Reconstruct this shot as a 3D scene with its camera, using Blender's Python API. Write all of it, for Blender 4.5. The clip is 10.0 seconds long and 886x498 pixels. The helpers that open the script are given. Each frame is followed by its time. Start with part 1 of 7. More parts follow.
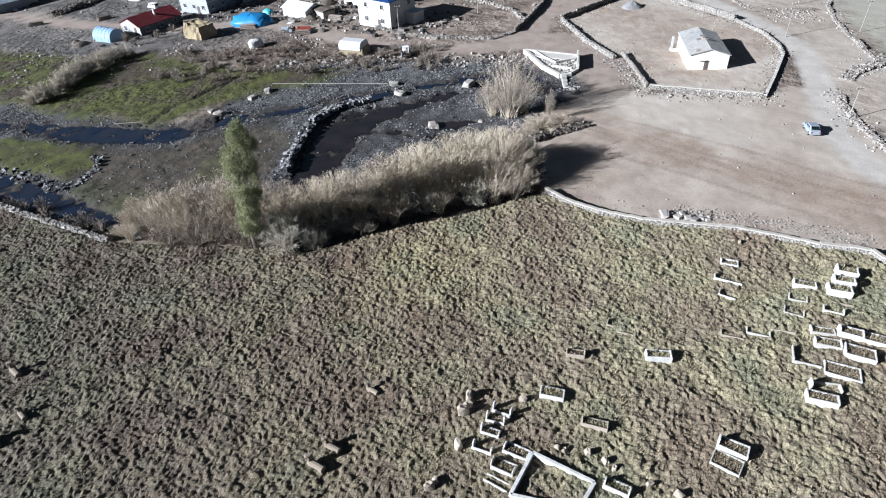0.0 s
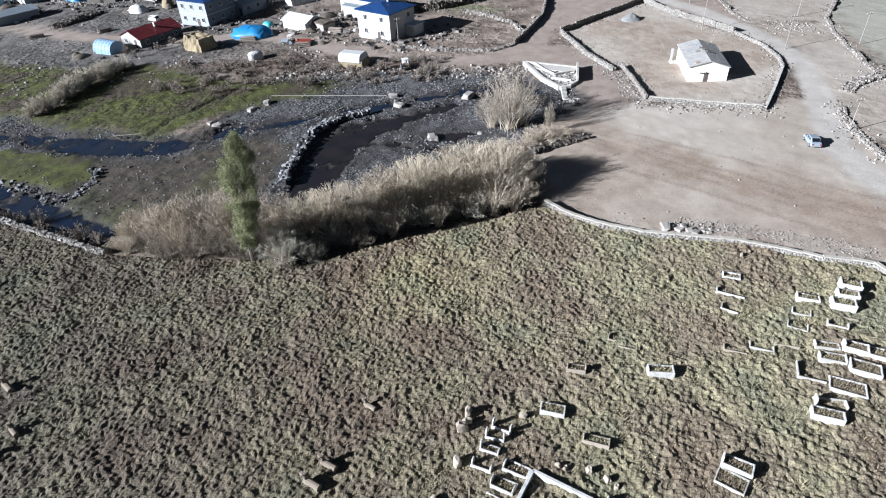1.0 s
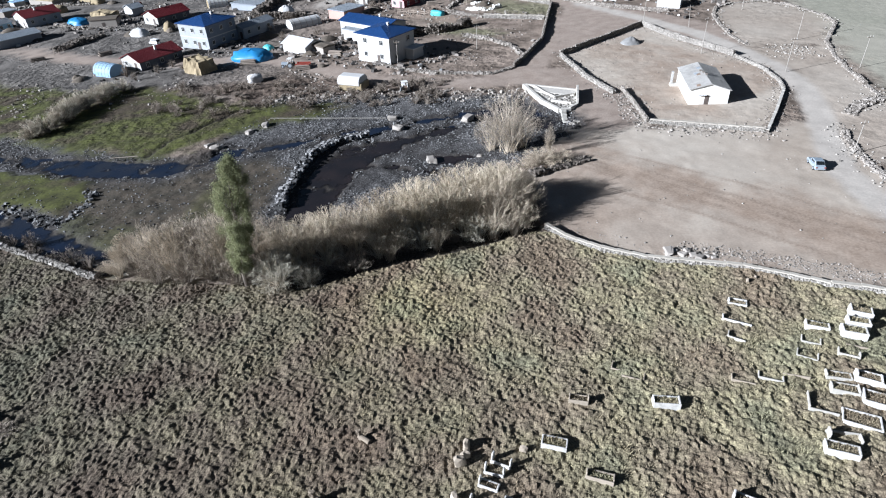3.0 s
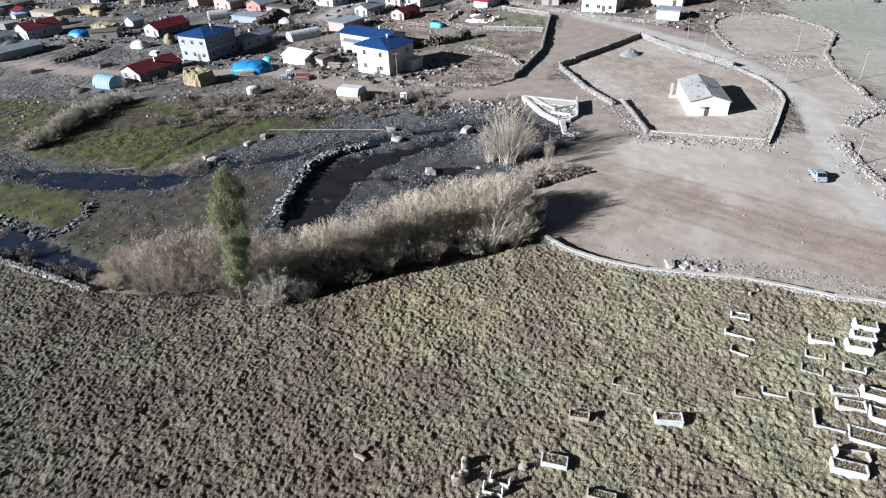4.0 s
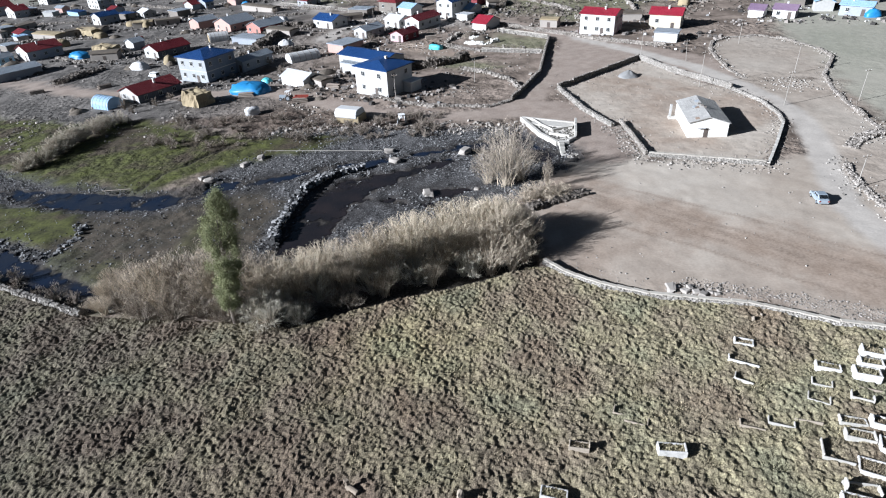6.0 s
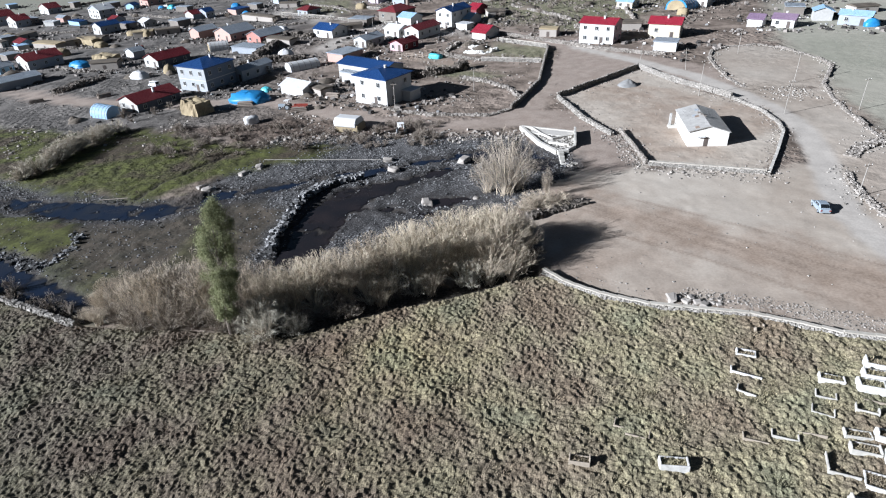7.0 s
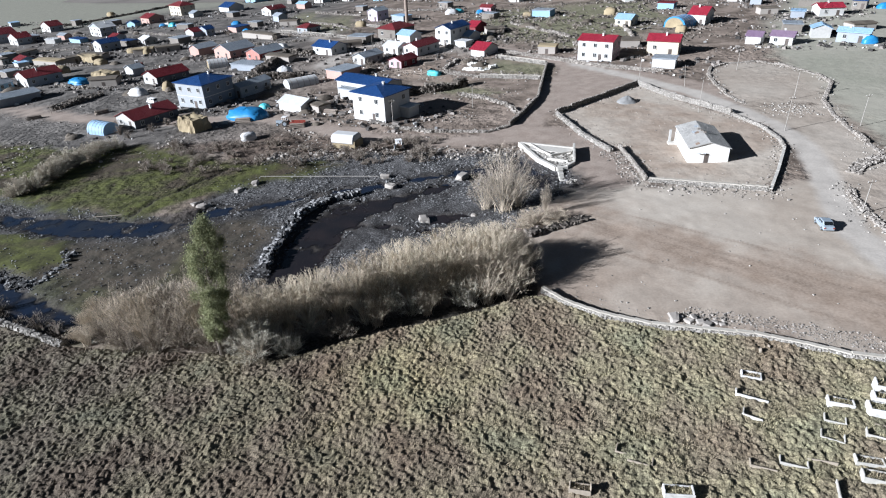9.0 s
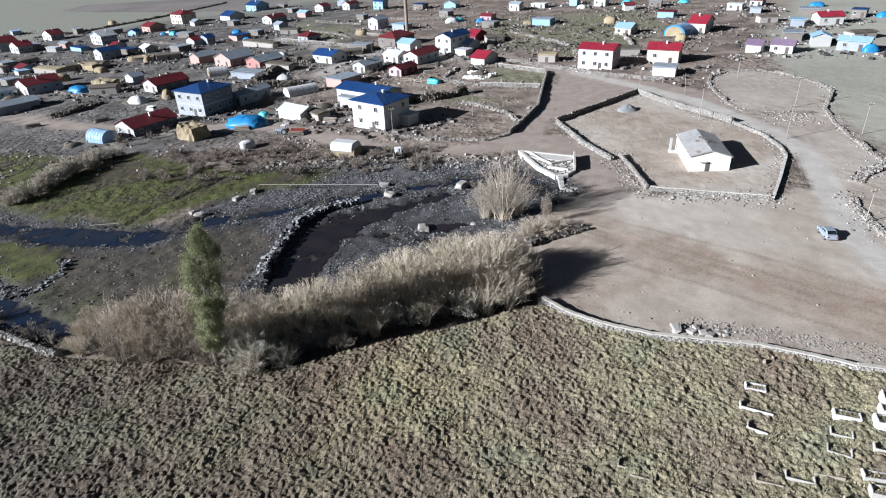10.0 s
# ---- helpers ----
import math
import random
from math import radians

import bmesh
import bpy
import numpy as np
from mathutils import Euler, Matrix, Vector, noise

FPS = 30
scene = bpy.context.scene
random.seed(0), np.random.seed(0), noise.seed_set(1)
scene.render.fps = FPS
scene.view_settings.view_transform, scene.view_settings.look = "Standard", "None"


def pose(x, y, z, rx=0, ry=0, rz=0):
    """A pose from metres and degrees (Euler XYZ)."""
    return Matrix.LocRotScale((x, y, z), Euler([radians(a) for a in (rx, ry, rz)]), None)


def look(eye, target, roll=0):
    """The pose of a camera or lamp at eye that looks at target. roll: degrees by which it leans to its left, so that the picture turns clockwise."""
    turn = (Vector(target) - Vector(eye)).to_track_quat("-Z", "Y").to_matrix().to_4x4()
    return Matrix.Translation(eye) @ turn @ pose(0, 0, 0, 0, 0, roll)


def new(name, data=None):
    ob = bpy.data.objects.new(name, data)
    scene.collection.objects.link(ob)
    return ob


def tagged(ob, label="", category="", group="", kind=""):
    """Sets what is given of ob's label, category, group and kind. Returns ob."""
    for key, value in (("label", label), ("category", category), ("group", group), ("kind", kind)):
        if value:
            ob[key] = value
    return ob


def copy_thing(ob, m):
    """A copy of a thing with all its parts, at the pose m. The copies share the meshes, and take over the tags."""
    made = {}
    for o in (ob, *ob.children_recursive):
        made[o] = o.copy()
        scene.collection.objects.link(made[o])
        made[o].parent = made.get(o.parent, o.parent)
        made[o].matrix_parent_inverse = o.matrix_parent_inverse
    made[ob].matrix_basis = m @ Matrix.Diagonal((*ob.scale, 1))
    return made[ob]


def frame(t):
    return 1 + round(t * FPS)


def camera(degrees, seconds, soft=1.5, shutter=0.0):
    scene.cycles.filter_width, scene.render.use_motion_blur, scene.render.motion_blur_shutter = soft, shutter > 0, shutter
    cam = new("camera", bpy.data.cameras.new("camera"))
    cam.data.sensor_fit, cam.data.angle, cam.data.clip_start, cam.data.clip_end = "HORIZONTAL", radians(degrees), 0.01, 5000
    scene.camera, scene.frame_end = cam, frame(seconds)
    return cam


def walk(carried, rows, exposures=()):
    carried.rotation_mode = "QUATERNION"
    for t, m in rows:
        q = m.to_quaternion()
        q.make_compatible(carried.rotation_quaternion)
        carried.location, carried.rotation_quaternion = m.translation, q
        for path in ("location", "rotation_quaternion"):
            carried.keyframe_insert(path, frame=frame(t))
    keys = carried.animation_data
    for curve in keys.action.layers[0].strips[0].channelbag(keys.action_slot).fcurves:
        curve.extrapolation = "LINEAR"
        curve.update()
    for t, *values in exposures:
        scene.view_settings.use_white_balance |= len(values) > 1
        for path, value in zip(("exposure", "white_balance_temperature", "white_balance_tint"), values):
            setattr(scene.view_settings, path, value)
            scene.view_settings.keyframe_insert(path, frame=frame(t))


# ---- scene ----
cam = camera(72.0, 10.0, 1.12)
# seconds, x, y, z, turn to the left, tilt up, lean to the left
ROWS = [
    (0.0, 0.00, 0.00, 46.00, 0.00, -37.24, -2.67),
    (0.5, 0.07, 0.33, 45.90, -0.03, -36.75, -2.67),
    (1.0, 0.15, 0.70, 45.76, -0.04, -36.21, -2.66),
    (1.5, 0.21, 1.08, 45.58, -0.05, -35.69, -2.63),
    (2.0, 0.30, 1.48, 45.41, -0.05, -35.15, -2.62),
    (3.5, 0.59, 2.73, 44.92, -0.08, -33.70, -2.58),
    (4.0, 0.71, 3.13, 44.78, -0.10, -33.17, -2.56),
    (4.5, 0.81, 3.49, 44.66, -0.11, -32.70, -2.53),
    (5.0, 0.92, 3.85, 44.57, -0.13, -32.21, -2.50),
    (5.5, 1.03, 4.17, 44.48, -0.18, -31.76, -2.50),
    (7.0, 1.36, 5.17, 44.14, -0.22, -30.52, -2.47),
    (7.5, 1.47, 5.51, 43.97, -0.25, -30.16, -2.47),
    (8.0, 1.59, 5.88, 43.82, -0.25, -29.76, -2.46),
    (8.5, 1.70, 6.26, 43.67, -0.27, -29.39, -2.45),
    (9.0, 1.80, 6.67, 43.53, -0.29, -29.00, -2.43),
    (9.5, 1.89, 7.10, 43.38, -0.29, -28.65, -2.41),
    (10.0, 1.97, 7.53, 43.25, -0.29, -28.26, -2.39),
]


def eye_pose(x, y, z, yaw, pitch, roll):
    a, p = radians(yaw), radians(pitch)
    ahead = Vector((-math.sin(a) * math.cos(p), math.cos(a) * math.cos(p), math.sin(p)))
    return look((x, y, z), Vector((x, y, z)) + ahead, roll)


EXPOSURE, KELVIN = 1.34, 5760
walk(cam, [(r[0], eye_pose(*r[1:])) for r in ROWS], [(0.0, EXPOSURE + 0.11, KELVIN - 110, 10), (10.0, EXPOSURE - 0.05, KELVIN - 20, 10)])

# ---- light: a low sun behind the left shoulder, clear sky ----
SUN_HEIGHT, SHADOW_WAY = 21.0, 17.5
world = bpy.data.worlds.new("sky")
scene.world = world
world.use_nodes = True
sky = world.node_tree.nodes.new("ShaderNodeTexSky")
sky.sky_type, sky.sun_disc = "NISHITA", False
sky.sun_elevation, sky.sun_rotation = radians(SUN_HEIGHT), radians(270 - SHADOW_WAY)
world.node_tree.links.new(sky.outputs[0], world.node_tree.nodes["Background"].inputs[0])
world.node_tree.nodes["Background"].inputs[1].default_value = 0.011
sun = new("sun", bpy.data.lights.new("sun", "SUN"))
sun.data.energy, sun.data.angle, sun.data.color = 5.0, radians(0.5), (1.0, 0.975, 0.94)
sun.matrix_world = look((0, 0, 90), Vector((0, 0, 90)) + Vector((
    math.cos(radians(SHADOW_WAY)) * math.cos(radians(SUN_HEIGHT)),
    math.sin(radians(SHADOW_WAY)) * math.cos(radians(SUN_HEIGHT)), -math.sin(radians(SUN_HEIGHT)))))


# ---- materials ----
def material(name, dark, light, scale=4.0, rough=0.9, bump=0.3, broad=0.6, metal=0.0, island=0.0, seams=0.0, spec=0.3, patch=0.05):
    """Two colours by a fine and a broad noise, with relief; seams: ridges of sheet metal a metre apart."""
    m = bpy.data.materials.new(name)
    m.use_nodes = True
    nt = m.node_tree
    n, ln = nt.nodes, nt.links.new
    b = n["Principled BSDF"]
    b.inputs["Roughness"].default_value, b.inputs["Metallic"].default_value = rough, metal
    b.inputs["Specular IOR Level"].default_value = spec
    geo = n.new("ShaderNodeNewGeometry")
    fine, wide = n.new("ShaderNodeTexNoise"), n.new("ShaderNodeTexNoise")
    for tex, s in ((fine, scale), (wide, scale * patch)):
        tex.inputs["Scale"].default_value, tex.inputs["Detail"].default_value = s, 6
        ln(geo.outputs["Position"], tex.inputs["Vector"])
    add = n.new("ShaderNodeMix")
    add.data_type = "FLOAT"
    add.inputs[0].default_value = broad
    ln(fine.outputs[0], add.inputs[2])
    ln(wide.outputs[0], add.inputs[3])
    value = add.outputs[0]
    if island:
        mix = n.new("ShaderNodeMix")
        mix.data_type = "FLOAT"
        mix.inputs[0].default_value = island
        ln(value, mix.inputs[2])
        ln(geo.outputs["Random Per Island"], mix.inputs[3])
        value = mix.outputs[0]
    ramp = n.new("ShaderNodeValToRGB")
    ramp.color_ramp.elements[0].position, ramp.color_ramp.elements[1].position = 0.33, 0.67
    ramp.color_ramp.elements[0].color, ramp.color_ramp.elements[1].color = (*dark, 1), (*light, 1)
    ln(value, ramp.inputs[0])
    ln(ramp.outputs[0], b.inputs["Base Color"])
    height = fine.outputs[0]
    if seams:
        tex, wave = n.new("ShaderNodeTexCoord"), n.new("ShaderNodeTexWave")
        wave.inputs["Scale"].default_value = seams
        ln(tex.outputs["Object"], wave.inputs["Vector"])
        height = wave.outputs[1]
    bp = n.new("ShaderNodeBump")
    bp.inputs["Strength"].default_value, bp.inputs["Distance"].default_value = bump, 0.05
    ln(height, bp.inputs["Height"])
    ln(bp.outputs[0], b.inputs["Normal"])
    return m


PALE_SLATE = material("pale_slate_plaster", (0.25, 0.265, 0.28), (0.33, 0.345, 0.36), 1.5)
DARK_PLASTER = material("dark_blue_grey_plaster", (0.075, 0.08, 0.095), (0.125, 0.132, 0.15), 1.5)
MINARET_BRICK = material("minaret_brick", (0.17, 0.135, 0.11), (0.27, 0.22, 0.185), 2.0)
SLATE_PLASTER = material("slate_blue_plaster", (0.14, 0.165, 0.21), (0.19, 0.218, 0.265), 1.5)
PLASTER = material("plaster", (0.29, 0.287, 0.277), (0.41, 0.407, 0.395), 1.5)
WHITEWASH = material("whitewashed_stone", (0.56, 0.55, 0.52), (0.72, 0.71, 0.675), 2.5, bump=0.5, patch=0.3)
WHITE_PAINT = material("white_paint", (0.40, 0.397, 0.388), (0.51, 0.507, 0.498), 1.5)
# plain grey walls; also the painted shade on long sides of white houses
GREY_SHADE_PLASTER = material("grey_plaster", (0.22, 0.24, 0.27), (0.30, 0.325, 0.36), 1.5)
RED_PLASTER = material("red_plaster", (0.14, 0.03, 0.034), (0.21, 0.055, 0.06), 1.5)
PINK_PLASTER = material("pink_plaster", (0.36, 0.235, 0.255), (0.44, 0.32, 0.34), 1.5)
CREAM_PLASTER = material("cream_plaster", (0.42, 0.37, 0.29), (0.50, 0.46, 0.37), 1.5)
PEACH_PLASTER = material("peach_plaster", (0.34, 0.22, 0.19), (0.42, 0.29, 0.25), 1.5)
BRICK_PLASTER = material("brick_plaster", (0.30, 0.13, 0.11), (0.40, 0.20, 0.17), 2.5)
LILAC_PLASTER = material("lilac_plaster", (0.42, 0.36, 0.44), (0.52, 0.46, 0.53), 1.5)
PALE_BLUE_PLASTER = material("pale_blue_plaster", (0.19, 0.32, 0.44), (0.27, 0.40, 0.51), 1.5)
BLUE_ROOF = material("blue_sheet_roof", (0.010, 0.036, 0.115), (0.017, 0.052, 0.16), 0.8, 0.42, 0.5, seams=3.0)
RED_ROOF = material("red_sheet_roof", (0.10, 0.016, 0.019), (0.165, 0.028, 0.032), 0.8, 0.5, 0.5, seams=3.0)
CRIMSON_ROOF = material("crimson_sheet_roof", (0.20, 0.014, 0.028), (0.28, 0.024, 0.042), 0.8, 0.5, 0.5, seams=3.0)
MAROON_ROOF = material("maroon_sheet_roof", (0.10, 0.012, 0.016), (0.16, 0.02, 0.025), 0.8, 0.5, 0.5, seams=3.0)
LILAC_ROOF = material("lilac_sheet_roof", (0.16, 0.11, 0.17), (0.22, 0.16, 0.22), 0.8, 0.5, 0.5, seams=3.0)
PALE_BLUE_ROOF = material("pale_blue_sheet_roof", (0.20, 0.33, 0.48), (0.30, 0.43, 0.58), 0.8, 0.45, 0.5, seams=3.0)
TIN_ROOF = material("grey_tin_roof", (0.19, 0.215, 0.245), (0.30, 0.33, 0.365), 0.8, 0.5, 0.5, seams=3.0)
WHITE_TIN = material("white_tin_roof", (0.44, 0.45, 0.46), (0.58, 0.59, 0.6), 0.8, 0.5, 0.5, seams=3.0)
GLASS = material("window_glass", (0.015, 0.02, 0.025), (0.03, 0.035, 0.04), 1.0, 0.08, 0.0, spec=0.6)
FRAME_WHITE = material("window_frame_paint", (0.36, 0.36, 0.35), (0.44, 0.44, 0.43), 3.0, 0.6)
DOOR_PAINT = material("door_paint", (0.06, 0.05, 0.045), (0.11, 0.09, 0.08), 3.0, 0.6)
CONCRETE = material("weathered_concrete", (0.36, 0.34, 0.31), (0.54, 0.52, 0.48), 1.5)
STONE = material("field_stone", (0.13, 0.115, 0.10), (0.30, 0.275, 0.25), 3.0, island=0.6)
PALE_STONE = material("pale_limed_stone", (0.17, 0.158, 0.142), (0.33, 0.31, 0.285), 3.0, island=0.5)
BANK = material("earth_and_stone", (0.05, 0.043, 0.036), (0.17, 0.148, 0.128), 3.0, island=0.6)
DARK_STONE = material("dark_river_stone", (0.03, 0.03, 0.031), (0.29, 0.288, 0.29), 3.0, island=0.85)
PEBBLE = material("river_pebble", (0.025, 0.025, 0.026), (0.21, 0.21, 0.213), 3.0, island=0.85)
MARBLE = material("white_marble", (0.36, 0.352, 0.335), (0.62, 0.61, 0.59), 4.0, 0.6, patch=0.35)
LIMESTONE = material("weathered_white_limestone", (0.26, 0.25, 0.225), (0.46, 0.445, 0.41), 2.5, 0.8, patch=0.3)
BEIGE_STONE = material("beige_tuff", (0.22, 0.185, 0.145), (0.35, 0.305, 0.25), 4.0)
SOIL = material("dark_soil", (0.05, 0.042, 0.034), (0.135, 0.113, 0.09), 6.0)
GRAVEL = material("grey_gravel", (0.13, 0.13, 0.13), (0.24, 0.24, 0.24), 8.0)
BARK = material("bark", (0.12, 0.10, 0.085), (0.22, 0.19, 0.16), 8.0)
TWIG = material("willow_twig", (0.26, 0.22, 0.175), (0.54, 0.465, 0.36), 0.7, island=0.55)
PALE_TWIG = material("pale_willow_twig", (0.37, 0.315, 0.24), (0.63, 0.555, 0.43), 0.7, island=0.5)
STRIP_TWIG = material("silvery_willow_twig", (0.36, 0.325, 0.265), (0.60, 0.55, 0.46), 0.7, island=0.5)
GREY_TWIG = material("grey_willow_twig", (0.27, 0.255, 0.215), (0.54, 0.505, 0.42), 0.7, island=0.55)
BROWN_TWIG = material("brown_brush_twig", (0.17, 0.142, 0.12), (0.38, 0.33, 0.275), 0.7, island=0.55)
ROSY_TWIG = material("rosy_willow_twig", (0.21, 0.182, 0.15), (0.45, 0.39, 0.315), 0.7, island=0.5)
LEAF = material("poplar_leaf", (0.10, 0.116, 0.060), (0.30, 0.308, 0.175), 1.2, 0.95, island=0.3, spec=0.05)
LIME = material("limewashed_coping", (0.28, 0.255, 0.22), (0.46, 0.43, 0.38), 2.0)
HAY = material("stacked_hay", (0.17, 0.135, 0.085), (0.33, 0.27, 0.17), 5.0, bump=0.8)
RAM_STONE = material("weathered_brown_tuff", (0.13, 0.105, 0.08), (0.25, 0.21, 0.165), 5.0)
BLUE_TARP = material("blue_tarpaulin", (0.014, 0.13, 0.32), (0.035, 0.21, 0.44), 1.2, 0.45)
TEAL_TARP = material("teal_tarpaulin", (0.05, 0.30, 0.36), (0.10, 0.42, 0.48), 1.2, 0.45)
WHITE_TARP = material("white_tarpaulin", (0.42, 0.42, 0.42), (0.54, 0.54, 0.54), 1.2, 0.5)
WOOD = material("grey_wood", (0.16, 0.13, 0.11), (0.30, 0.26, 0.22), 5.0)
POLE_WOOD = material("pale_pole", (0.22, 0.205, 0.185), (0.33, 0.31, 0.285), 4.0)
CAR_PAINT = material("silver_blue_car_paint", (0.34, 0.40, 0.46), (0.38, 0.44, 0.50), 1.0, 0.28, 0.0, metal=0.4)
WHITE_CAR = material("white_car_paint", (0.70, 0.70, 0.70), (0.76, 0.76, 0.76), 1.0, 0.3, 0.0)
RED_CAR = material("red_machine_paint", (0.16, 0.03, 0.022), (0.24, 0.05, 0.035), 2.0, 0.5)
RUBBER = material("tyre_rubber", (0.02, 0.02, 0.02), (0.035, 0.035, 0.035), 6.0, 0.8)
IRON = material("rusty_iron", (0.14, 0.10, 0.08), (0.24, 0.18, 0.14), 6.0, 0.7)
LIGHT_BODY = material("lamp_glass", (0.5, 0.5, 0.5), (0.6, 0.6, 0.6), 2.0, 0.2)


def grass_material():
    """Dry tussock: brown, straw and olive by the yard, each blade a little apart."""
    m = bpy.data.materials.new("dry_tussock_grass")
    m.use_nodes = True
    n, ln = m.node_tree.nodes, m.node_tree.links.new
    b = n["Principled BSDF"]
    b.inputs["Roughness"].default_value, b.inputs["Specular IOR Level"].default_value = 0.9, 0.15
    geo = n.new("ShaderNodeNewGeometry")

    def ramp(value, stops):
        r = n.new("ShaderNodeValToRGB")
        while len(r.color_ramp.elements) < len(stops):
            r.color_ramp.elements.new(0.5)
        for e, (at, colour) in zip(r.color_ramp.elements, stops):
            e.position, e.color = at, (*colour, 1)
        ln(value, r.inputs[0])
        return r.outputs[0]

    def spots(scale, detail=3):
        t = n.new("ShaderNodeTexNoise")
        t.inputs["Scale"].default_value, t.inputs["Detail"].default_value = scale, detail
        ln(geo.outputs["Position"], t.inputs["Vector"])
        return t.outputs[0]

    yard = ramp(spots(0.12, 5), ((0.37, (0.196, 0.162, 0.132)), (0.46, (0.222, 0.196, 0.158)), (0.55, (0.252, 0.232, 0.172)), (0.66, (0.205, 0.205, 0.156))))
    clump = ramp(spots(1.1, 4), ((0.36, (0.82, 0.80, 0.80)), (0.66, (1.14, 1.13, 1.09))))
    blade = ramp(geo.outputs["Random Per Island"], ((0.0, (0.7, 0.69, 0.69)), (1.0, (1.28, 1.27, 1.23))))
    straw = ramp(spots(6.5, 6), ((0.37, (0.60, 0.59, 0.57)), (0.63, (1.30, 1.28, 1.215))))
    where = n.new("ShaderNodeSeparateXYZ")
    ln(geo.outputs["Position"], where.inputs[0])
    span = n.new("ShaderNodeMapRange")
    span.inputs["From Min"].default_value, span.inputs["From Max"].default_value = -40.0, 22.0
    ln(where.outputs[0], span.inputs["Value"])
    kind = ramp(span.outputs[0], ((0.0, (0.60, 0.61, 0.62)), (0.45, (0.74, 0.712, 0.695)), (1.0, (1.11, 1.11, 1.045))))
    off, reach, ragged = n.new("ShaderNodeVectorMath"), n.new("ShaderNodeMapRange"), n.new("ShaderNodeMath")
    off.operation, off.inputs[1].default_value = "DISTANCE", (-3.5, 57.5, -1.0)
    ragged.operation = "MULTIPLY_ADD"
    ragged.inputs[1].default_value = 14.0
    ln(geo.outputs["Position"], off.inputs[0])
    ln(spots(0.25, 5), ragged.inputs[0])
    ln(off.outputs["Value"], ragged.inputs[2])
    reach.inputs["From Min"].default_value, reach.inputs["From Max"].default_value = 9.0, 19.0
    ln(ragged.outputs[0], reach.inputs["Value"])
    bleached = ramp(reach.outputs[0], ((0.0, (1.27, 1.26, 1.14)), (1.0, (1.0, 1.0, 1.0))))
    out = yard
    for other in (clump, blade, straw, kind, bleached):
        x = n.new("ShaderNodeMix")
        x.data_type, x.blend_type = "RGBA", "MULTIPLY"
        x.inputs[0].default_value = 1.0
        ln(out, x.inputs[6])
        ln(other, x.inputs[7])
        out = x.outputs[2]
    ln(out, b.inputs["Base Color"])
    bp = n.new("ShaderNodeBump")
    bp.inputs["Strength"].default_value, bp.inputs["Distance"].default_value = 0.9, 0.10
    ln(spots(7.0, 5), bp.inputs["Height"])
    ln(bp.outputs[0], b.inputs["Normal"])
    return m


GRASS = grass_material()


# ---- helpers for building ----
def ground_z(x, y):
    return 0.0377 * x - 0.0130 * y + 0.76


def box(bm, x0, y0, z0, x1, y1, z1, m=None):
    vs = [bm.verts.new(Vector(p) if m is None else m @ Vector(p)) for p in (
        (x0, y0, z0), (x1, y0, z0), (x1, y1, z0), (x0, y1, z0), (x0, y0, z1), (x1, y0, z1), (x1, y1, z1), (x0, y1, z1))]
    for f in ((3, 2, 1, 0), (4, 5, 6, 7), (0, 1, 5, 4), (1, 2, 6, 5), (2, 3, 7, 6), (3, 0, 4, 7)):
        bm.faces.new([vs[i] for i in f])


def prism(bm, outline, x0, x1, axis="x"):
    """An outline of (across, up) points drawn out along x or y."""
    rings = [[bm.verts.new((e, a, z) if axis == "x" else (a, e, z)) for a, z in outline] for e in (x0, x1)]
    n = len(outline)
    flip = axis == "y"
    for i in range(n):
        q = [rings[0][i], rings[0][(i + 1) % n], rings[1][(i + 1) % n], rings[1][i]]
        bm.faces.new(q if flip else q[::-1])
    bm.faces.new(rings[0] if not flip else rings[0][::-1])
    bm.faces.new(rings[1][::-1] if not flip else rings[1])


def tube(bm, a, b, ra, rb, sides=6, cap=True):
    a, b = Vector(a), Vector(b)
    way = (b - a).normalized()
    u = way.orthogonal().normalized()
    v = way.cross(u)
    rings = [[bm.verts.new(c + r * (math.cos(t) * u + math.sin(t) * v)) for t in (2 * math.pi * k / sides for k in range(sides))]
             for c, r in ((a, ra), (b, rb))]
    for k in range(sides):
        bm.faces.new((rings[0][k], rings[0][(k + 1) % sides], rings[1][(k + 1) % sides], rings[1][k]))
    if cap:
        bm.faces.new(rings[0][::-1])
        bm.faces.new(rings[1])


def mesh_of(bm, name, mat, bevel=0.0):
    if bevel:
        bmesh.ops.bevel(bm, geom=bm.edges[:], offset=bevel, segments=1, affect="EDGES")
    bmesh.ops.recalc_face_normals(bm, faces=bm.faces[:])
    me = bpy.data.meshes.new(name)
    bm.to_mesh(me)
    bm.free()
    me.materials.append(mat)
    return me


def part(name, bm, mat, parent, label="", bevel=0.0):
    me = bm if isinstance(bm, bpy.types.Mesh) else mesh_of(bm, name, mat, bevel)
    ob = new(name, me)
    ob.parent = parent
    if label:
        ob["label"] = label
    return ob


def thing(name, x, y, turn, label, category, group="", kind="", z=None):
    ob = new(name)
    ob.empty_display_size = 0.3
    ob.matrix_basis = pose(x, y, ground_z(x, y) if z is None else z, 0, 0, turn)
    return tagged(ob, label, category, group, kind)


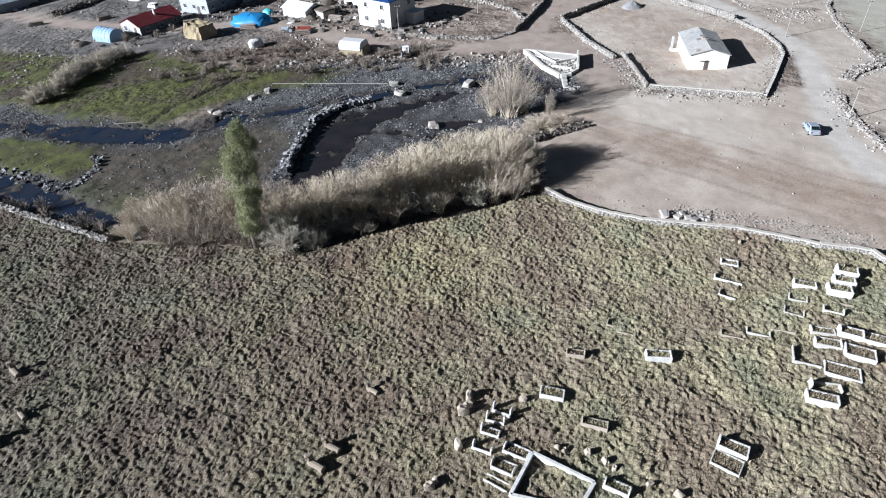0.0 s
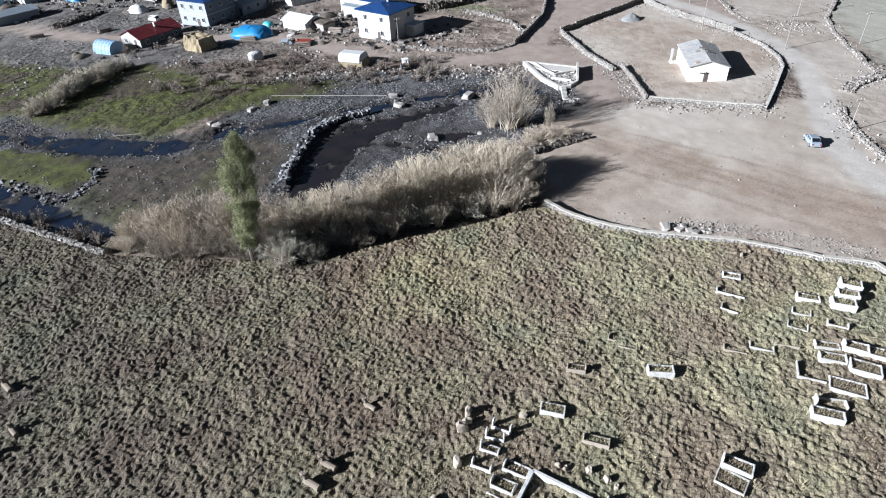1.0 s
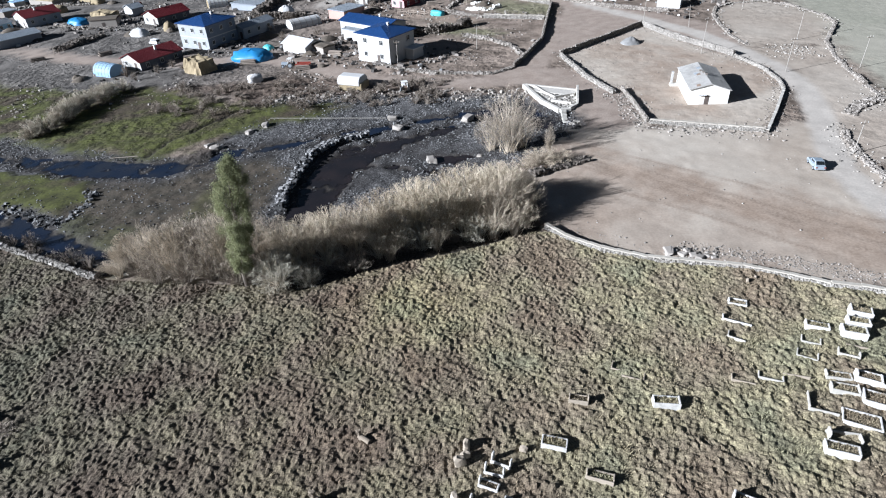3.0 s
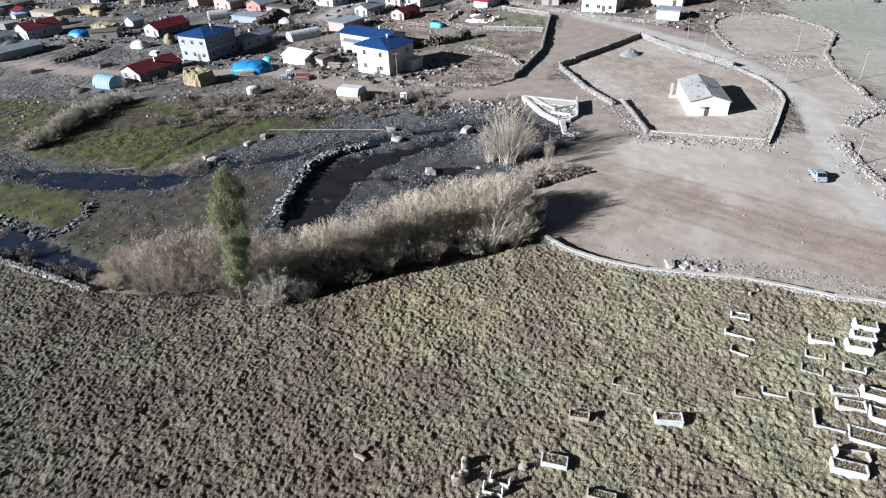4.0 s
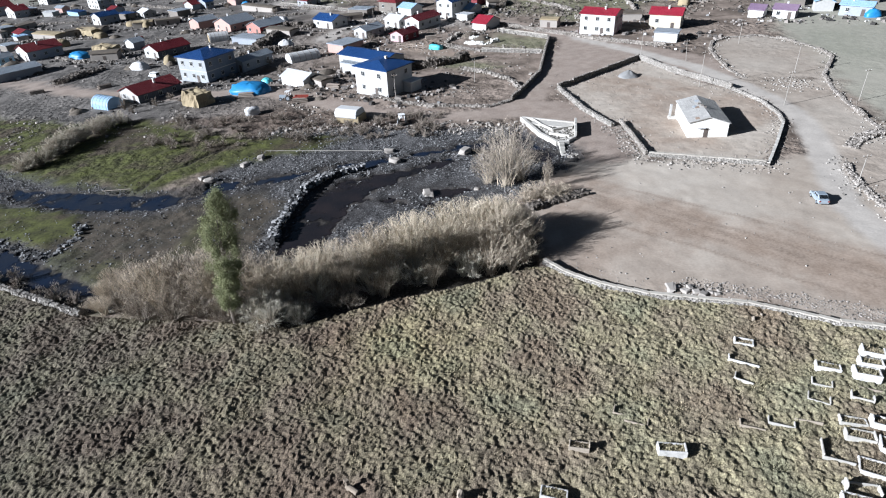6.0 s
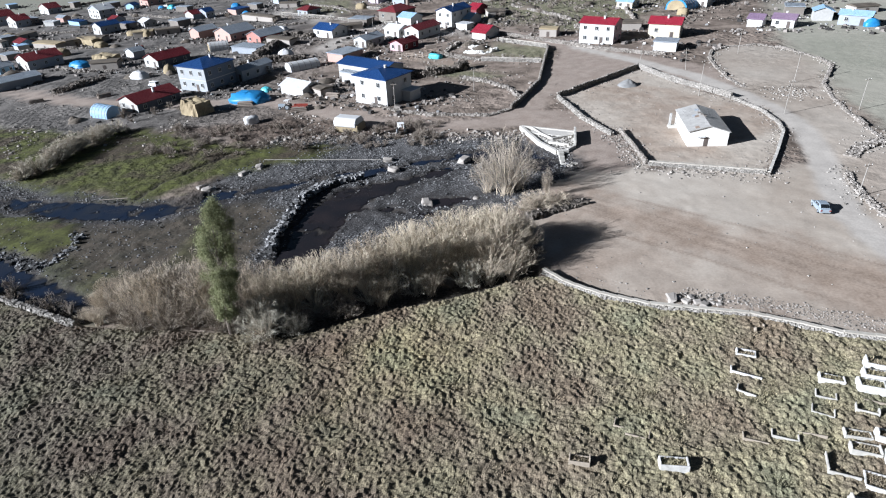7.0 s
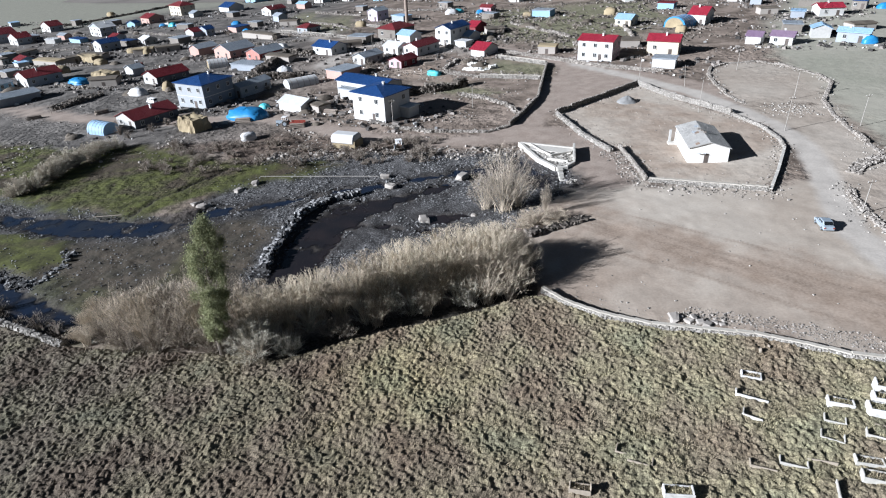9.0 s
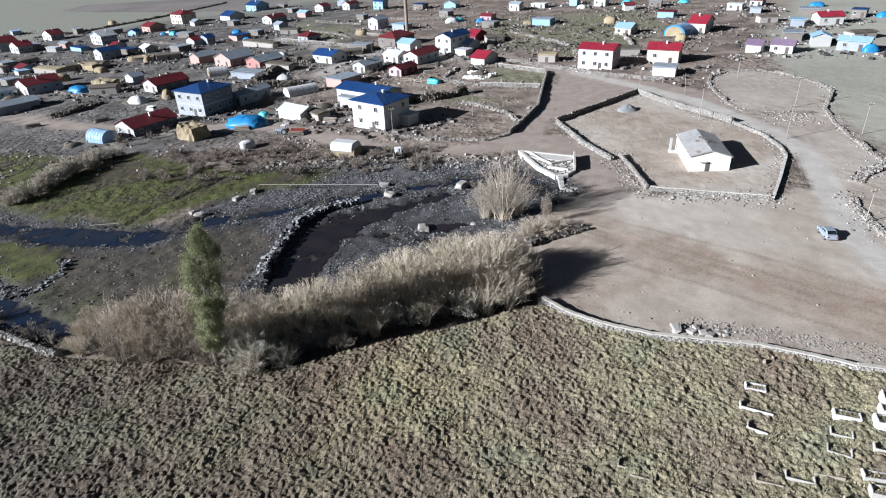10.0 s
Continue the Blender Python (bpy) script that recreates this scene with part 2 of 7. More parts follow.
def raw_mesh(name, verts, faces, mat, smooth=False):
    """A mesh from arrays: verts (n, 3), faces (m, 3) or (m, 4)."""
    me = bpy.data.meshes.new(name)
    verts, faces = np.asarray(verts, np.float32), np.asarray(faces, np.int32)
    m, k = faces.shape
    me.vertices.add(len(verts))
    me.vertices.foreach_set("co", verts.ravel())
    me.loops.add(m * k)
    me.loops.foreach_set("vertex_index", faces.ravel())
    me.polygons.add(m)
    me.polygons.foreach_set("loop_start", np.arange(0, m * k, k, dtype=np.int32))
    me.polygons.foreach_set("use_smooth", np.full(m, smooth))
    me.update(calc_edges=True)
    me.materials.append(mat)
    return me




def hashed(i, j, seed):
    h = (i.astype(np.int64) * 374761393 + j.astype(np.int64) * 668265263 + seed * 1442695041) & 0x7FFFFFFF
    h = ((h ^ (h >> 13)) * 1274126177) & 0x7FFFFFFF
    return ((h ^ (h >> 16)) & 0xFFFF) / 65535.0


def lumps(x, y, size, seed):
    """Smooth noise from -1 to 1 with lumps of that size in metres."""
    x, y = np.asarray(x) / size, np.asarray(y) / size
    i, j = np.floor(x), np.floor(y)
    u, v = x - i, y - j
    u, v = u * u * (3 - 2 * u), v * v * (3 - 2 * v)
    a, b = hashed(i, j, seed), hashed(i + 1, j, seed)
    c, d = hashed(i, j + 1, seed), hashed(i + 1, j + 1, seed)
    return 2 * ((a * (1 - u) + b * u) * (1 - v) + (c * (1 - u) + d * u) * v) - 1


def to_line(x, y, line):
    """Distance of points to a line of corners."""
    best = np.full(np.shape(x), 1e9)
    for (ax, ay), (bx, by) in zip(line[:-1], line[1:]):
        ux, uy = bx - ax, by - ay
        t = np.clip(((x - ax) * ux + (y - ay) * uy) / (ux * ux + uy * uy), 0, 1)
        best = np.minimum(best, np.hypot(x - ax - t * ux, y - ay - t * uy))
    return best


def inside(x, y, poly):
    """Signed distance to a closed outline, positive within."""
    within = np.zeros(np.shape(x), bool)
    for (ax, ay), (bx, by) in zip(poly, poly[1:] + poly[:1]):
        if ay != by:
            within ^= ((ay > y) != (by > y)) & (x < (bx - ax) * (y - ay) / (by - ay) + ax)
    return np.where(within, 1, -1) * to_line(x, y, poly + poly[:1])


def soft(d, width):
    t = np.clip(d / width + 0.5, 0, 1)
    return t * t * (3 - 2 * t)


# ---- the plan ----
MEADOW_EDGE = [(-300, 230), (-110, 105), (-67.6, 80.3), (-45.9, 68.2), (-38.9, 66.6), (-31, 65), (-24, 64.2), (-17.7, 63.6), (-11, 64.8), (-4.6, 66.6), (2.5, 68.4), (9, 70), (14, 71.3), (15.2, 71.2), (25.5, 63.2),
               (35.6, 60), (43.4, 55.4), (48.3, 53.8), (49.5, 49), (52, 30), (60, -40)]
MEADOW = MEADOW_EDGE + [(60, -400), (-300, -400)]
RIVER_BED = [(-160, 160), (-87, 124), (-57, 109), (-43, 104), (-40, 120), (-34, 134), (-14, 133), (5, 128), (17, 125), (22, 117), (27, 113), (27, 106),
             (21, 100), (14, 93), (10, 80), (-24, 72), (-46, 69), (-68, 81), (-160, 130)]
MOSS = [(-135, 175), (-90, 152), (-70, 150), (-58, 144), (-46, 134), (-30, 131), (-18, 127), (-22, 122), (-37, 118.5), (-44, 113), (-46, 108.5), (-53, 107.5), (-63, 111), (-80, 118), (-135, 150)]
MOSS_ISLE = [(-88, 106), (-79.6, 105.8), (-72.2, 103.8), (-61.4, 98.8), (-57.3, 92.1), (-59.2, 90.4), (-60.3, 87), (-70.7, 92), (-88, 100)]
CHANNEL = [(-140, 146), (-108, 126), (-85.2, 114.8), (-74.9, 111.8), (-63.1, 108.7), (-52.8, 105.6), (-45.3, 106.1), (-41, 107.8), (-37.7, 109.2), (-30.3, 109.3), (-24.3, 111.4), (-19, 112.4),
           (-17.8, 111.6), (-23.4, 109.5), (-29.4, 107.1), (-36.4, 106), (-39.9, 104.4), (-42.5, 101.4), (-49.4, 99.3), (-59.6, 101.1), (-70.2, 104.7), (-82.9, 111), (-108, 119), (-140, 138)]
POOL = [(-23.6, 80), (-23.2, 87), (-22.4, 92.6), (-20.4, 98), (-16.6, 104.6), (-12.7, 107), (-5, 108), (3.7, 112.5), (5, 110.8), (3.6, 109.4), (-2.7, 106), (-7.5, 101.7), (-10.5, 98.6), (-14, 93.8), (-15.4, 87.8), (-16.5, 80)]
FINGER = [(-10.8, 97.3), (-6.4, 95), (-2.1, 93.2), (2.1, 92.5)]
UPPER_REACH = [(-17, 112), (-9, 113.4), (0, 115.6), (8, 118), (14, 117), (20, 113), (26, 108)]
CREEK = [(-54, 108), (-53.2, 111), (-52.5, 114.6), (-49.2, 118.2), (-47.5, 121.7), (-43, 127)]
SILT = [(-72, 100), (-58, 99), (-46, 97.5), (-40, 102), (-30, 104), (-25, 98), (-25, 84), (-26, 70), (-48, 71), (-60, 84)]
BANK_SOIL = [(-78, 150), (-60.2, 150.7), (-45.8, 149.2), (-34.5, 153), (-21.3, 141.5), (-0.5, 130.6), (6, 126), (-7.6, 124.5), (-24.7, 127.5), (-38.4, 130.1), (-47, 140), (-58, 145), (-70, 143)]
FOOT_POOL = [(18.2, 124), (20.6, 117), (23, 109.5), (21.5, 105.5), (18.6, 109), (16.4, 118)]
REACH_POOL = [(7.6, 118.6), (11.8, 119.2), (12, 112.4), (8.4, 112.8)]
SMALL_POOL = [(-0.1, 98.2), (4, 98.8), (7.3, 97.5), (4, 95.6), (0.4, 95.8)]
LOW_CHANNEL = [(-160, 135), (-95, 101), (-76.7, 90), (-66, 84), (-58, 79), (-52, 74.6), (-47, 71.2)]
PLAZA = [(15, 72), (25.5, 64), (36, 61), (49, 55), (60, 48), (66, 80), (66, 100), (60, 100), (38, 103), (36, 118), (28, 126), (24, 112), (20, 98), (15, 88)]
ROAD = [(-45, 168), (-28, 155), (-12, 142), (2, 135), (15, 134), (24, 145), (31, 162), (39, 182), (45, 200), (36, 220), (20, 248)]
ROAD_FORK = [(17, 137), (27, 134), (33, 122), (31, 108)]
STREET = [(-94, 345), (-69, 318.6), (-45, 299), (-21.2, 271.8), (-8, 262), (4, 246), (14, 238)]
SIDE_STREET = [(-38.2, 229.3), (-30.2, 254.6), (-21.2, 271.8), (-10.6, 284)]
ROAD_EAST = [(53, 40), (58.5, 62), (60, 82), (65.8, 98), (68.4, 104.6), (71.6, 114.7), (72.6, 126), (71.2, 139.6), (67.2, 158.4), (59.5, 176), (46, 203)]
TRACK_WEST = [(-45, 168), (-75, 172), (-100, 182), (-130, 200), (-170, 225)]
ORCHARD = [(72, 143), (74, 154), (76, 166), (81, 182), (88, 185), (95, 185), (100, 177), (102, 166), (100, 157), (90, 141), (80, 143)]
EAST_VERGE = [(62, 40), (66, 80), (66, 100), (75, 122), (72, 143), (80, 143), (90, 141), (85, 122), (83, 112), (82, 105), (80, 70), (78, 40)]
UPPER_ROAD = [(29, 150), (56, 172), (64, 150), (72, 144), (75, 166), (62, 184), (46, 203), (38, 190)]
YARD = [(31, 149), (56.5, 170), (64, 145), (70, 130), (67.5, 114.6), (56.5, 98), (38.3, 105), (39, 124), (36, 120)]
GREEN_HILL = [(22, 262), (40, 240), (62, 228), (95, 262), (110, 330), (60, 340), (25, 320)]
GREEN_YARD = [(-80, 364), (-72, 389), (-49, 368), (-33, 337), (-40, 316), (-55, 324)]
GREEN_GARDEN = [(18, 199), (32.5, 189.5), (36, 203), (25, 214)]
RED_PLOT = [(-9, 204), (0, 195.5), (12, 187.5), (15, 192), (6, 199), (1, 217), (-7, 215)]
GREEN_PATCH = [(2, 178), (14, 172), (20, 178), (4, 190)]
PLOUGHED = [(-361, 660), (-367, 717), (-268, 690), (-183, 640), (-120, 600), (-110, 500), (-155, 512), (-228, 560), (-298, 606)]
NEAR_PLAZA = [(15, 72), (26, 64), (36, 61), (49, 55), (60, 48), (63, 58), (52, 70), (41, 81), (33, 91), (28, 103), (20, 100), (15, 88)]
RUTS = [(16, 96), (24, 92), (32, 84), (42, 74), (52, 64), (60, 58)]
# sunken strip before the hedge, coloured dark to stand for the shade there
HEDGE_SHADE = [(-17, 63.9), (-11, 66.3), (-4.6, 68.4), (2.5, 70.2), (8.3, 71.8), (12.5, 73.2)]


def zones(x, y):
    w = lumps(x, y, 3.0, 1) * 0.7 + lumps(x, y, 0.9, 2) * 0.35
    z = {}
    z["meadow"] = soft(inside(x, y, MEADOW) + w, 1.2)
    z["bed"] = soft(inside(x, y, RIVER_BED) + 2 * w, 2.5) * (1 - z["meadow"])
    z["bed"] = np.maximum(z["bed"], soft(inside(x, y, FOOT_POOL) + 1.2 + w, 1.6))
    z["moss"] = np.maximum(soft(inside(x, y, MOSS) + 2.5 * w, 5), soft(inside(x, y, MOSS_ISLE) + 1.5 * w, 2))
    z["moss"] = np.maximum(z["moss"], 0.4 * soft(lumps(x, y, 7, 21) + 0.5 * w - 0.25, 0.6) * soft(-26 - x, 10) * soft(92 - y, 6))
    main = np.maximum(inside(x, y, CHANNEL) + 0.9 * w, np.maximum(1.3 - to_line(x, y, UPPER_REACH) + 1.6 * w, 0.5 - to_line(x, y, FINGER) + 1.3 * w))
    main = np.maximum(main, np.maximum(inside(x, y, FOOT_POOL), inside(x, y, REACH_POOL)) + 0.9 * w)
    low = 3.2 - to_line(x, y, LOW_CHANNEL) + 0.8 * w
    pool = np.maximum(inside(x, y, POOL), inside(x, y, SMALL_POOL)) + 0.9 * w
    every = np.maximum(np.maximum(main, low), pool)
    z["wet"] = soft(every + 0.5 * lumps(x, y, 0.7, 3), 1.4)
    z["damp"] = soft(every + 2.2 + 1.6 * lumps(x, y, 4.5, 23) + w, 4.5) * soft(inside(x, y, RIVER_BED) + 4, 4)
    z["silt"] = soft(inside(x, y, SILT) + 2 * lumps(x, y, 5, 24) + w, 4) * (1 - z["meadow"])
    z["bank"] = soft(inside(x, y, BANK_SOIL) + 3 * lumps(x, y, 6, 25) + w, 5)
    z["creek"] = soft(0.25 - to_line(x, y, CREEK) + 0.5 * w, 0.9)
    road = np.maximum(3.2 - to_line(x, y, ROAD), np.maximum(3.5 - to_line(x, y, TRACK_WEST), np.maximum(5.5 - to_line(x, y, ROAD_FORK), inside(x, y, UPPER_ROAD))))
    z["track"] = soft(2.3 - to_line(x, y, ROAD_EAST) + 0.4 * w, 1.8) * (1 - z["meadow"])
    z["track"] = np.maximum(z["track"], 0.85 * soft(3.8 - np.minimum(to_line(x, y, STREET), to_line(x, y, SIDE_STREET)) + 2.5 * w, 4))
    z["plaza"] = np.maximum(np.maximum(soft(inside(x, y, PLAZA) + 2 * w, 4), soft(inside(x, y, YARD) + w, 2)), 0.75 * soft(np.maximum(inside(x, y, ORCHARD), inside(x, y, EAST_VERGE)) + 2 * w, 4)) * (1 - z["meadow"])
    z["road"] = soft(road + 1.5 * w, 2.5) * (1 - z["meadow"])
    far = np.maximum(soft(np.maximum(y - 490 + 0.25 * (x + 200) * (x < -200) + 12 * lumps(x, y, 40, 5), 0.8 * y - 0.6 * x - 480), 16), soft(np.where(y < 210, x - 83 - 0.25 * (y - 105), x - 109 - 0.6 * (y - 210)) + 3 * w, 8))
    z["field"] = far * (1 - z["road"]) * (1 - z["meadow"])
    green = np.maximum(inside(x, y, GREEN_HILL), np.maximum(inside(x, y, GREEN_YARD), np.maximum(inside(x, y, GREEN_PATCH), inside(x, y, GREEN_GARDEN))))
    z["green"] = soft(green + 4 * lumps(x, y, 9, 6) + 3 * w, 8) * (1 - z["road"])
    z["rut"] = (0.62 + 0.3 * lumps(x, y, 3, 10)) * soft(inside(x, y, YARD) - 3 + 7 * lumps(x, y, 11, 9) + 2 * w, 6) + 0.95 * soft(5.5 - to_line(x, y, RUTS) + 3 * w + 2 * lumps(x, y, 7, 8), 9) * (1 - z["meadow"])
    z["rut"] = np.maximum(z["rut"], (0.55 + 0.3 * lumps(x, y, 5, 67)) * soft(inside(x, y, NEAR_PLAZA) + 2.5 * lumps(x, y, 6, 68) + w, 7) * (1 - z["meadow"]))
    z["rut"] = np.maximum(z["rut"], 0.7 * soft(inside(x, y, RED_PLOT) + 1.5 * w, 3))
    z["west"] = soft(-42 - x + 6 * lumps(x, y, 20, 69), 50) * soft(y - 140, 20) * (1 - z["meadow"])
    z["rough"] = (0.35 + 0.65 * soft(lumps(x, y, 14, 19) + 0.2, 0.7)) * (1 - z["plaza"]) * (1 - z["road"]) * (1 - z["track"]) * (1 - 0.8 * z["field"]) * (1 - z["meadow"]) * (1 - 0.6 * z["bed"]) + 0.17 * soft(inside(x, y, YARD) + w, 2) + 0.05 * z["plaza"]
    z["tyre"] = np.clip(sum(soft(0.32 - np.abs(to_line(x, y, RUTS) - off + 0.5 * lumps(x, y, 9, 60 + int(10 * off))) , 0.4) for off in (0.3, 2.1, 5.6)), 0, 0.55) * soft(x - 20, 8) * soft(lumps(x, y, 6, 66) + 0.5, 1.0) * (1 - z["meadow"])
    z["hedge_shade"] = soft(2.0 - to_line(x, y, HEDGE_SHADE) + 0.4 * w, 0.9)
    return z


def pool_depth(x, y):
    return inside(x, y, POOL) - 2.0


def relief(x, y):
    z = zones(x, y)
    h = ground_z(x, y) + np.clip(1.5 - np.hypot(x, y) / 260, 0, 1) * (0.06 * lumps(x, y, 4, 11) + 0.03 * lumps(x, y, 1.1, 12))
    h = h + z["meadow"] * 0.12 * lumps(x, y, 2.6, 14) - 1.05 * z["hedge_shade"]
    h = h - z["bed"] * (1 - z["moss"]) * (0.35 - 0.12 * lumps(x, y, 1.3, 15)) - z["wet"] * (1 - z["meadow"]) * (0.50 - 0.2 * lumps(x, y, 2.9, 16) - 0.16 * lumps(x, y, 1.2, 17) - 0.12 * lumps(x, y, 0.8, 18) + 0.12 * soft(pool_depth(x, y), 3))
    h = h - 0.5 * z["creek"] * z["moss"] - 0.5 * z["bank"] * lumps(x, y, 5.5, 26) + 0.25 * z["bank"] * lumps(x, y, 1.7, 27)
    return h, z


# ---- ground ----
def ground_material():
    m = bpy.data.materials.new("ground")
    m.use_nodes = True
    nt = m.node_tree
    n, ln = nt.nodes, nt.links.new
    b = n["Principled BSDF"]
    b.inputs["Specular IOR Level"].default_value = 0.2
    geo = n.new("ShaderNodeNewGeometry")

    def noise_at(scale, detail=8):
        t = n.new("ShaderNodeTexNoise")
        t.inputs["Scale"].default_value, t.inputs["Detail"].default_value = scale, detail
        ln(geo.outputs["Position"], t.inputs["Vector"])
        return t.outputs[0]

    fine, mid, wide = noise_at(3.0), noise_at(0.35), noise_at(0.04)

    def tone(dark, light, value, lo=0.35, hi=0.65):
        r = n.new("ShaderNodeValToRGB")
        r.color_ramp.elements[0].position, r.color_ramp.elements[1].position = lo, hi
        r.color_ramp.elements[0].color, r.color_ramp.elements[1].color = (*dark, 1), (*light, 1)
        ln(value, r.inputs[0])
        return r.outputs[0]

    def blend(a, c, mask):
        x = n.new("ShaderNodeMix")
        x.data_type = "RGBA"
        if isinstance(mask, float):
            x.inputs[0].default_value = mask
        else:
            ln(mask, x.inputs[0])
        ln(a, x.inputs[6])
        ln(c, x.inputs[7])
        return x.outputs[2]

    def two(dark, light, dark2, light2):
        return blend(tone(dark, light, fine), tone(dark2, light2, mid), 0.5)

    def mask(name):
        a = n.new("ShaderNodeAttribute")
        a.attribute_name = name
        return a.outputs["Fac"]

    earth = blend(two((0.11, 0.085, 0.068), (0.235, 0.188, 0.155), (0.08, 0.061, 0.048), (0.265, 0.215, 0.178)), tone((0.055, 0.043, 0.034), (0.265, 0.216, 0.18), noise_at(0.13, 10), 0.41, 0.6), 0.48)
    field = blend(two((0.225, 0.215, 0.172), (0.33, 0.312, 0.25), (0.23, 0.217, 0.177), (0.335, 0.316, 0.257)),
                  tone((0.19, 0.195, 0.16), (0.30, 0.285, 0.245), wide), 0.5)
    plaza = blend(two((0.30, 0.263, 0.222), (0.405, 0.36, 0.307), (0.265, 0.227, 0.19), (0.42, 0.375, 0.322)), tone((0.255, 0.207, 0.165), (0.44, 0.403, 0.352), wide), 0.45)
    road = two((0.20, 0.16, 0.132), (0.31, 0.255, 0.215), (0.20, 0.16, 0.135), (0.30, 0.255, 0.22))
    pebble = noise_at(5.0, 8)
    bed = blend(tone((0.016, 0.016, 0.017), (0.30, 0.30, 0.305), pebble, 0.49, 0.66), tone((0.022, 0.02, 0.02), (0.10, 0.096, 0.096), mid), 0.42)
    silt = blend(two((0.03, 0.024, 0.017), (0.08, 0.064, 0.047), (0.026, 0.025, 0.017), (0.088, 0.07, 0.05)), tone((0.02, 0.02, 0.02), (0.2, 0.2, 0.2), pebble, 0.54, 0.7), 0.22)
    damp = blend(tone((0.016, 0.015, 0.016), (0.12, 0.12, 0.125), pebble, 0.5, 0.68), tone((0.02, 0.018, 0.017), (0.05, 0.045, 0.042), mid), 0.4)
    bank = two((0.05, 0.036, 0.028), (0.14, 0.108, 0.086), (0.04, 0.03, 0.024), (0.135, 0.105, 0.085))
    moss = two((0.02, 0.023, 0.007), (0.07, 0.077, 0.022), (0.024, 0.021, 0.011), (0.095, 0.103, 0.028))
    moss = blend(moss, tone((0.022, 0.017, 0.012), (0.075, 0.06, 0.04), fine), tone((0, 0, 0), (1, 1, 1), noise_at(0.12, 8), 0.49, 0.62))
    turf = two((0.07, 0.06, 0.045), (0.19, 0.165, 0.125), (0.09, 0.077, 0.058), (0.18, 0.155, 0.115))
    mud = tone((0.02, 0.018, 0.017), (0.055, 0.048, 0.042), fine)
    # greyer western soil, with blue haze and shadow tone also put into its colour
    grey_hazy_earth = blend(two((0.068, 0.062, 0.057), (0.15, 0.138, 0.127), (0.05, 0.046, 0.043), (0.165, 0.152, 0.14)), tone((0.035, 0.032, 0.03), (0.17, 0.155, 0.142), noise_at(0.13, 10), 0.41, 0.6), 0.48)
    olive = two((0.150, 0.150, 0.122), (0.215, 0.212, 0.172), (0.155, 0.153, 0.126), (0.225, 0.22, 0.18))
    c = blend(blend(earth, grey_hazy_earth, mask("west")), blend(field, olive, mask("west")), mask("field"))
    green = two((0.085, 0.082, 0.05), (0.20, 0.188, 0.125), (0.085, 0.088, 0.05), (0.22, 0.205, 0.14))
    c = blend(c, green, mask("green"))
    c = blend(c, plaza, mask("plaza"))
    c = blend(c, road, mask("road"))
    c = blend(c, two((0.32, 0.293, 0.262), (0.41, 0.378, 0.34), (0.31, 0.283, 0.255), (0.42, 0.388, 0.35)), mask("track"))
    c = blend(c, two((0.21, 0.16, 0.123), (0.31, 0.247, 0.198), (0.19, 0.143, 0.108), (0.325, 0.265, 0.215)), mask("rut"))
    c = blend(c, tone((0.155, 0.118, 0.09), (0.25, 0.20, 0.16), fine), mask("tyre"))
    c = blend(c, bank, mask("bank"))
    c = blend(c, bed, mask("bed"))
    c = blend(c, silt, mask("silt"))
    c = blend(c, damp, mask("damp"))
    c = blend(c, moss, mask("moss"))
    c = blend(c, mud, mask("wet"))
    c = blend(c, mud, mask("creek"))
    c = blend(c, turf, mask("meadow"))
    # near-black strip: shade at the hedge's foot, put into the ground colour
    c = blend(c, tone((0.028, 0.025, 0.021), (0.10, 0.088, 0.073), fine), mask("hedge_shade"))
    ln(c, b.inputs["Base Color"])
    b.inputs["Roughness"].default_value = 0.95
    bp = n.new("ShaderNodeBump")
    bp.inputs["Strength"].default_value, bp.inputs["Distance"].default_value = 0.22, 0.08
    ln(fine, bp.inputs["Height"])
    broken = n.new("ShaderNodeBump")
    broken.inputs["Distance"].default_value = 0.95
    ln(mask("rough"), broken.inputs["Strength"])
    ln(noise_at(0.55, 9), broken.inputs["Height"])
    ln(bp.outputs[0], broken.inputs["Normal"])
    ln(broken.outputs[0], b.inputs["Normal"])
    return m


def spaced(stretches, far_lo, far_hi, grow=1.16):
    """Places along an axis: stretches of (from, to, step), then ever wider steps outwards."""
    mid = np.concatenate([np.arange(lo, hi - 0.5 * step, step) for lo, hi, step in stretches] + [[stretches[-1][1]]])
    out, d, p = [], stretches[-1][2], mid[-1]
    while p < far_hi:
        d *= grow
        p += d
        out.append(p)
    left, d, p = [], stretches[0][2], mid[0]
    while p > far_lo:
        d *= grow
        p -= d
        left.append(p)
    return np.array(left[::-1] + list(mid) + out)


gx = spaced(((-105, -45, 0.6), (-45, 60, 0.45), (60, 92, 0.6)), -3500, 3500)
gy = spaced(((18, 60, 0.8), (60, 135, 0.45), (135, 175, 0.7)), -900, 4500)
GX, GY = np.meshgrid(gx, gy)
GH, GZONES = relief(GX, GY)
cols, rows = len(gx), len(gy)
corner = (np.arange(rows - 1)[:, None] * cols + np.arange(cols - 1)[None]).ravel()
ground_mesh = raw_mesh("ground", np.stack([GX.ravel(), GY.ravel(), GH.ravel()], 1),
                       np.stack([corner, corner + 1, corner + cols + 1, corner + cols], 1), ground_material(), True)
for key, values in GZONES.items():
    layer = ground_mesh.attributes.new(key, "FLOAT", "POINT")
    layer.data.foreach_set("value", values.ravel().astype(np.float32))
tagged(new("ground", ground_mesh), "dry grass, bare earth, gravel and moss over gently sloping land", "ground", kind="structure")

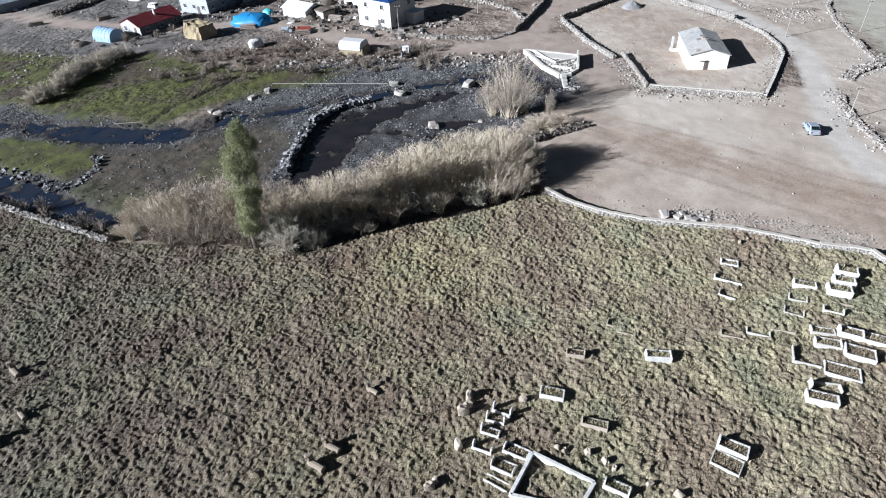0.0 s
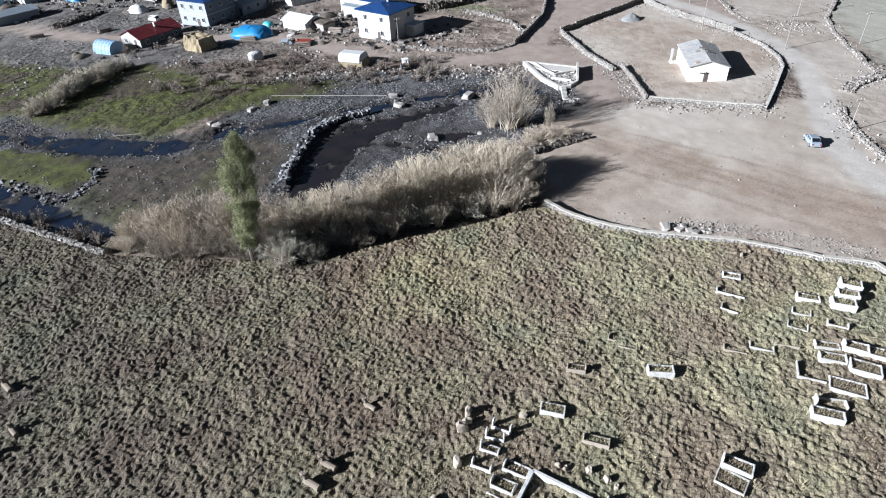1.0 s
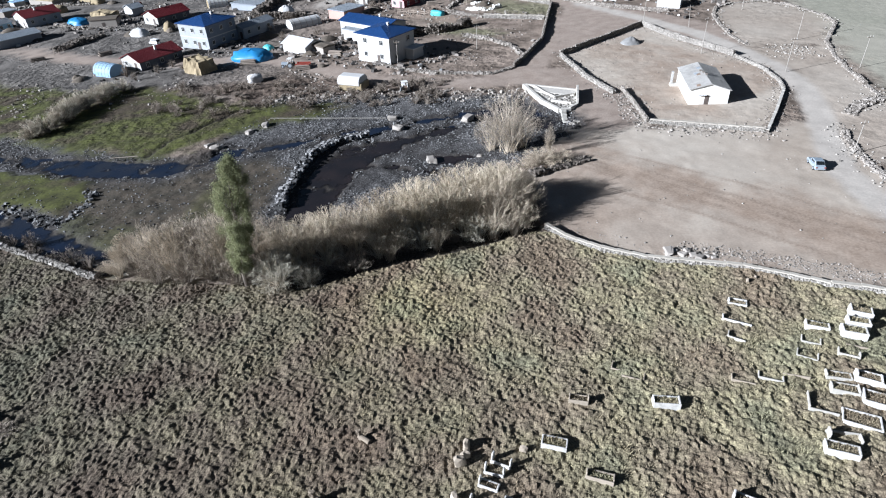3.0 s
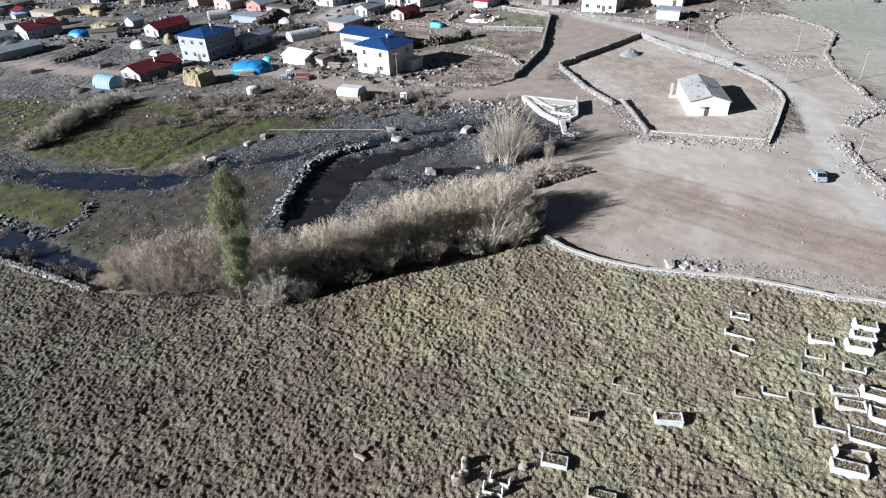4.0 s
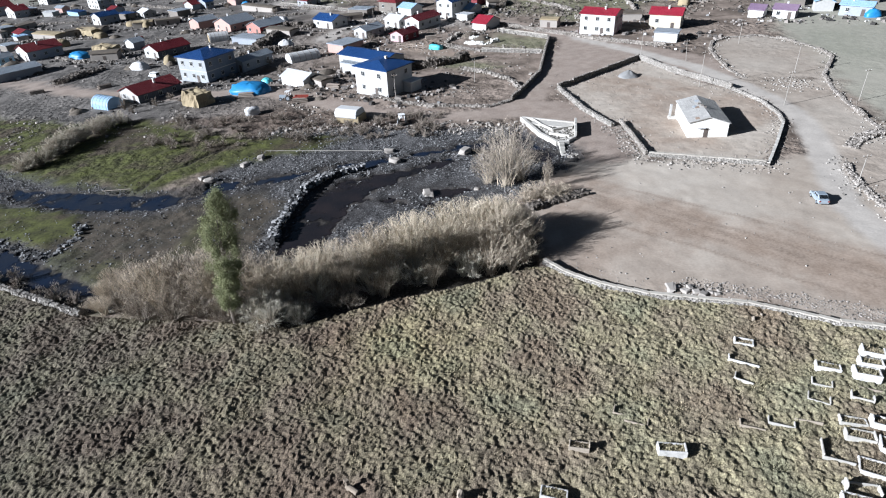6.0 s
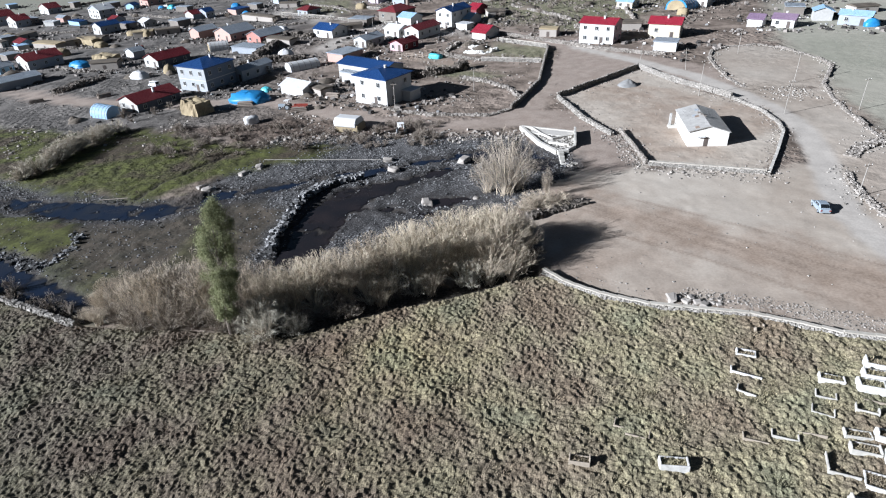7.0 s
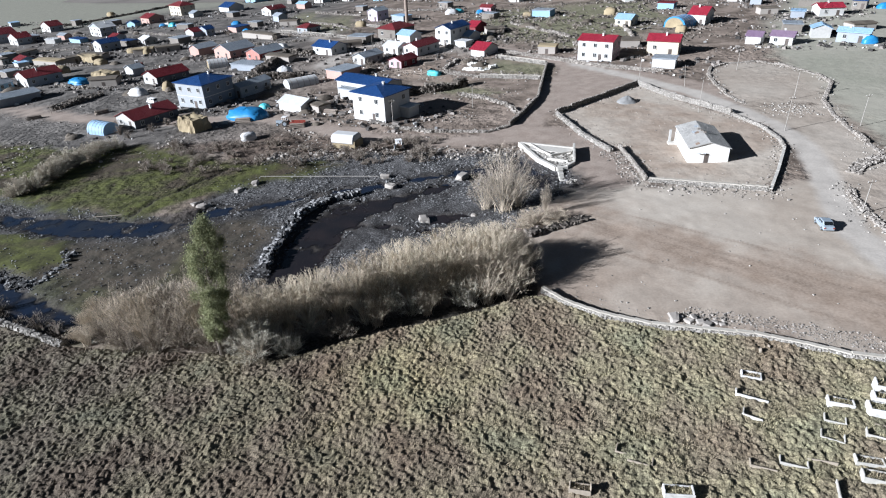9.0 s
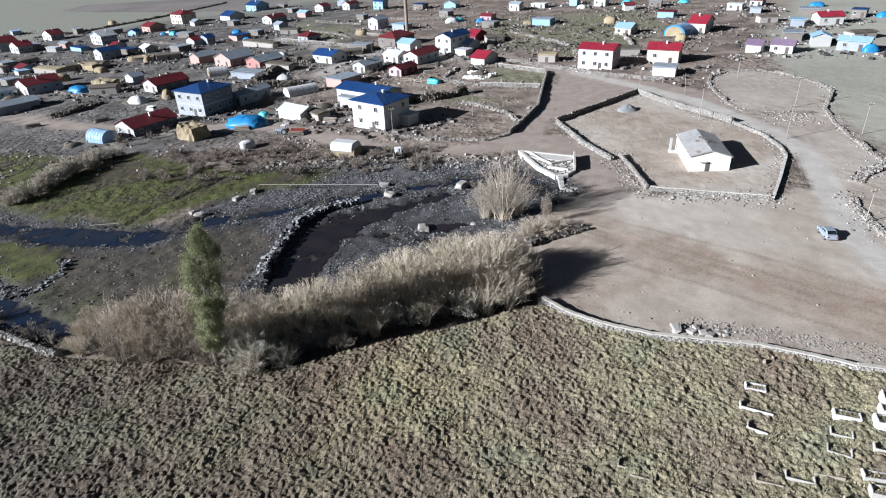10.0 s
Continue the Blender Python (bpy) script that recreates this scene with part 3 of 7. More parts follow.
PLOUGH = material("ploughed_soil", (0.10, 0.088, 0.08), (0.18, 0.16, 0.145), 0.5)
plough_bm = bmesh.new()
plough_bm.faces.new([plough_bm.verts.new((x, y, ground_z(x, y) + 0.12)) for x, y in PLOUGHED])
tagged(new("ploughed_field", mesh_of(plough_bm, "ploughed_field", PLOUGH)), "dark freshly ploughed strip in the dry fields beyond the village", "field", kind="structure")

# ---- water ----
def water(name, deep, cloudy, rough):
    """Dark river water, clearer towards its shallow edges, with clouds of silt."""
    m = bpy.data.materials.new(name)
    m.use_nodes = True
    n, ln = m.node_tree.nodes, m.node_tree.links.new
    b = n["Principled BSDF"]
    b.inputs["Roughness"].default_value, b.inputs["IOR"].default_value = rough, 1.33
    geo = n.new("ShaderNodeNewGeometry")
    clouds, ripples = n.new("ShaderNodeTexNoise"), n.new("ShaderNodeTexNoise")
    clouds.inputs["Scale"].default_value, clouds.inputs["Detail"].default_value = 0.22, 6
    ripples.inputs["Scale"].default_value, ripples.inputs["Detail"].default_value = 2.5, 5
    for t in (clouds, ripples):
        ln(geo.outputs["Position"], t.inputs["Vector"])
    tint = n.new("ShaderNodeValToRGB")
    tint.color_ramp.elements[0].position, tint.color_ramp.elements[1].position = 0.42, 0.66
    tint.color_ramp.elements[0].color, tint.color_ramp.elements[1].color = (*deep, 1), (*cloudy, 1)
    ln(clouds.outputs[0], tint.inputs[0])
    ln(tint.outputs[0], b.inputs["Base Color"])
    bump = n.new("ShaderNodeBump")
    bump.inputs["Strength"].default_value, bump.inputs["Distance"].default_value = 0.5, 0.06
    ln(ripples.outputs[0], bump.inputs["Height"])
    ln(bump.outputs[0], b.inputs["Normal"])
    depth, clear = n.new("ShaderNodeAttribute"), n.new("ShaderNodeMapRange")
    depth.attribute_name = "depth"
    clear.inputs["From Min"].default_value, clear.inputs["From Max"].default_value = 0.0, 0.22
    clear.inputs["To Min"].default_value, clear.inputs["To Max"].default_value = 0.1, 1.0
    ln(depth.outputs["Fac"], clear.inputs["Value"])
    ln(clear.outputs[0], b.inputs["Alpha"])
    return m


def water_sheet(corners, mat, label, step=0.5):
    """A level sheet over the hollows inside the corners, with its depth at every point."""
    wx = np.arange(min(q[0] for q in corners), max(q[0] for q in corners), step)
    wy = np.arange(min(q[1] for q in corners), max(q[1] for q in corners), step)
    X, Y = (a.ravel() for a in np.meshgrid(wx, wy))
    level = ground_z(X, Y) - 0.62
    depth = level - relief(X, Y)[0]
    a = (np.arange(len(wy) - 1)[:, None] * len(wx) + np.arange(len(wx) - 1)[None]).ravel()
    quads = np.stack([a, a + 1, a + len(wx) + 1, a + len(wx)], 1)
    quads = quads[(depth[quads].max(1) > -0.02) & (inside(X, Y, corners)[quads].min(1) > -0.3)]
    kept, quads = np.unique(quads, return_inverse=True)
    mesh = raw_mesh("water", np.stack([X, Y, level], 1)[kept], quads.reshape(-1, 4), mat, True)
    mesh.attributes.new("depth", "FLOAT", "POINT").data.foreach_set("value", depth[kept].astype(np.float32))
    tagged(new("water", mesh), label, "river", kind="structure")


# the channel's blue is reflected sky, mixed into the water's base colour
water_sheet([(-170, 62), (-45, 62), (-44, 80), (-25.5, 80), (-25.5, 108.2), (-11, 110.4), (32, 114), (32, 190), (-170, 190)],
            water("river_water", (0.009, 0.0145, 0.029), (0.018, 0.021, 0.029), 0.14), "shallow dark river water between gravel bars, tinted with the sky's blue reflection")
water_sheet([(-25.2, 76), (32, 76), (32, 113.6), (-11, 110.0), (-25.2, 107.8)],
            water("silty_pool_water", (0.0125, 0.0115, 0.013), (0.02, 0.016, 0.0165), 0.2), "still brown-black silty water in the pool behind the boulder bank")

# ---- stones ----
def stone_shapes(count, seed):
    """Some rough stones: eight-cornered lumps as (verts, quads), each about 1 across."""
    r = np.random.default_rng(seed)
    base = np.array([(-1, -1, -1), (1, -1, -1), (1, 1, -1), (-1, 1, -1), (-1, -1, 1), (1, -1, 1), (1, 1, 1), (-1, 1, 1)]) * 0.5
    quads = np.array([(3, 2, 1, 0), (4, 5, 6, 7), (0, 1, 5, 4), (1, 2, 6, 5), (2, 3, 7, 6), (3, 0, 4, 7)])
    out = []
    for _ in range(count):
        v = base * r.uniform(0.72, 1.05, (8, 3))
        v[4:, :2] *= r.uniform(0.6, 0.95)
        out.append(v)
    return out, quads


SHAPES, SHAPE_QUADS = stone_shapes(24, 3)


def stones_mesh(name, places, sizes, mat, seed=0, flat=0.7):
    """Many loose stones in one mesh. places (n, 3), sizes (n,)."""
    r = np.random.default_rng(seed)
    n = len(places)
    pick = r.integers(0, len(SHAPES), n)
    v = np.array(SHAPES)[pick] * np.asarray(sizes)[:, None, None] * np.stack([r.uniform(0.7, 1.3, n), r.uniform(0.7, 1.3, n), flat * r.uniform(0.7, 1.2, n)], 1)[:, None]
    a, b = r.uniform(0, 2 * math.pi, n), r.normal(0, 0.25, n)
    c, s = np.cos(a)[:, None], np.sin(a)[:, None]
    cb, sb = np.cos(b)[:, None], np.sin(b)[:, None]
    x, z = v[..., 0] * cb - v[..., 2] * sb, v[..., 0] * sb + v[..., 2] * cb
    v = np.stack([x * c - v[..., 1] * s, x * s + v[..., 1] * c, z], -1) + np.asarray(places)[:, None]
    faces = (SHAPE_QUADS[None] + 8 * np.arange(n)[:, None, None]).reshape(-1, 4)
    return raw_mesh(name, v.reshape(-1, 3), faces, mat)


def height_at(x, y):
    return relief(np.atleast_1d(np.asarray(x, float)), np.atleast_1d(np.asarray(y, float)))[0]


def stone_wall(name, line, high, thick, size, mat, label, ragged=0.15, seed=1, coping=None):
    """A wall of rough stones along a line: a core and stones on its faces and crown."""
    r = np.random.default_rng(seed)
    bm = bmesh.new()
    places, sizes = [], []
    for (ax, ay), (bx, by) in zip(line[:-1], line[1:]):
        long = math.hypot(bx - ax, by - ay)
        ux, uy = (bx - ax) / long, (by - ay) / long
        steps = max(1, int(long / 2.5))
        for k in range(steps):
            t0, t1 = long * k / steps - 0.05, long * (k + 1) / steps + 0.05
            hk = (high * (1 + ragged * r.uniform(-1, 0.6)) - size * 0.5)
            px, py = ax + ux * (t0 + t1) / 2, ay + uy * (t0 + t1) / 2
            m = Matrix.Translation((px, py, ground_z(px, py))) @ Matrix.Rotation(math.atan2(uy, ux), 4, "Z")
            box(bm, -(t1 - t0) / 2, -thick / 2 + size * 0.2, -0.5, (t1 - t0) / 2, thick / 2 - size * 0.2, max(hk, 0.15), m)
            number = int((t1 - t0) * (2 * max(hk, 0.2) + thick) / (size * size * 0.62))
            for _ in range(number):
                t, side = r.uniform(t0, t1), r.uniform(0, 2 * hk + thick)
                if side < hk:
                    o, z = -thick / 2, side
                elif side < hk + thick:
                    o, z = side - hk - thick / 2, hk + size * 0.1
                else:
                    o, z = thick / 2, side - hk - thick
                places.append((ax + ux * t - uy * o, ay + uy * t + ux * o, ground_z(ax + ux * t, ay + uy * t) + z))
                sizes.append(size * r.uniform(0.65, 1.35))
    ob = new(name, mesh_of(bm, name, mat))
    tagged(ob, label, "wall", kind="structure")
    rubble = part("stones", stones_mesh("stones", np.array(places), np.array(sizes), mat, seed, 0.75), mat, ob)
    rubble["kind"] = "stuff"
    if coping:
        bm = bmesh.new()
        for (ax, ay), (bx, by) in zip(line[:-1], line[1:]):
            long = math.hypot(bx - ax, by - ay)
            steps = max(1, int(long / 1.5))
            for k in range(steps):
                px, py = ax + (bx - ax) * (k + 0.5) / steps, ay + (by - ay) * (k + 0.5) / steps
                m = Matrix.Translation((px, py, ground_z(px, py) + high - 0.02 + r.uniform(-0.03, 0.03))) @ Matrix.Rotation(math.atan2(by - ay, bx - ax) + r.normal(0, 0.02), 4, "Z")
                box(bm, -long / steps / 2 + 0.01, -thick / 2 - 0.06, 0, long / steps / 2 - 0.01, thick / 2 + 0.06, 0.14, m)
        part("coping", bm, coping, ob, "pale lime-washed coping")
    return ob


# ---- walls of the place ----
stone_wall("cemetery_wall", [(14.6, 72), (16.7, 68.8), (20.5, 65.5), (25.5, 62.7), (30.6, 61.1), (35.6, 59.6), (39.9, 57.2), (43.4, 55.0), (46.2, 54.2), (48.3, 53.3), (49.2, 50.3), (50.5, 40), (52, 28)],
           0.7, 0.36, 0.2, PALE_STONE, "low pale stone wall with a lime-washed coping round the cemetery", seed=11, coping=LIME)
stone_wall("river_wall", [(-100, 99), (-67.1, 79.8), (-59.7, 75.6), (-54, 72.7), (-45.5, 68)], 0.8, 0.6, 0.35, PALE_STONE, "low pale stone wall along the river bank", seed=12)
stone_wall("yard_wall", [(31, 149.1), (43.6, 159.4), (56.6, 170.2)], 1.3, 0.32, 0.24, STONE, "dry stone wall of the yard, in shade", seed=13)
stone_wall("yard_wall", [(56.8, 169.5), (60, 156.4), (65.2, 144.8), (67.6, 138.0)], 1.35, 0.4, 0.2, PALE_STONE, "pale dry stone wall of the yard beside the road", seed=14)
stone_wall("yard_wall", [(67.7, 137.6), (69.6, 128.2), (69.2, 120.3), (67.8, 115.2)], 0.65, 0.4, 0.2, PALE_STONE, "low pale dry stone wall at the bend of the yard", seed=28)
stone_wall("yard_wall", [(67.5, 114.8), (61.4, 105), (55.9, 96.6)], 0.5, 0.34, 0.18, STONE, "low grey dry stone wall at the end of the yard", 0.06, seed=15, coping=CONCRETE)
stone_wall("yard_wall", [(55.6, 96.9), (50.2, 99.3), (44.7, 101.8), (38.6, 104.4)], 0.75, 0.34, 0.18, PALE_STONE, "low pale dry stone wall with a flat top", seed=16, coping=LIME)
stone_wall("yard_wall", [(38.3, 105.0), (38.6, 114), (38.6, 122.6)], 0.95, 0.32, 0.18, STONE, "low dry stone wall of the yard", seed=17)
stone_wall("yard_wall", [(36.4, 120.6), (33.2, 132), (31, 148.6)], 0.9, 0.6, 0.26, PALE_STONE, "thick pale dry stone wall of the yard", seed=18)
stone_wall("field_wall", [(38.2, 203.2), (34.6, 188.4), (29, 164), (23.1, 150.9), (19, 142.8)], 1.2, 0.4, 0.24, STONE, "curved dry stone wall beside the road", seed=19)
stone_wall("field_wall", [(18.6, 142.4), (13.3, 139.4), (7, 141.6), (0.6, 142.8), (-8, 149), (-14, 156)], 0.6, 0.9, 0.36, STONE, "low tumbled stone bank beside the road", 0.4, seed=20)
stone_wall("field_wall", [(9.4, 173.8), (15.8, 168.2), (20.7, 159.9), (22, 152)], 0.8, 0.9, 0.5, STONE, "low tumbled stone wall in the garden", 0.4, seed=21)
stone_wall("field_wall", [(24.5, 219.5), (37.9, 203.6)], 1.2, 0.4, 0.3, PALE_STONE, "pale plastered wall along the garden's edge", seed=22, coping=LIME)
stone_wall("field_wall", [(4.0, 203.0), (10.4, 198.4), (15.8, 193.6)], 1.2, 0.5, 0.4, STONE, "rough stone wall across the garden", 0.3, seed=23)
stone_wall("field_wall", [(16.2, 193.2), (24.6, 189.2), (33, 185.2)], 1.1, 0.4, 0.3, PALE_STONE, "pale plastered wall across the garden", seed=29, coping=LIME)
for k, line in enumerate(([(5.8, 209.2), (8.4, 215), (10.7, 220.6)], [(11.2, 220.8), (18.9, 218.6)], [(12, 205.6), (17.4, 202.6), (22.6, 205.4)], [(13.6, 213), (19.6, 210.6)])):
    stone_wall("ruined_wall", line, 0.9, 0.9, 0.7, WHITEWASH if k > 1 else STONE, "tumbled whitewashed wall of a ruined house" if k > 1 else "tumbled stone wall of a ruined house", 0.6, seed=290 + k)
stone_wall("road_wall", [(18, 241), (30.4, 224.8), (45.4, 204.4), (52.6, 194.6), (62, 185.6), (68, 182)], 1.2, 0.4, 0.3, STONE, "pale stone wall along the upper road", seed=24)
stone_wall("orchard_wall", [(74.0, 145.4), (73.6, 153.5), (75.2, 164.5), (77.6, 174.8), (81.5, 182.6), (87.0, 185.2), (95.2, 185.2)], 0.42, 0.7, 0.24, STONE, "low rough dry stone wall round a bare field", 0.7, seed=25)
stone_wall("orchard_wall", [(95.8, 184.8), (100.0, 177.8), (102.2, 165.6), (100.8, 156.8), (91.0, 143.0), (87.0, 132.3), (84.6, 122.7), (82.7, 114.3), (81.8, 107.5)], 0.5, 0.7, 0.24, STONE, "low rough dry stone wall round a bare field", 0.7, seed=26)
stone_wall("river_bank_wall", [(-24.3, 84), (-24.1, 89.2), (-23.6, 93.4), (-23, 98.2), (-21.8, 103.2), (-19.5, 106.4), (-16.7, 108.2), (-12.5, 110.2)], 0.75, 1.3, 0.56, DARK_STONE, "dark boulder embankment between river and pool", 0.4, seed=27)

stone_wall("field_bank", [(-258.0, 431.4), (-235.8, 439.2), (-221.7, 466.3), (-212.1, 481.5), (-199.2, 513.2), (-177.2, 588.2)], 1.3, 1.6, 0.9, BANK, "dark bank of earth and stones along the far field", 0.4, seed=242)
# low dry walls, banks and hedges of stone between the farmyards
VILLAGE_WALLS = (
    ([(-116.9, 196.2), (-112.3, 202.8), (-108.8, 212.5)], 1.4, 1.8),
    ([(-79.0, 246.2), (-66.9, 249.9), (-53.3, 253.2)], 1.3, 0.7),
    ([(-63.1, 212.9), (-52.6, 215.8), (-41.7, 217.0)], 2.0, 2.4),
    ([(-75.0, 175.2), (-70.5, 180.1), (-66.0, 184.8)], 0.8, 0.4),
    ([(-5.7, 180.6), (2.4, 180.6), (11.2, 185.1)], 2.0, 2.4),
    ([(-59.6, 214.2), (-58.1, 231.3), (-56.8, 260.5), (-45.2, 256.7)], 2.3, 2.4),
    ([(-80.8, 321.6), (-54.0, 303.3), (-31.4, 289.0)], 1.0, 0.4),
    ([(-63.1, 351.9), (-47.8, 335.2), (-33.5, 309.3)], 1.0, 0.5),
    ([(23.8, 220.2), (43.6, 226.1)], 1.0, 0.4),
    ([(-181.8, 278.0), (-164.8, 278.4), (-141.0, 272.6)], 1.1, 0.8),
    ([(-218.2, 332.2), (-195.8, 328.6), (-171.0, 322.3)], 1.0, 0.8),
    ([(-171.7, 375.4), (-140.8, 350.0), (-116.3, 327.3)], 1.2, 0.8),
    ([(-137.2, 236.8), (-123.3, 226.0), (-109.8, 223.2)], 1.0, 1.0),
    ([(-89.8, 290.4), (-80.0, 291.6), (-54.5, 291.2)], 1.1, 0.8),
    ([(-143.1, 304.1), (-132.8, 308.2), (-114.7, 303.1)], 1.2, 1.0),
    ([(-39.4, 399.7), (-11.0, 365.6), (13.8, 356.9)], 1.1, 0.8),
    ([(-65.2, 389.9), (-35.8, 362.1)], 1.1, 0.7),
    ([(37.8, 291.3), (47.5, 267.0), (54.8, 246.7)], 1.0, 1.0),
    ([(52.7, 231.9), (62.1, 217.9)], 1.0, 0.6),
    ([(16.8, 299.5), (28.2, 283.3), (35.2, 270.4)], 1.0, 0.8),
    ([(85.5, 295.9), (78.1, 256.7), (76.0, 238.8)], 1.1, 0.6),
)
for k, line in enumerate(([(-72, 325), (-56, 311), (-42, 297)], [(-40, 294), (-26, 280), (-14, 270)], [(-34, 337), (-30, 322), (-22, 312)])):
    stone_wall("garden_wall", line, 1.1, 0.3, 0.4, PALE_STONE, "low pale plastered garden wall between houses", 0.1, seed=260 + k, coping=LIME)
for k, (line, high, thick) in enumerate(VILLAGE_WALLS):
    stone_wall("farmyard_wall", line, high, thick, 0.55, STONE if thick < 1.2 else BANK, "rough tumbled dry stone wall between farmyards" if thick < 1.2 else "broad bank of stones and earth between farmyards", 0.4, seed=200 + k)

stone_wall("rubble_bank", [(67.8, 95), (66.2, 91.5), (65.0, 85.3), (64.4, 81.6), (64.1, 77.7), (64.0, 72)], 0.4, 1.0, 0.36, STONE, "low pale bank of tumbled stones beside the track", 0.5, seed=240)
stone_wall("rubble_bank", [(72.0, 101.2), (75.0, 104.2), (78.5, 106.0), (81.0, 106.4)], 0.6, 2.0, 0.42, STONE, "broad pale heap of tumbled stones beside the track", 0.5, seed=241)


# ---- houses ----
WINDOW_MESHES = {}


def window_meshes(w, h):
    key = (round(w, 1), round(h, 1))
    if key not in WINDOW_MESHES:
        w, h = key
        frame_bm, pane_bm, sill_bm = bmesh.new(), bmesh.new(), bmesh.new()
        for x0, z0, x1, z1 in ((-w / 2, -h / 2, w / 2, -h / 2 + 0.09), (-w / 2, h / 2 - 0.09, w / 2, h / 2), (-w / 2, -h / 2 + 0.09, -w / 2 + 0.09, h / 2 - 0.09),
                               (w / 2 - 0.09, -h / 2 + 0.09, w / 2, h / 2 - 0.09), (-0.03, -h / 2 + 0.09, 0.03, h / 2 - 0.09)):
            box(frame_bm, x0, -0.10, z0, x1, 0.05, z1)
        box(pane_bm, -w / 2 + 0.05, -0.03, -h / 2 + 0.05, w / 2 - 0.05, 0.03, h / 2 - 0.05)
        box(sill_bm, -w / 2 - 0.1, -0.18, -h / 2 - 0.09, w / 2 + 0.1, 0.04, -h / 2 - 0.01)
        WINDOW_MESHES[key] = [mesh_of(b, k, m) for b, k, m in ((frame_bm, "window", FRAME_WHITE), (pane_bm, "pane", GLASS), (sill_bm, "sill", CONCRETE))]
    return WINDOW_MESHES[key]


def add_window(home, x, y, z, turn, w=1.1, h=1.2):
    frame_me, pane_me, sill_me = window_meshes(w, h)
    win = part("window", frame_me, None, home)
    win.matrix_basis = pose(x, y, z, 0, 0, turn)
    part("pane", pane_me, None, win, "dark glass pane")
    part("sill", sill_me, None, win)


COLOUR_WORDS = {}
for m_, word in ((PLASTER, "off-white plastered"), (WHITE_PAINT, "white painted"), (GREY_SHADE_PLASTER, "grey or shade-grey plastered"), (RED_PLASTER, "red painted"), (PINK_PLASTER, "pink plastered"),
                 (CREAM_PLASTER, "cream plastered"), (PEACH_PLASTER, "peach plastered"), (BRICK_PLASTER, "brick-red"), (LILAC_PLASTER, "lilac plastered"), (PALE_BLUE_PLASTER, "pale blue plastered"),
                 (SLATE_PLASTER, "slate-blue plastered"), (DARK_PLASTER, "dark grey-blue plastered"), (BLUE_ROOF, "blue sheet-metal"), (RED_ROOF, "red sheet-metal"), (CRIMSON_ROOF, "crimson sheet-metal"), (MAROON_ROOF, "dark maroon"), (LILAC_ROOF, "lilac"),
                 (PALE_BLUE_ROOF, "pale blue sheet-metal"), (TIN_ROOF, "grey tin"), (WHITE_TIN, "whitish tin"), (STONE, "grey stone")):
    COLOUR_WORDS[m_.name] = word
home_rng = random.Random(5)


def gable_roof(bm, along, across, eave, rise, over, axis, thick=0.14):
    a, o = across / 2, over
    drop = rise * o / a
    prism(bm, [(-a - o, eave - drop), (0, eave + rise), (a + o, eave - drop), (a + o, eave - drop + thick), (0, eave + rise + thick), (-a - o, eave - drop + thick)],
          -along / 2 - over, along / 2 + over, axis)


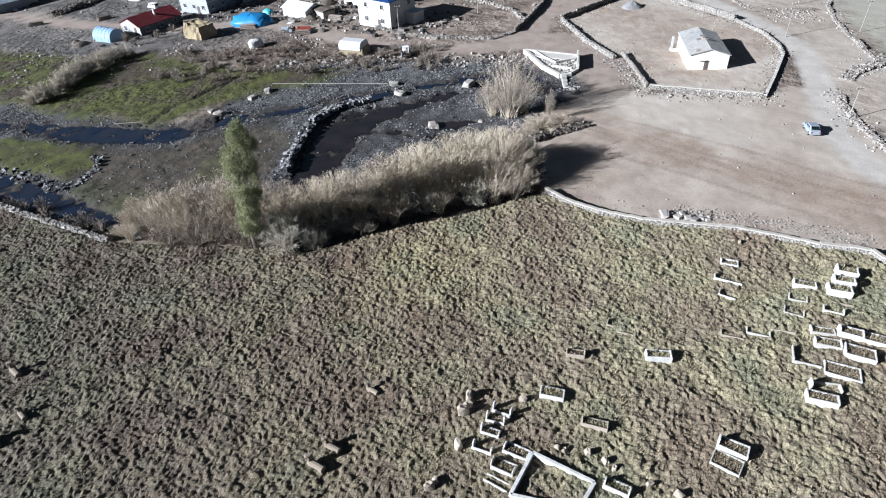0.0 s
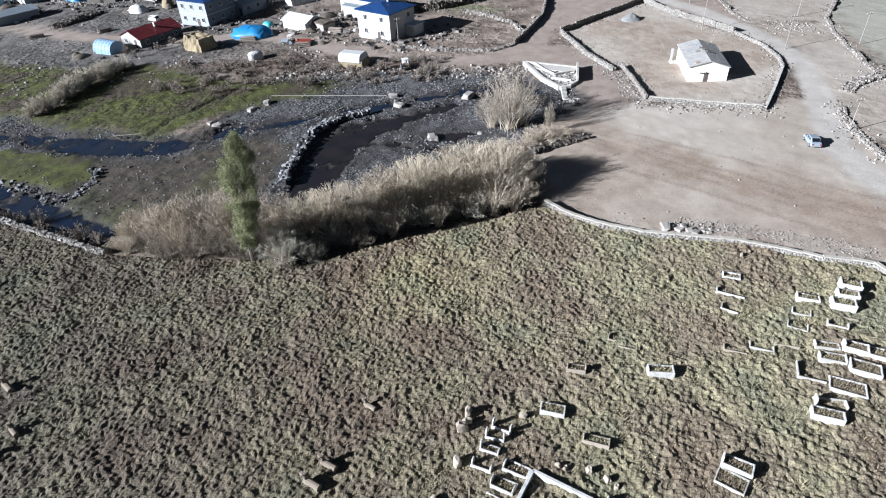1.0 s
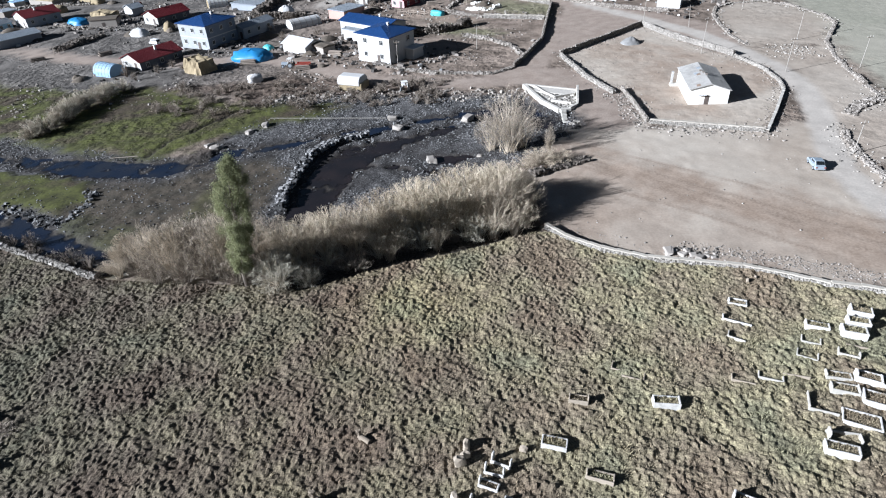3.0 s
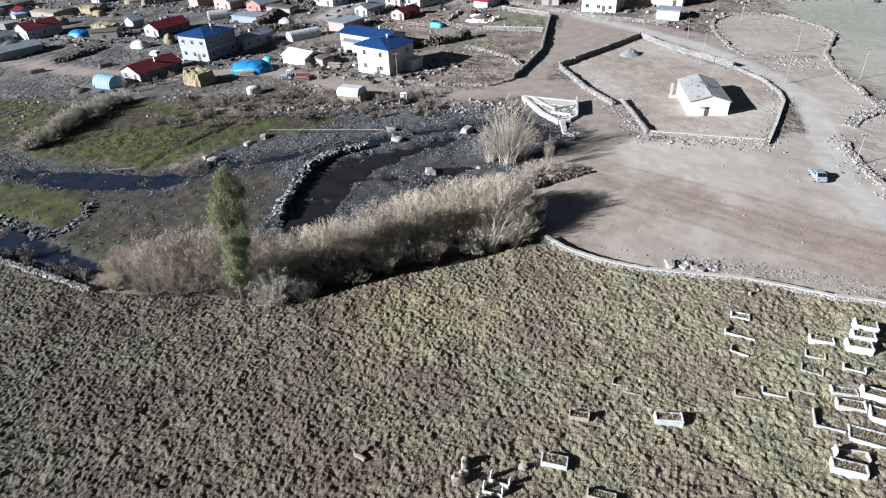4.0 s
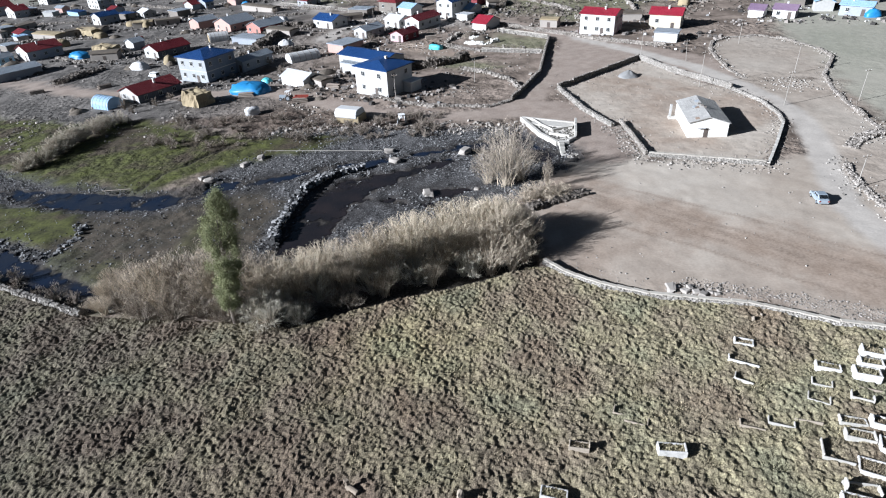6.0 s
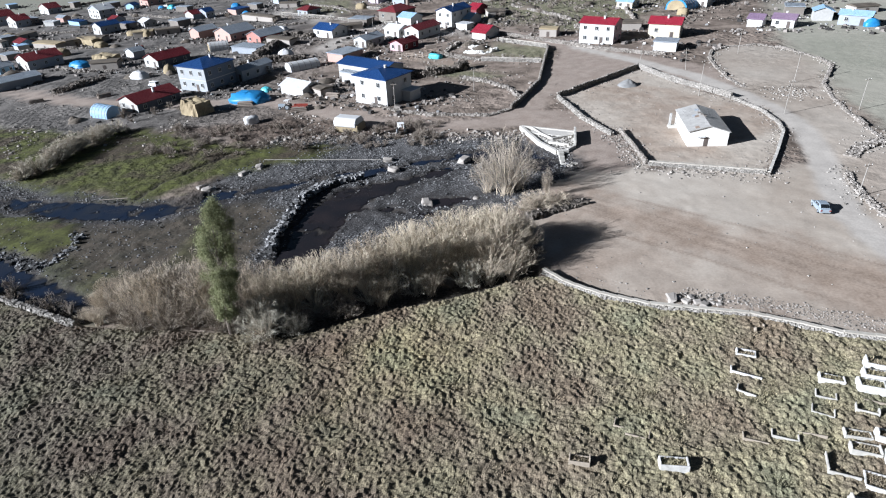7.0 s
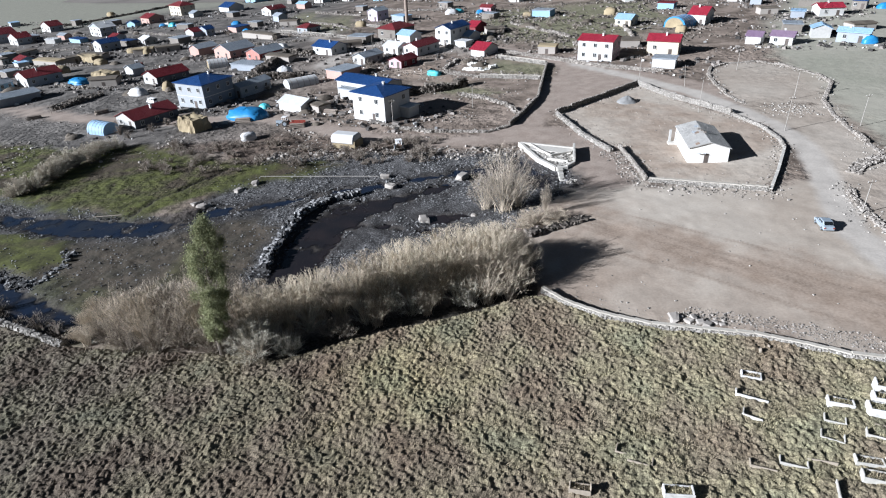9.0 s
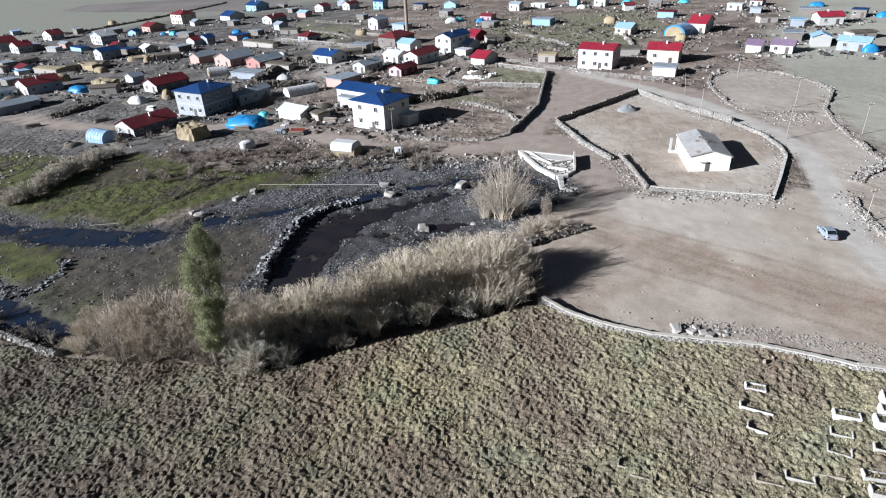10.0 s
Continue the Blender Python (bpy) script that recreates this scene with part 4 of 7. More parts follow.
def house(x, y, turn, w, d, h, roof, ridge, wall_mat, roof_mat, storeys, rise=None, chimney=True, front_mat=None):
    """x, y: the middle; w along the front, d back from it, h up to the eaves; windows on the front and one side."""
    # western white houses: shade painted grey on all walls but the sunlit gable
    if x < -60 and roof == "gable" and ridge == "d" and wall_mat in (WHITE_PAINT, PLASTER) and not front_mat:
        wall_mat, front_mat = GREY_SHADE_PLASTER, wall_mat
    big = "two-storey " if storeys == 2 else ("" if storeys else "windowless ")
    home = thing("house" if storeys else "shed", x, y, turn,
                 f"{big}{COLOUR_WORDS[wall_mat.name]} {'house' if storeys else 'shed'} with a {'flat ' if roof == 'flat' else ''}{COLOUR_WORDS[roof_mat.name]} roof", "house" if storeys else "shed", "village houses")
    body = bmesh.new()
    across = d if ridge == "w" else w
    rise = rise or (0.2 * across if roof == "gable" else 0.17 * min(w, d) + 0.3)
    base = -1.0
    if roof == "gable" and ridge == "w":
        prism(body, [(-d / 2, base), (d / 2, base), (d / 2, h), (0, h + rise), (-d / 2, h)], -w / 2, w / 2, "x")
    elif roof == "gable":
        prism(body, [(-w / 2, base), (w / 2, base), (w / 2, h), (0, h + rise), (-w / 2, h)], -d / 2, d / 2, "y")
    else:
        box(body, -w / 2, -d / 2, base, w / 2, d / 2, h)
    part("wall", body, wall_mat, home)
    if front_mat and storeys < 2:
        face = bmesh.new()
        outline = [(-w / 2 - 0.02, base), (w / 2 + 0.02, base), (w / 2 + 0.02, h - 0.02), (0, h + rise - 0.03), (-w / 2 - 0.02, h - 0.02)] if roof == "gable" and ridge == "d" else [(-w / 2 - 0.02, base), (w / 2 + 0.02, base), (w / 2 + 0.02, h - 0.02), (-w / 2 - 0.02, h - 0.02)]
        prism(face, outline, -d / 2 - 0.035, -d / 2 + 0.1, "y")
        part("front_wall", face, front_mat, home, "paler front wall")
    elif front_mat:
        face = bmesh.new()
        box(face, -w / 2 - 0.03, -d / 2 - 0.04, base, w / 2 + 0.03, -d / 2 + 0.1, h - 0.01)
        part("front_wall", face, front_mat, home, "paler front wall")
        band = bmesh.new()
        box(band, -w / 2 - 0.06, -d / 2 - 0.07, h * 0.47, w / 2 + 0.06, d / 2 + 0.06, h * 0.47 + 0.22)
        part("string_course", band, FRAME_WHITE, home, "white painted band between the storeys")
    top = bmesh.new()
    if roof == "gable":
        gable_roof(top, w if ridge == "w" else d, across, h + 0.02, rise, 0.4, "x" if ridge == "w" else "y")
    elif roof == "hip":
        ov = 0.55
        a, b = w / 2 + ov, d / 2 + ov
        e = (max(w, d) - min(w, d)) / 2 + 0.1 * min(w, d)
        ends = ((-e, 0), (e, 0)) if ridge == "w" else ((0, -e), (0, e))
        low = [top.verts.new((sx * a, sy * b, h + 0.01)) for sx, sy in ((-1, -1), (1, -1), (1, 1), (-1, 1))]
        mid = [top.verts.new((sx * a, sy * b, h + 0.18)) for sx, sy in ((-1, -1), (1, -1), (1, 1), (-1, 1))]
        peak = [top.verts.new((px, py, h + 0.18 + rise)) for px, py in ends]
        top.faces.new(low[::-1])
        for k in range(4):
            top.faces.new((low[k], low[(k + 1) % 4], mid[(k + 1) % 4], mid[k]))
        if ridge == "w":
            top.faces.new((mid[0], mid[1], peak[1], peak[0]))
            top.faces.new((mid[1], mid[2], peak[1]))
            top.faces.new((mid[2], mid[3], peak[0], peak[1]))
            top.faces.new((mid[3], mid[0], peak[0]))
        else:
            top.faces.new((mid[0], mid[1], peak[0]))
            top.faces.new((mid[1], mid[2], peak[1], peak[0]))
            top.faces.new((mid[2], mid[3], peak[1]))
            top.faces.new((mid[3], mid[0], peak[0], peak[1]))
    else:
        box(top, -w / 2 - 0.3, -d / 2 - 0.3, h, w / 2 + 0.3, d / 2 + 0.3, h + 0.22)
    roof_ob = part("roof", top, roof_mat, home)
    if storeys and chimney and roof != "flat":
        stack = bmesh.new()
        cx, cy = home_rng.uniform(-0.2, 0.2) * w, home_rng.uniform(-0.15, 0.15) * d
        box(stack, cx - 0.25, cy - 0.25, h + 0.2, cx + 0.25, cy + 0.25, h + rise + 0.6)
        box(stack, cx - 0.33, cy - 0.33, h + rise + 0.6, cx + 0.33, cy + 0.33, h + rise + 0.7)
        part("chimney", stack, WHITE_PAINT, roof_ob, "short white chimney")
    for s in range(storeys):
        level = h * (s + 0.55) / storeys
        nw, nd = max(2, int(w / 3.6)), max(2, int(d / 3.8))
        for k in range(nw):
            if not (s == 0 and storeys == 1 and k == 1):
                add_window(home, (k + 0.5) / nw * w - w / 2, -d / 2 - (0.045 if front_mat else 0.0), level, 0)
        for k in range(nd):
            add_window(home, w / 2, (k + 0.5) / nd * d - d / 2, level, 90)
    if storeys:
        bm = bmesh.new()
        dx = (1.5 / max(2, int(w / 3.6))) * w - w / 2 if storeys == 1 else 0.15 * w
        box(bm, dx - 0.5, -d / 2 - (0.10 if front_mat else 0.06), 0, dx + 0.5, -d / 2 + 0.05, 2.05)
        part("door", bm, DOOR_PAINT, home, "dark painted door")
    return home


house(-11.4, 160.1, -38, 10.6, 9.6, 6.6, "hip", "d", WHITE_PAINT, BLUE_ROOF, 2, 1.3)
house(-4.3, 158.3, -38, 2.6, 4.0, 2.5, "flat", "w", WHITE_PAINT, WHITE_TIN, 0)
house(-16.5, 183.5, -38, 17.5, 8.5, 4.2, "gable", "w", PLASTER, BLUE_ROOF, 1, 1.1)
house(-20.6, 180.4, -38, 8.0, 3.6, 2.8, "flat", "w", PLASTER, TIN_ROOF, 0)
house(-65.9, 190.2, -29, 10.9, 11.7, 6.8, "hip", "d", SLATE_PLASTER, BLUE_ROOF, 2, 1.5, front_mat=PALE_SLATE)
house(-54.8, 198.5, -31, 4.5, 12.7, 3.2, "gable", "d", GREY_SHADE_PLASTER, TIN_ROOF, 1)
house(-77.2, 173.8, -35, 8.5, 13.2, 2.5, "gable", "d", DARK_PLASTER, RED_ROOF, 1, front_mat=PLASTER)
house(-35.4, 174.0, -38, 9.0, 6.4, 2.1, "gable", "w", WHITE_PAINT, WHITE_TIN, 0)
house(-38.3, 256.9, -38, 10.4, 8.2, 3.0, "gable", "w", WHITE_PAINT, BLUE_ROOF, 1)
house(-21.1, 232.0, -38, 6.0, 9.4, 2.7, "gable", "d", PLASTER, TIN_ROOF, 1)
house(-8.0, 221.0, -38, 5.4, 8.6, 2.4, "gable", "d", RED_PLASTER, RED_ROOF, 1, front_mat=PINK_PLASTER)
house(-1.8, 240.8, -38, 6.5, 13.0, 3.4, "gable", "d", WHITE_PAINT, RED_ROOF, 1)
house(-11.4, 245.5, -38, 7.1, 6.6, 2.8, "gable", "w", WHITE_PAINT, WHITE_TIN, 1)
house(20.6, 229.0, -38, 5.6, 9.0, 2.3, "gable", "w", WHITE_PAINT, CRIMSON_ROOF, 0)
house(10.5, 257.7, -38, 7.3, 13.0, 6.1, "gable", "d", WHITE_PAINT, BLUE_ROOF, 2)
house(14.2, 247.1, -38, 4.8, 4.5, 2.1, "flat", "w", WHITE_PAINT, WHITE_TIN, 0)
house(17.3, 258.9, -38, 4.5, 8.0, 2.3, "gable", "w", WHITE_PAINT, PALE_BLUE_ROOF, 0)
house(55.6, 207.6, -32, 11.0, 8.5, 6.0, "gable", "w", PINK_PLASTER, CRIMSON_ROOF, 2, 1.2, front_mat=WHITE_PAINT)
house(76.2, 206.6, -28, 9.5, 7.5, 4.4, "gable", "w", CREAM_PLASTER, CRIMSON_ROOF, 1)
house(70.2, 188.4, -27, 6.4, 5.4, 2.7, "flat", "w", WHITE_PAINT, TIN_ROOF, 0)
house(80.9, 264.5, -38, 6.5, 7.4, 2.8, "gable", "w", CREAM_PLASTER, PALE_BLUE_ROOF, 1)
house(107.5, 256.0, -38, 6.5, 11.3, 3.8, "gable", "w", WHITE_PAINT, CRIMSON_ROOF, 1)
house(-183.3, 373.6, -38, 12.0, 9.1, 4.7, "gable", "d", WHITE_PAINT, WHITE_TIN, 2)
house(-153.4, 313.8, -38, 7.5, 9.5, 3.9, "gable", "d", PLASTER, BLUE_ROOF, 1)
house(-235.3, 415.0, -38, 12.1, 7.9, 3.6, "gable", "d", WHITE_PAINT, RED_ROOF, 1)
house(-244.0, 379.2, -38, 13.0, 10.3, 5.1, "gable", "d", WHITE_PAINT, RED_ROOF, 1)
house(-225.2, 364.1, -38, 11.1, 7.6, 3.9, "gable", "d", PLASTER, MAROON_ROOF, 1)
house(-146.5, 243.4, -38, 9.5, 12.5, 3.6, "gable", "d", GREY_SHADE_PLASTER, RED_ROOF, 1, front_mat=WHITE_PAINT)
house(-177.7, 284.1, 52, 4.5, 4.5, 2.1, "flat", "w", PLASTER, PALE_BLUE_ROOF, 0)
house(-92.7, 228.8, -38, 8.6, 12.6, 2.8, "gable", "d", DARK_PLASTER, MAROON_ROOF, 1, front_mat=PLASTER)
house(-110.7, 244.3, -38, 5.6, 4.5, 2.8, "gable", "d", WHITE_PAINT, TIN_ROOF, 0)
house(-95.8, 279.7, -38, 6.6, 9.4, 3.1, "gable", "d", PEACH_PLASTER, TIN_ROOF, 0)
house(-79.5, 269.3, -38, 10.5, 12.3, 3.2, "gable", "d", PEACH_PLASTER, TIN_ROOF, 1)
house(-64.0, 257.3, -38, 8.2, 12.0, 3.0, "gable", "d", RED_PLASTER, TIN_ROOF, 1, front_mat=BRICK_PLASTER)
house(-65.4, 237.6, -28, 11.9, 6.6, 2.1, "flat", "w", GREY_SHADE_PLASTER, TIN_ROOF, 0)
house(-27.2, 211.7, -38, 7.0, 9.5, 2.6, "flat", "w", PEACH_PLASTER, TIN_ROOF, 0)
house(-13.0, 284.5, -38, 9.6, 13.0, 3.8, "hip", "d", STONE, RED_ROOF, 1)
house(-24.8, 341.2, -38, 6.5, 8.5, 4.8, "gable", "d", LILAC_PLASTER, TIN_ROOF, 1)
house(-165.0, 450.1, -38, 13.0, 11.0, 6.0, "hip", "w", CREAM_PLASTER, RED_ROOF, 2)
house(-172.0, 415.6, -38, 9.3, 10.3, 3.4, "gable", "w", PEACH_PLASTER, MAROON_ROOF, 1)
house(-130.6, 445.7, -38, 10.5, 12.0, 3.1, "gable", "w", WHITE_PAINT, BLUE_ROOF, 0)
house(-126.4, 497.7, -38, 11.6, 12.0, 4.2, "gable", "w", PALE_BLUE_PLASTER, BLUE_ROOF, 1)
house(-93.2, 405.9, -38, 8.4, 12.0, 3.4, "gable", "d", WHITE_PAINT, RED_ROOF, 1)
house(-56.8, 317.2, -38, 6.8, 8.4, 2.7, "hip", "w", GREY_SHADE_PLASTER, RED_ROOF, 1)
house(-70.6, 452.4, -38, 8.2, 7.2, 3.4, "gable", "d", WHITE_PAINT, RED_ROOF, 1)
house(-51.1, 449.6, -38, 6.5, 9.6, 3.8, "gable", "d", WHITE_PAINT, RED_ROOF, 1)
house(-29.8, 433.7, -38, 8.2, 5.4, 5.1, "gable", "w", PALE_BLUE_PLASTER, BLUE_ROOF, 2)
house(-97.7, 343.1, -38, 6.7, 8.8, 2.5, "flat", "w", PEACH_PLASTER, BLUE_ROOF, 0)
house(31.3, 334.4, -38, 6.5, 4.8, 2.9, "gable", "w", PINK_PLASTER, RED_ROOF, 1)
house(50.1, 368.9, -38, 6.5, 4.8, 3.7, "gable", "w", WHITE_PAINT, TIN_ROOF, 1)
house(21.5, 279.7, -38, 4.5, 8.7, 2.5, "gable", "w", RED_PLASTER, CRIMSON_ROOF, 0)
house(83.0, 370.3, -38, 4.5, 4.5, 3.4, "flat", "w", PALE_BLUE_PLASTER, BLUE_ROOF, 0)
house(94.8, 358.7, -38, 6.5, 4.8, 3.4, "gable", "w", WHITE_PAINT, TIN_ROOF, 1)
house(102.1, 333.5, -5, 4.7, 5.4, 2.7, "gable", "w", WHITE_PAINT, RED_ROOF, 0)
house(143.1, 305.0, -38, 6.5, 4.5, 2.7, "flat", "w", WHITE_PAINT, WHITE_TIN, 1)
house(146.0, 291.1, -35, 4.5, 4.5, 2.2, "flat", "w", GREY_SHADE_PLASTER, TIN_ROOF, 0)
house(153.5, 250.4, -5, 8.8, 6.5, 3.1, "gable", "w", WHITE_PAINT, CRIMSON_ROOF, 1)
house(107.4, 211.1, -38, 4.5, 5.7, 2.5, "gable", "w", WHITE_PAINT, LILAC_ROOF, 0)
house(114.1, 206.6, -38, 6.5, 5.7, 2.7, "gable", "w", WHITE_PAINT, LILAC_ROOF, 1)
house(142.5, 250.8, -31, 4.7, 5.7, 2.5, "flat", "w", GREY_SHADE_PLASTER, PALE_BLUE_ROOF, 0)
house(-186.5, 351.4, -35, 10.6, 4.5, 2.0, "flat", "w", PALE_BLUE_PLASTER, BLUE_ROOF, 0)
house(-112.6, 336.6, -38, 6.8, 4.8, 3.4, "gable", "d", GREY_SHADE_PLASTER, BLUE_ROOF, 1)
house(-203.0, 356.6, -16, 6.2, 4.8, 2.2, "flat", "w", PLASTER, WHITE_TIN, 0)

# smaller sheds and houses in the farmyards
house(-139.0, 212.5, -38, 9.0, 15.0, 2.6, "gable", "d", GREY_SHADE_PLASTER, TIN_ROOF, 0, 0.9, front_mat=WHITE_PAINT)
house(-198.2, 306.7, -35, 6.8, 5.9, 3.1, "flat", "w", STONE, TIN_ROOF, 0)
house(-180.5, 291.8, -40, 7.5, 6.5, 2.4, "gable", "w", PALE_BLUE_PLASTER, MAROON_ROOF, 0)
house(-223.6, 371.8, -39, 8.5, 6.0, 3.0, "flat", "w", STONE, TIN_ROOF, 1)
house(-203.7, 369.8, -30, 6.2, 4.5, 2.4, "gable", "w", PEACH_PLASTER, TIN_ROOF, 0)
house(-136.0, 371.1, -24, 8.4, 4.5, 2.5, "flat", "d", STONE, TIN_ROOF, 0)
house(-118.8, 335.4, -39, 7.3, 5.0, 2.9, "gable", "d", PLASTER, MAROON_ROOF, 0)
house(-118.6, 315.4, -37, 7.0, 7.0, 3.0, "flat", "w", STONE, TIN_ROOF, 0)
house(-159.0, 337.6, -32, 5.0, 6.7, 3.2, "gable", "w", GREY_SHADE_PLASTER, MAROON_ROOF, 1)
house(-92.0, 355.6, -31, 6.5, 4.7, 2.5, "flat", "d", STONE, TIN_ROOF, 0)
house(-82.1, 371.4, -44, 5.5, 6.0, 3.0, "gable", "w", GREY_SHADE_PLASTER, TIN_ROOF, 0)
house(-37.6, 387.7, -34, 5.3, 4.6, 2.4, "flat", "w", STONE, TIN_ROOF, 0)
house(-12.3, 331.0, -43, 8.3, 6.0, 2.6, "flat", "w", GREY_SHADE_PLASTER, PALE_BLUE_ROOF, 0)
house(30.6, 313.8, -38, 6.8, 4.7, 2.5, "flat", "w", STONE, TIN_ROOF, 0)
house(54.8, 307.1, -30, 8.6, 7.0, 2.9, "flat", "w", PALE_BLUE_PLASTER, TIN_ROOF, 0)
house(-170.0, 262.8, -36, 6.2, 4.8, 2.4, "flat", "w", STONE, TIN_ROOF, 0)
house(-157.8, 237.6, -25, 5.3, 5.7, 2.4, "gable", "d", PALE_BLUE_PLASTER, TIN_ROOF, 1)
house(-197.7, 418.1, -36, 6.3, 6.8, 2.9, "flat", "w", STONE, TIN_ROOF, 0)
house(-178.6, 402.8, -23, 6.2, 4.7, 2.3, "gable", "d", PALE_BLUE_PLASTER, BLUE_ROOF, 0)
house(-119.8, 410.6, -41, 7.0, 5.1, 2.7, "flat", "d", STONE, TIN_ROOF, 0)
house(-148.7, 428.0, -44, 5.9, 6.8, 2.5, "gable", "w", PLASTER, TIN_ROOF, 0)
house(-108.8, 501.0, -25, 6.8, 4.7, 2.3, "flat", "d", STONE, TIN_ROOF, 0)
house(-78.3, 425.6, -37, 7.6, 5.9, 2.9, "gable", "w", PEACH_PLASTER, PALE_BLUE_ROOF, 0)
house(-92.3, 460.3, -47, 5.8, 5.7, 2.5, "flat", "w", STONE, TIN_ROOF, 0)
house(-59.1, 478.6, -34, 8.1, 5.8, 3.2, "gable", "d", GREY_SHADE_PLASTER, TIN_ROOF, 0)
house(-3.5, 416.0, -39, 7.6, 5.8, 3.0, "flat", "w", STONE, BLUE_ROOF, 1)
house(15.7, 408.0, -37, 8.7, 4.8, 2.5, "gable", "d", PALE_BLUE_PLASTER, TIN_ROOF, 0)
house(11.0, 366.1, -46, 6.9, 4.6, 3.0, "flat", "w", STONE, TIN_ROOF, 1)
house(63.7, 372.2, -34, 8.2, 4.9, 2.4, "flat", "d", WHITE_PAINT, WHITE_TIN, 1)
house(117.1, 337.5, -25, 6.0, 6.2, 3.2, "flat", "w", STONE, TIN_ROOF, 1)
house(109.9, 300.3, -34, 7.1, 5.9, 2.5, "flat", "w", PALE_BLUE_PLASTER, MAROON_ROOF, 0)
house(126.9, 225.5, -24, 5.7, 6.8, 2.7, "flat", "d", STONE, TIN_ROOF, 0)
house(129.2, 212.4, -24, 5.5, 5.6, 3.0, "gable", "d", PLASTER, PALE_BLUE_ROOF, 0)
house(171.4, 259.3, -41, 5.0, 5.2, 3.0, "flat", "w", STONE, BLUE_ROOF, 1)
house(156.8, 312.3, -42, 5.5, 5.8, 2.5, "flat", "d", PLASTER, MAROON_ROOF, 1)
house(160.7, 276.1, -28, 7.4, 6.6, 2.5, "flat", "w", STONE, TIN_ROOF, 0)
house(133.6, 201.7, -42, 8.6, 5.0, 3.0, "gable", "w", GREY_SHADE_PLASTER, PALE_BLUE_ROOF, 1)
house(-147.8, 324.2, -30, 7.7, 4.5, 2.5, "flat", "w", STONE, BLUE_ROOF, 0)
house(-138.0, 324.5, -46, 7.0, 6.2, 2.5, "gable", "w", PLASTER, WHITE_TIN, 1)
house(-230.5, 436.2, -35, 5.4, 4.7, 3.2, "flat", "d", STONE, TIN_ROOF, 0)
house(-288.1, 462.7, -47, 7.1, 5.6, 2.8, "flat", "w", GREY_SHADE_PLASTER, PALE_BLUE_ROOF, 0)
house(-27.6, 275.7, -25, 8.6, 6.5, 2.9, "flat", "d", STONE, TIN_ROOF, 0)
house(-7.0, 268.7, -41, 7.0, 7.0, 3.0, "gable", "w", WHITE_PAINT, PALE_BLUE_ROOF, 0)


# the small stone house in the walled yard: sheet roof, one door, lean post
def yard_house(x, y, turn, w, d, h, rise):
    home = thing("yard_house", x, y, turn, "small whitewashed stone house with a patched grey sheet roof", "house")
    bm = bmesh.new()
    prism(bm, [(-w / 2, -0.6), (w / 2, -0.6), (w / 2, h), (0, h + rise), (-w / 2, h)], -d / 2, d / 2, "y")
    part("wall", bm, WHITEWASH, home)
    bm = bmesh.new()
    gable_roof(bm, d, w, h + 0.02, rise, 0.25, "y")
    roof_ob = part("roof", bm, WORN_TIN, home)
    rr = random.Random(3)
    for k in range(4):
        bm = bmesh.new()
        px, py = -rr.uniform(0.5, w / 2 - 0.5), rr.uniform(-d / 2, d / 2 - 1.2)
        zz = h + rise * (1 + 2 * px / w) + 0.17
        box(bm, -0.35, -0.5, 0, 0.35, 0.5, 0.03, Matrix.Translation((px, py, zz)) @ Matrix.Rotation(-math.atan2(2 * rise, w), 4, "Y"))
        part("roof_patch", bm, TIN_ROOF if k % 2 else IRON, roof_ob)
    for k in range(3):
        bm = bmesh.new()
        box(bm, -0.25, -0.2, 0, 0.25, 0.2, 0.25, Matrix.Translation((0.1 - 0.3 * k, -1 + 1.1 * k, h + rise * (1 - abs(0.1 - 0.3 * k) * 2 / w) + 0.16)))
        part("roof_stone", bm, STONE, roof_ob)
    bm = bmesh.new()
    box(bm, -0.75, -d / 2 - 0.05, 0, 0.0, -d / 2 + 0.05, 1.75)
    door = part("door", bm, DOOR_PAINT, home, "dark wooden door")
    bm = bmesh.new()
    box(bm, -2.2, -d / 2 - 0.5, 1.85, -0.6, -d / 2 - 0.02, 1.92)
    part("canopy", bm, WHITE_TIN, home)
    for sx in (-1,):
        bm = bmesh.new()
        box(bm, -w / 2 - 1.5, d / 2 - 1.6, -0.5, -w / 2 - 1.1, d / 2 - 1.2, 2.6)
        part("gate_post", bm, PLASTER, home)
        bm = bmesh.new()
        box(bm, -w / 2 - 1.6, d / 2 - 2.4, -0.5, -w / 2 - 0.02, d / 2 - 1.0, 0.18)
        part("porch_step", bm, CONCRETE, home)
    return home


WORN_TIN = material("worn_sheet_roof", (0.20, 0.195, 0.185), (0.40, 0.39, 0.375), 1.2, 0.55, 0.5, seams=2.2)
yard_house(52.6, 117.4, -9.5, 7.0, 12.6, 2.8, 1.05)


# ---- minaret, poles ----
def minaret(x, y, high):
    ob = thing("minaret", x, y, 0, "slender pale minaret shaft above the roofs", "tower")
    bm = bmesh.new()
    tube(bm, (0, 0, -0.5), (0, 0, 4), 1.5, 1.3, 12)
    part("base", bm, CREAM_PLASTER, ob)
    bm = bmesh.new()
    tube(bm, (0, 0, 4.0), (0, 0, high * 0.72), 0.8, 0.68, 12)
    part("shaft", bm, MINARET_BRICK, ob)
    bm = bmesh.new()
    tube(bm, (0, 0, high * 0.72), (0, 0, high * 0.72 + 0.8), 1.0, 1.5, 12)
    part("gallery", bm, CREAM_PLASTER, ob)
    bm = bmesh.new()
    tube(bm, (0, 0, high * 0.72 + 0.8), (0, 0, high * 0.86), 0.7, 0.65, 12)
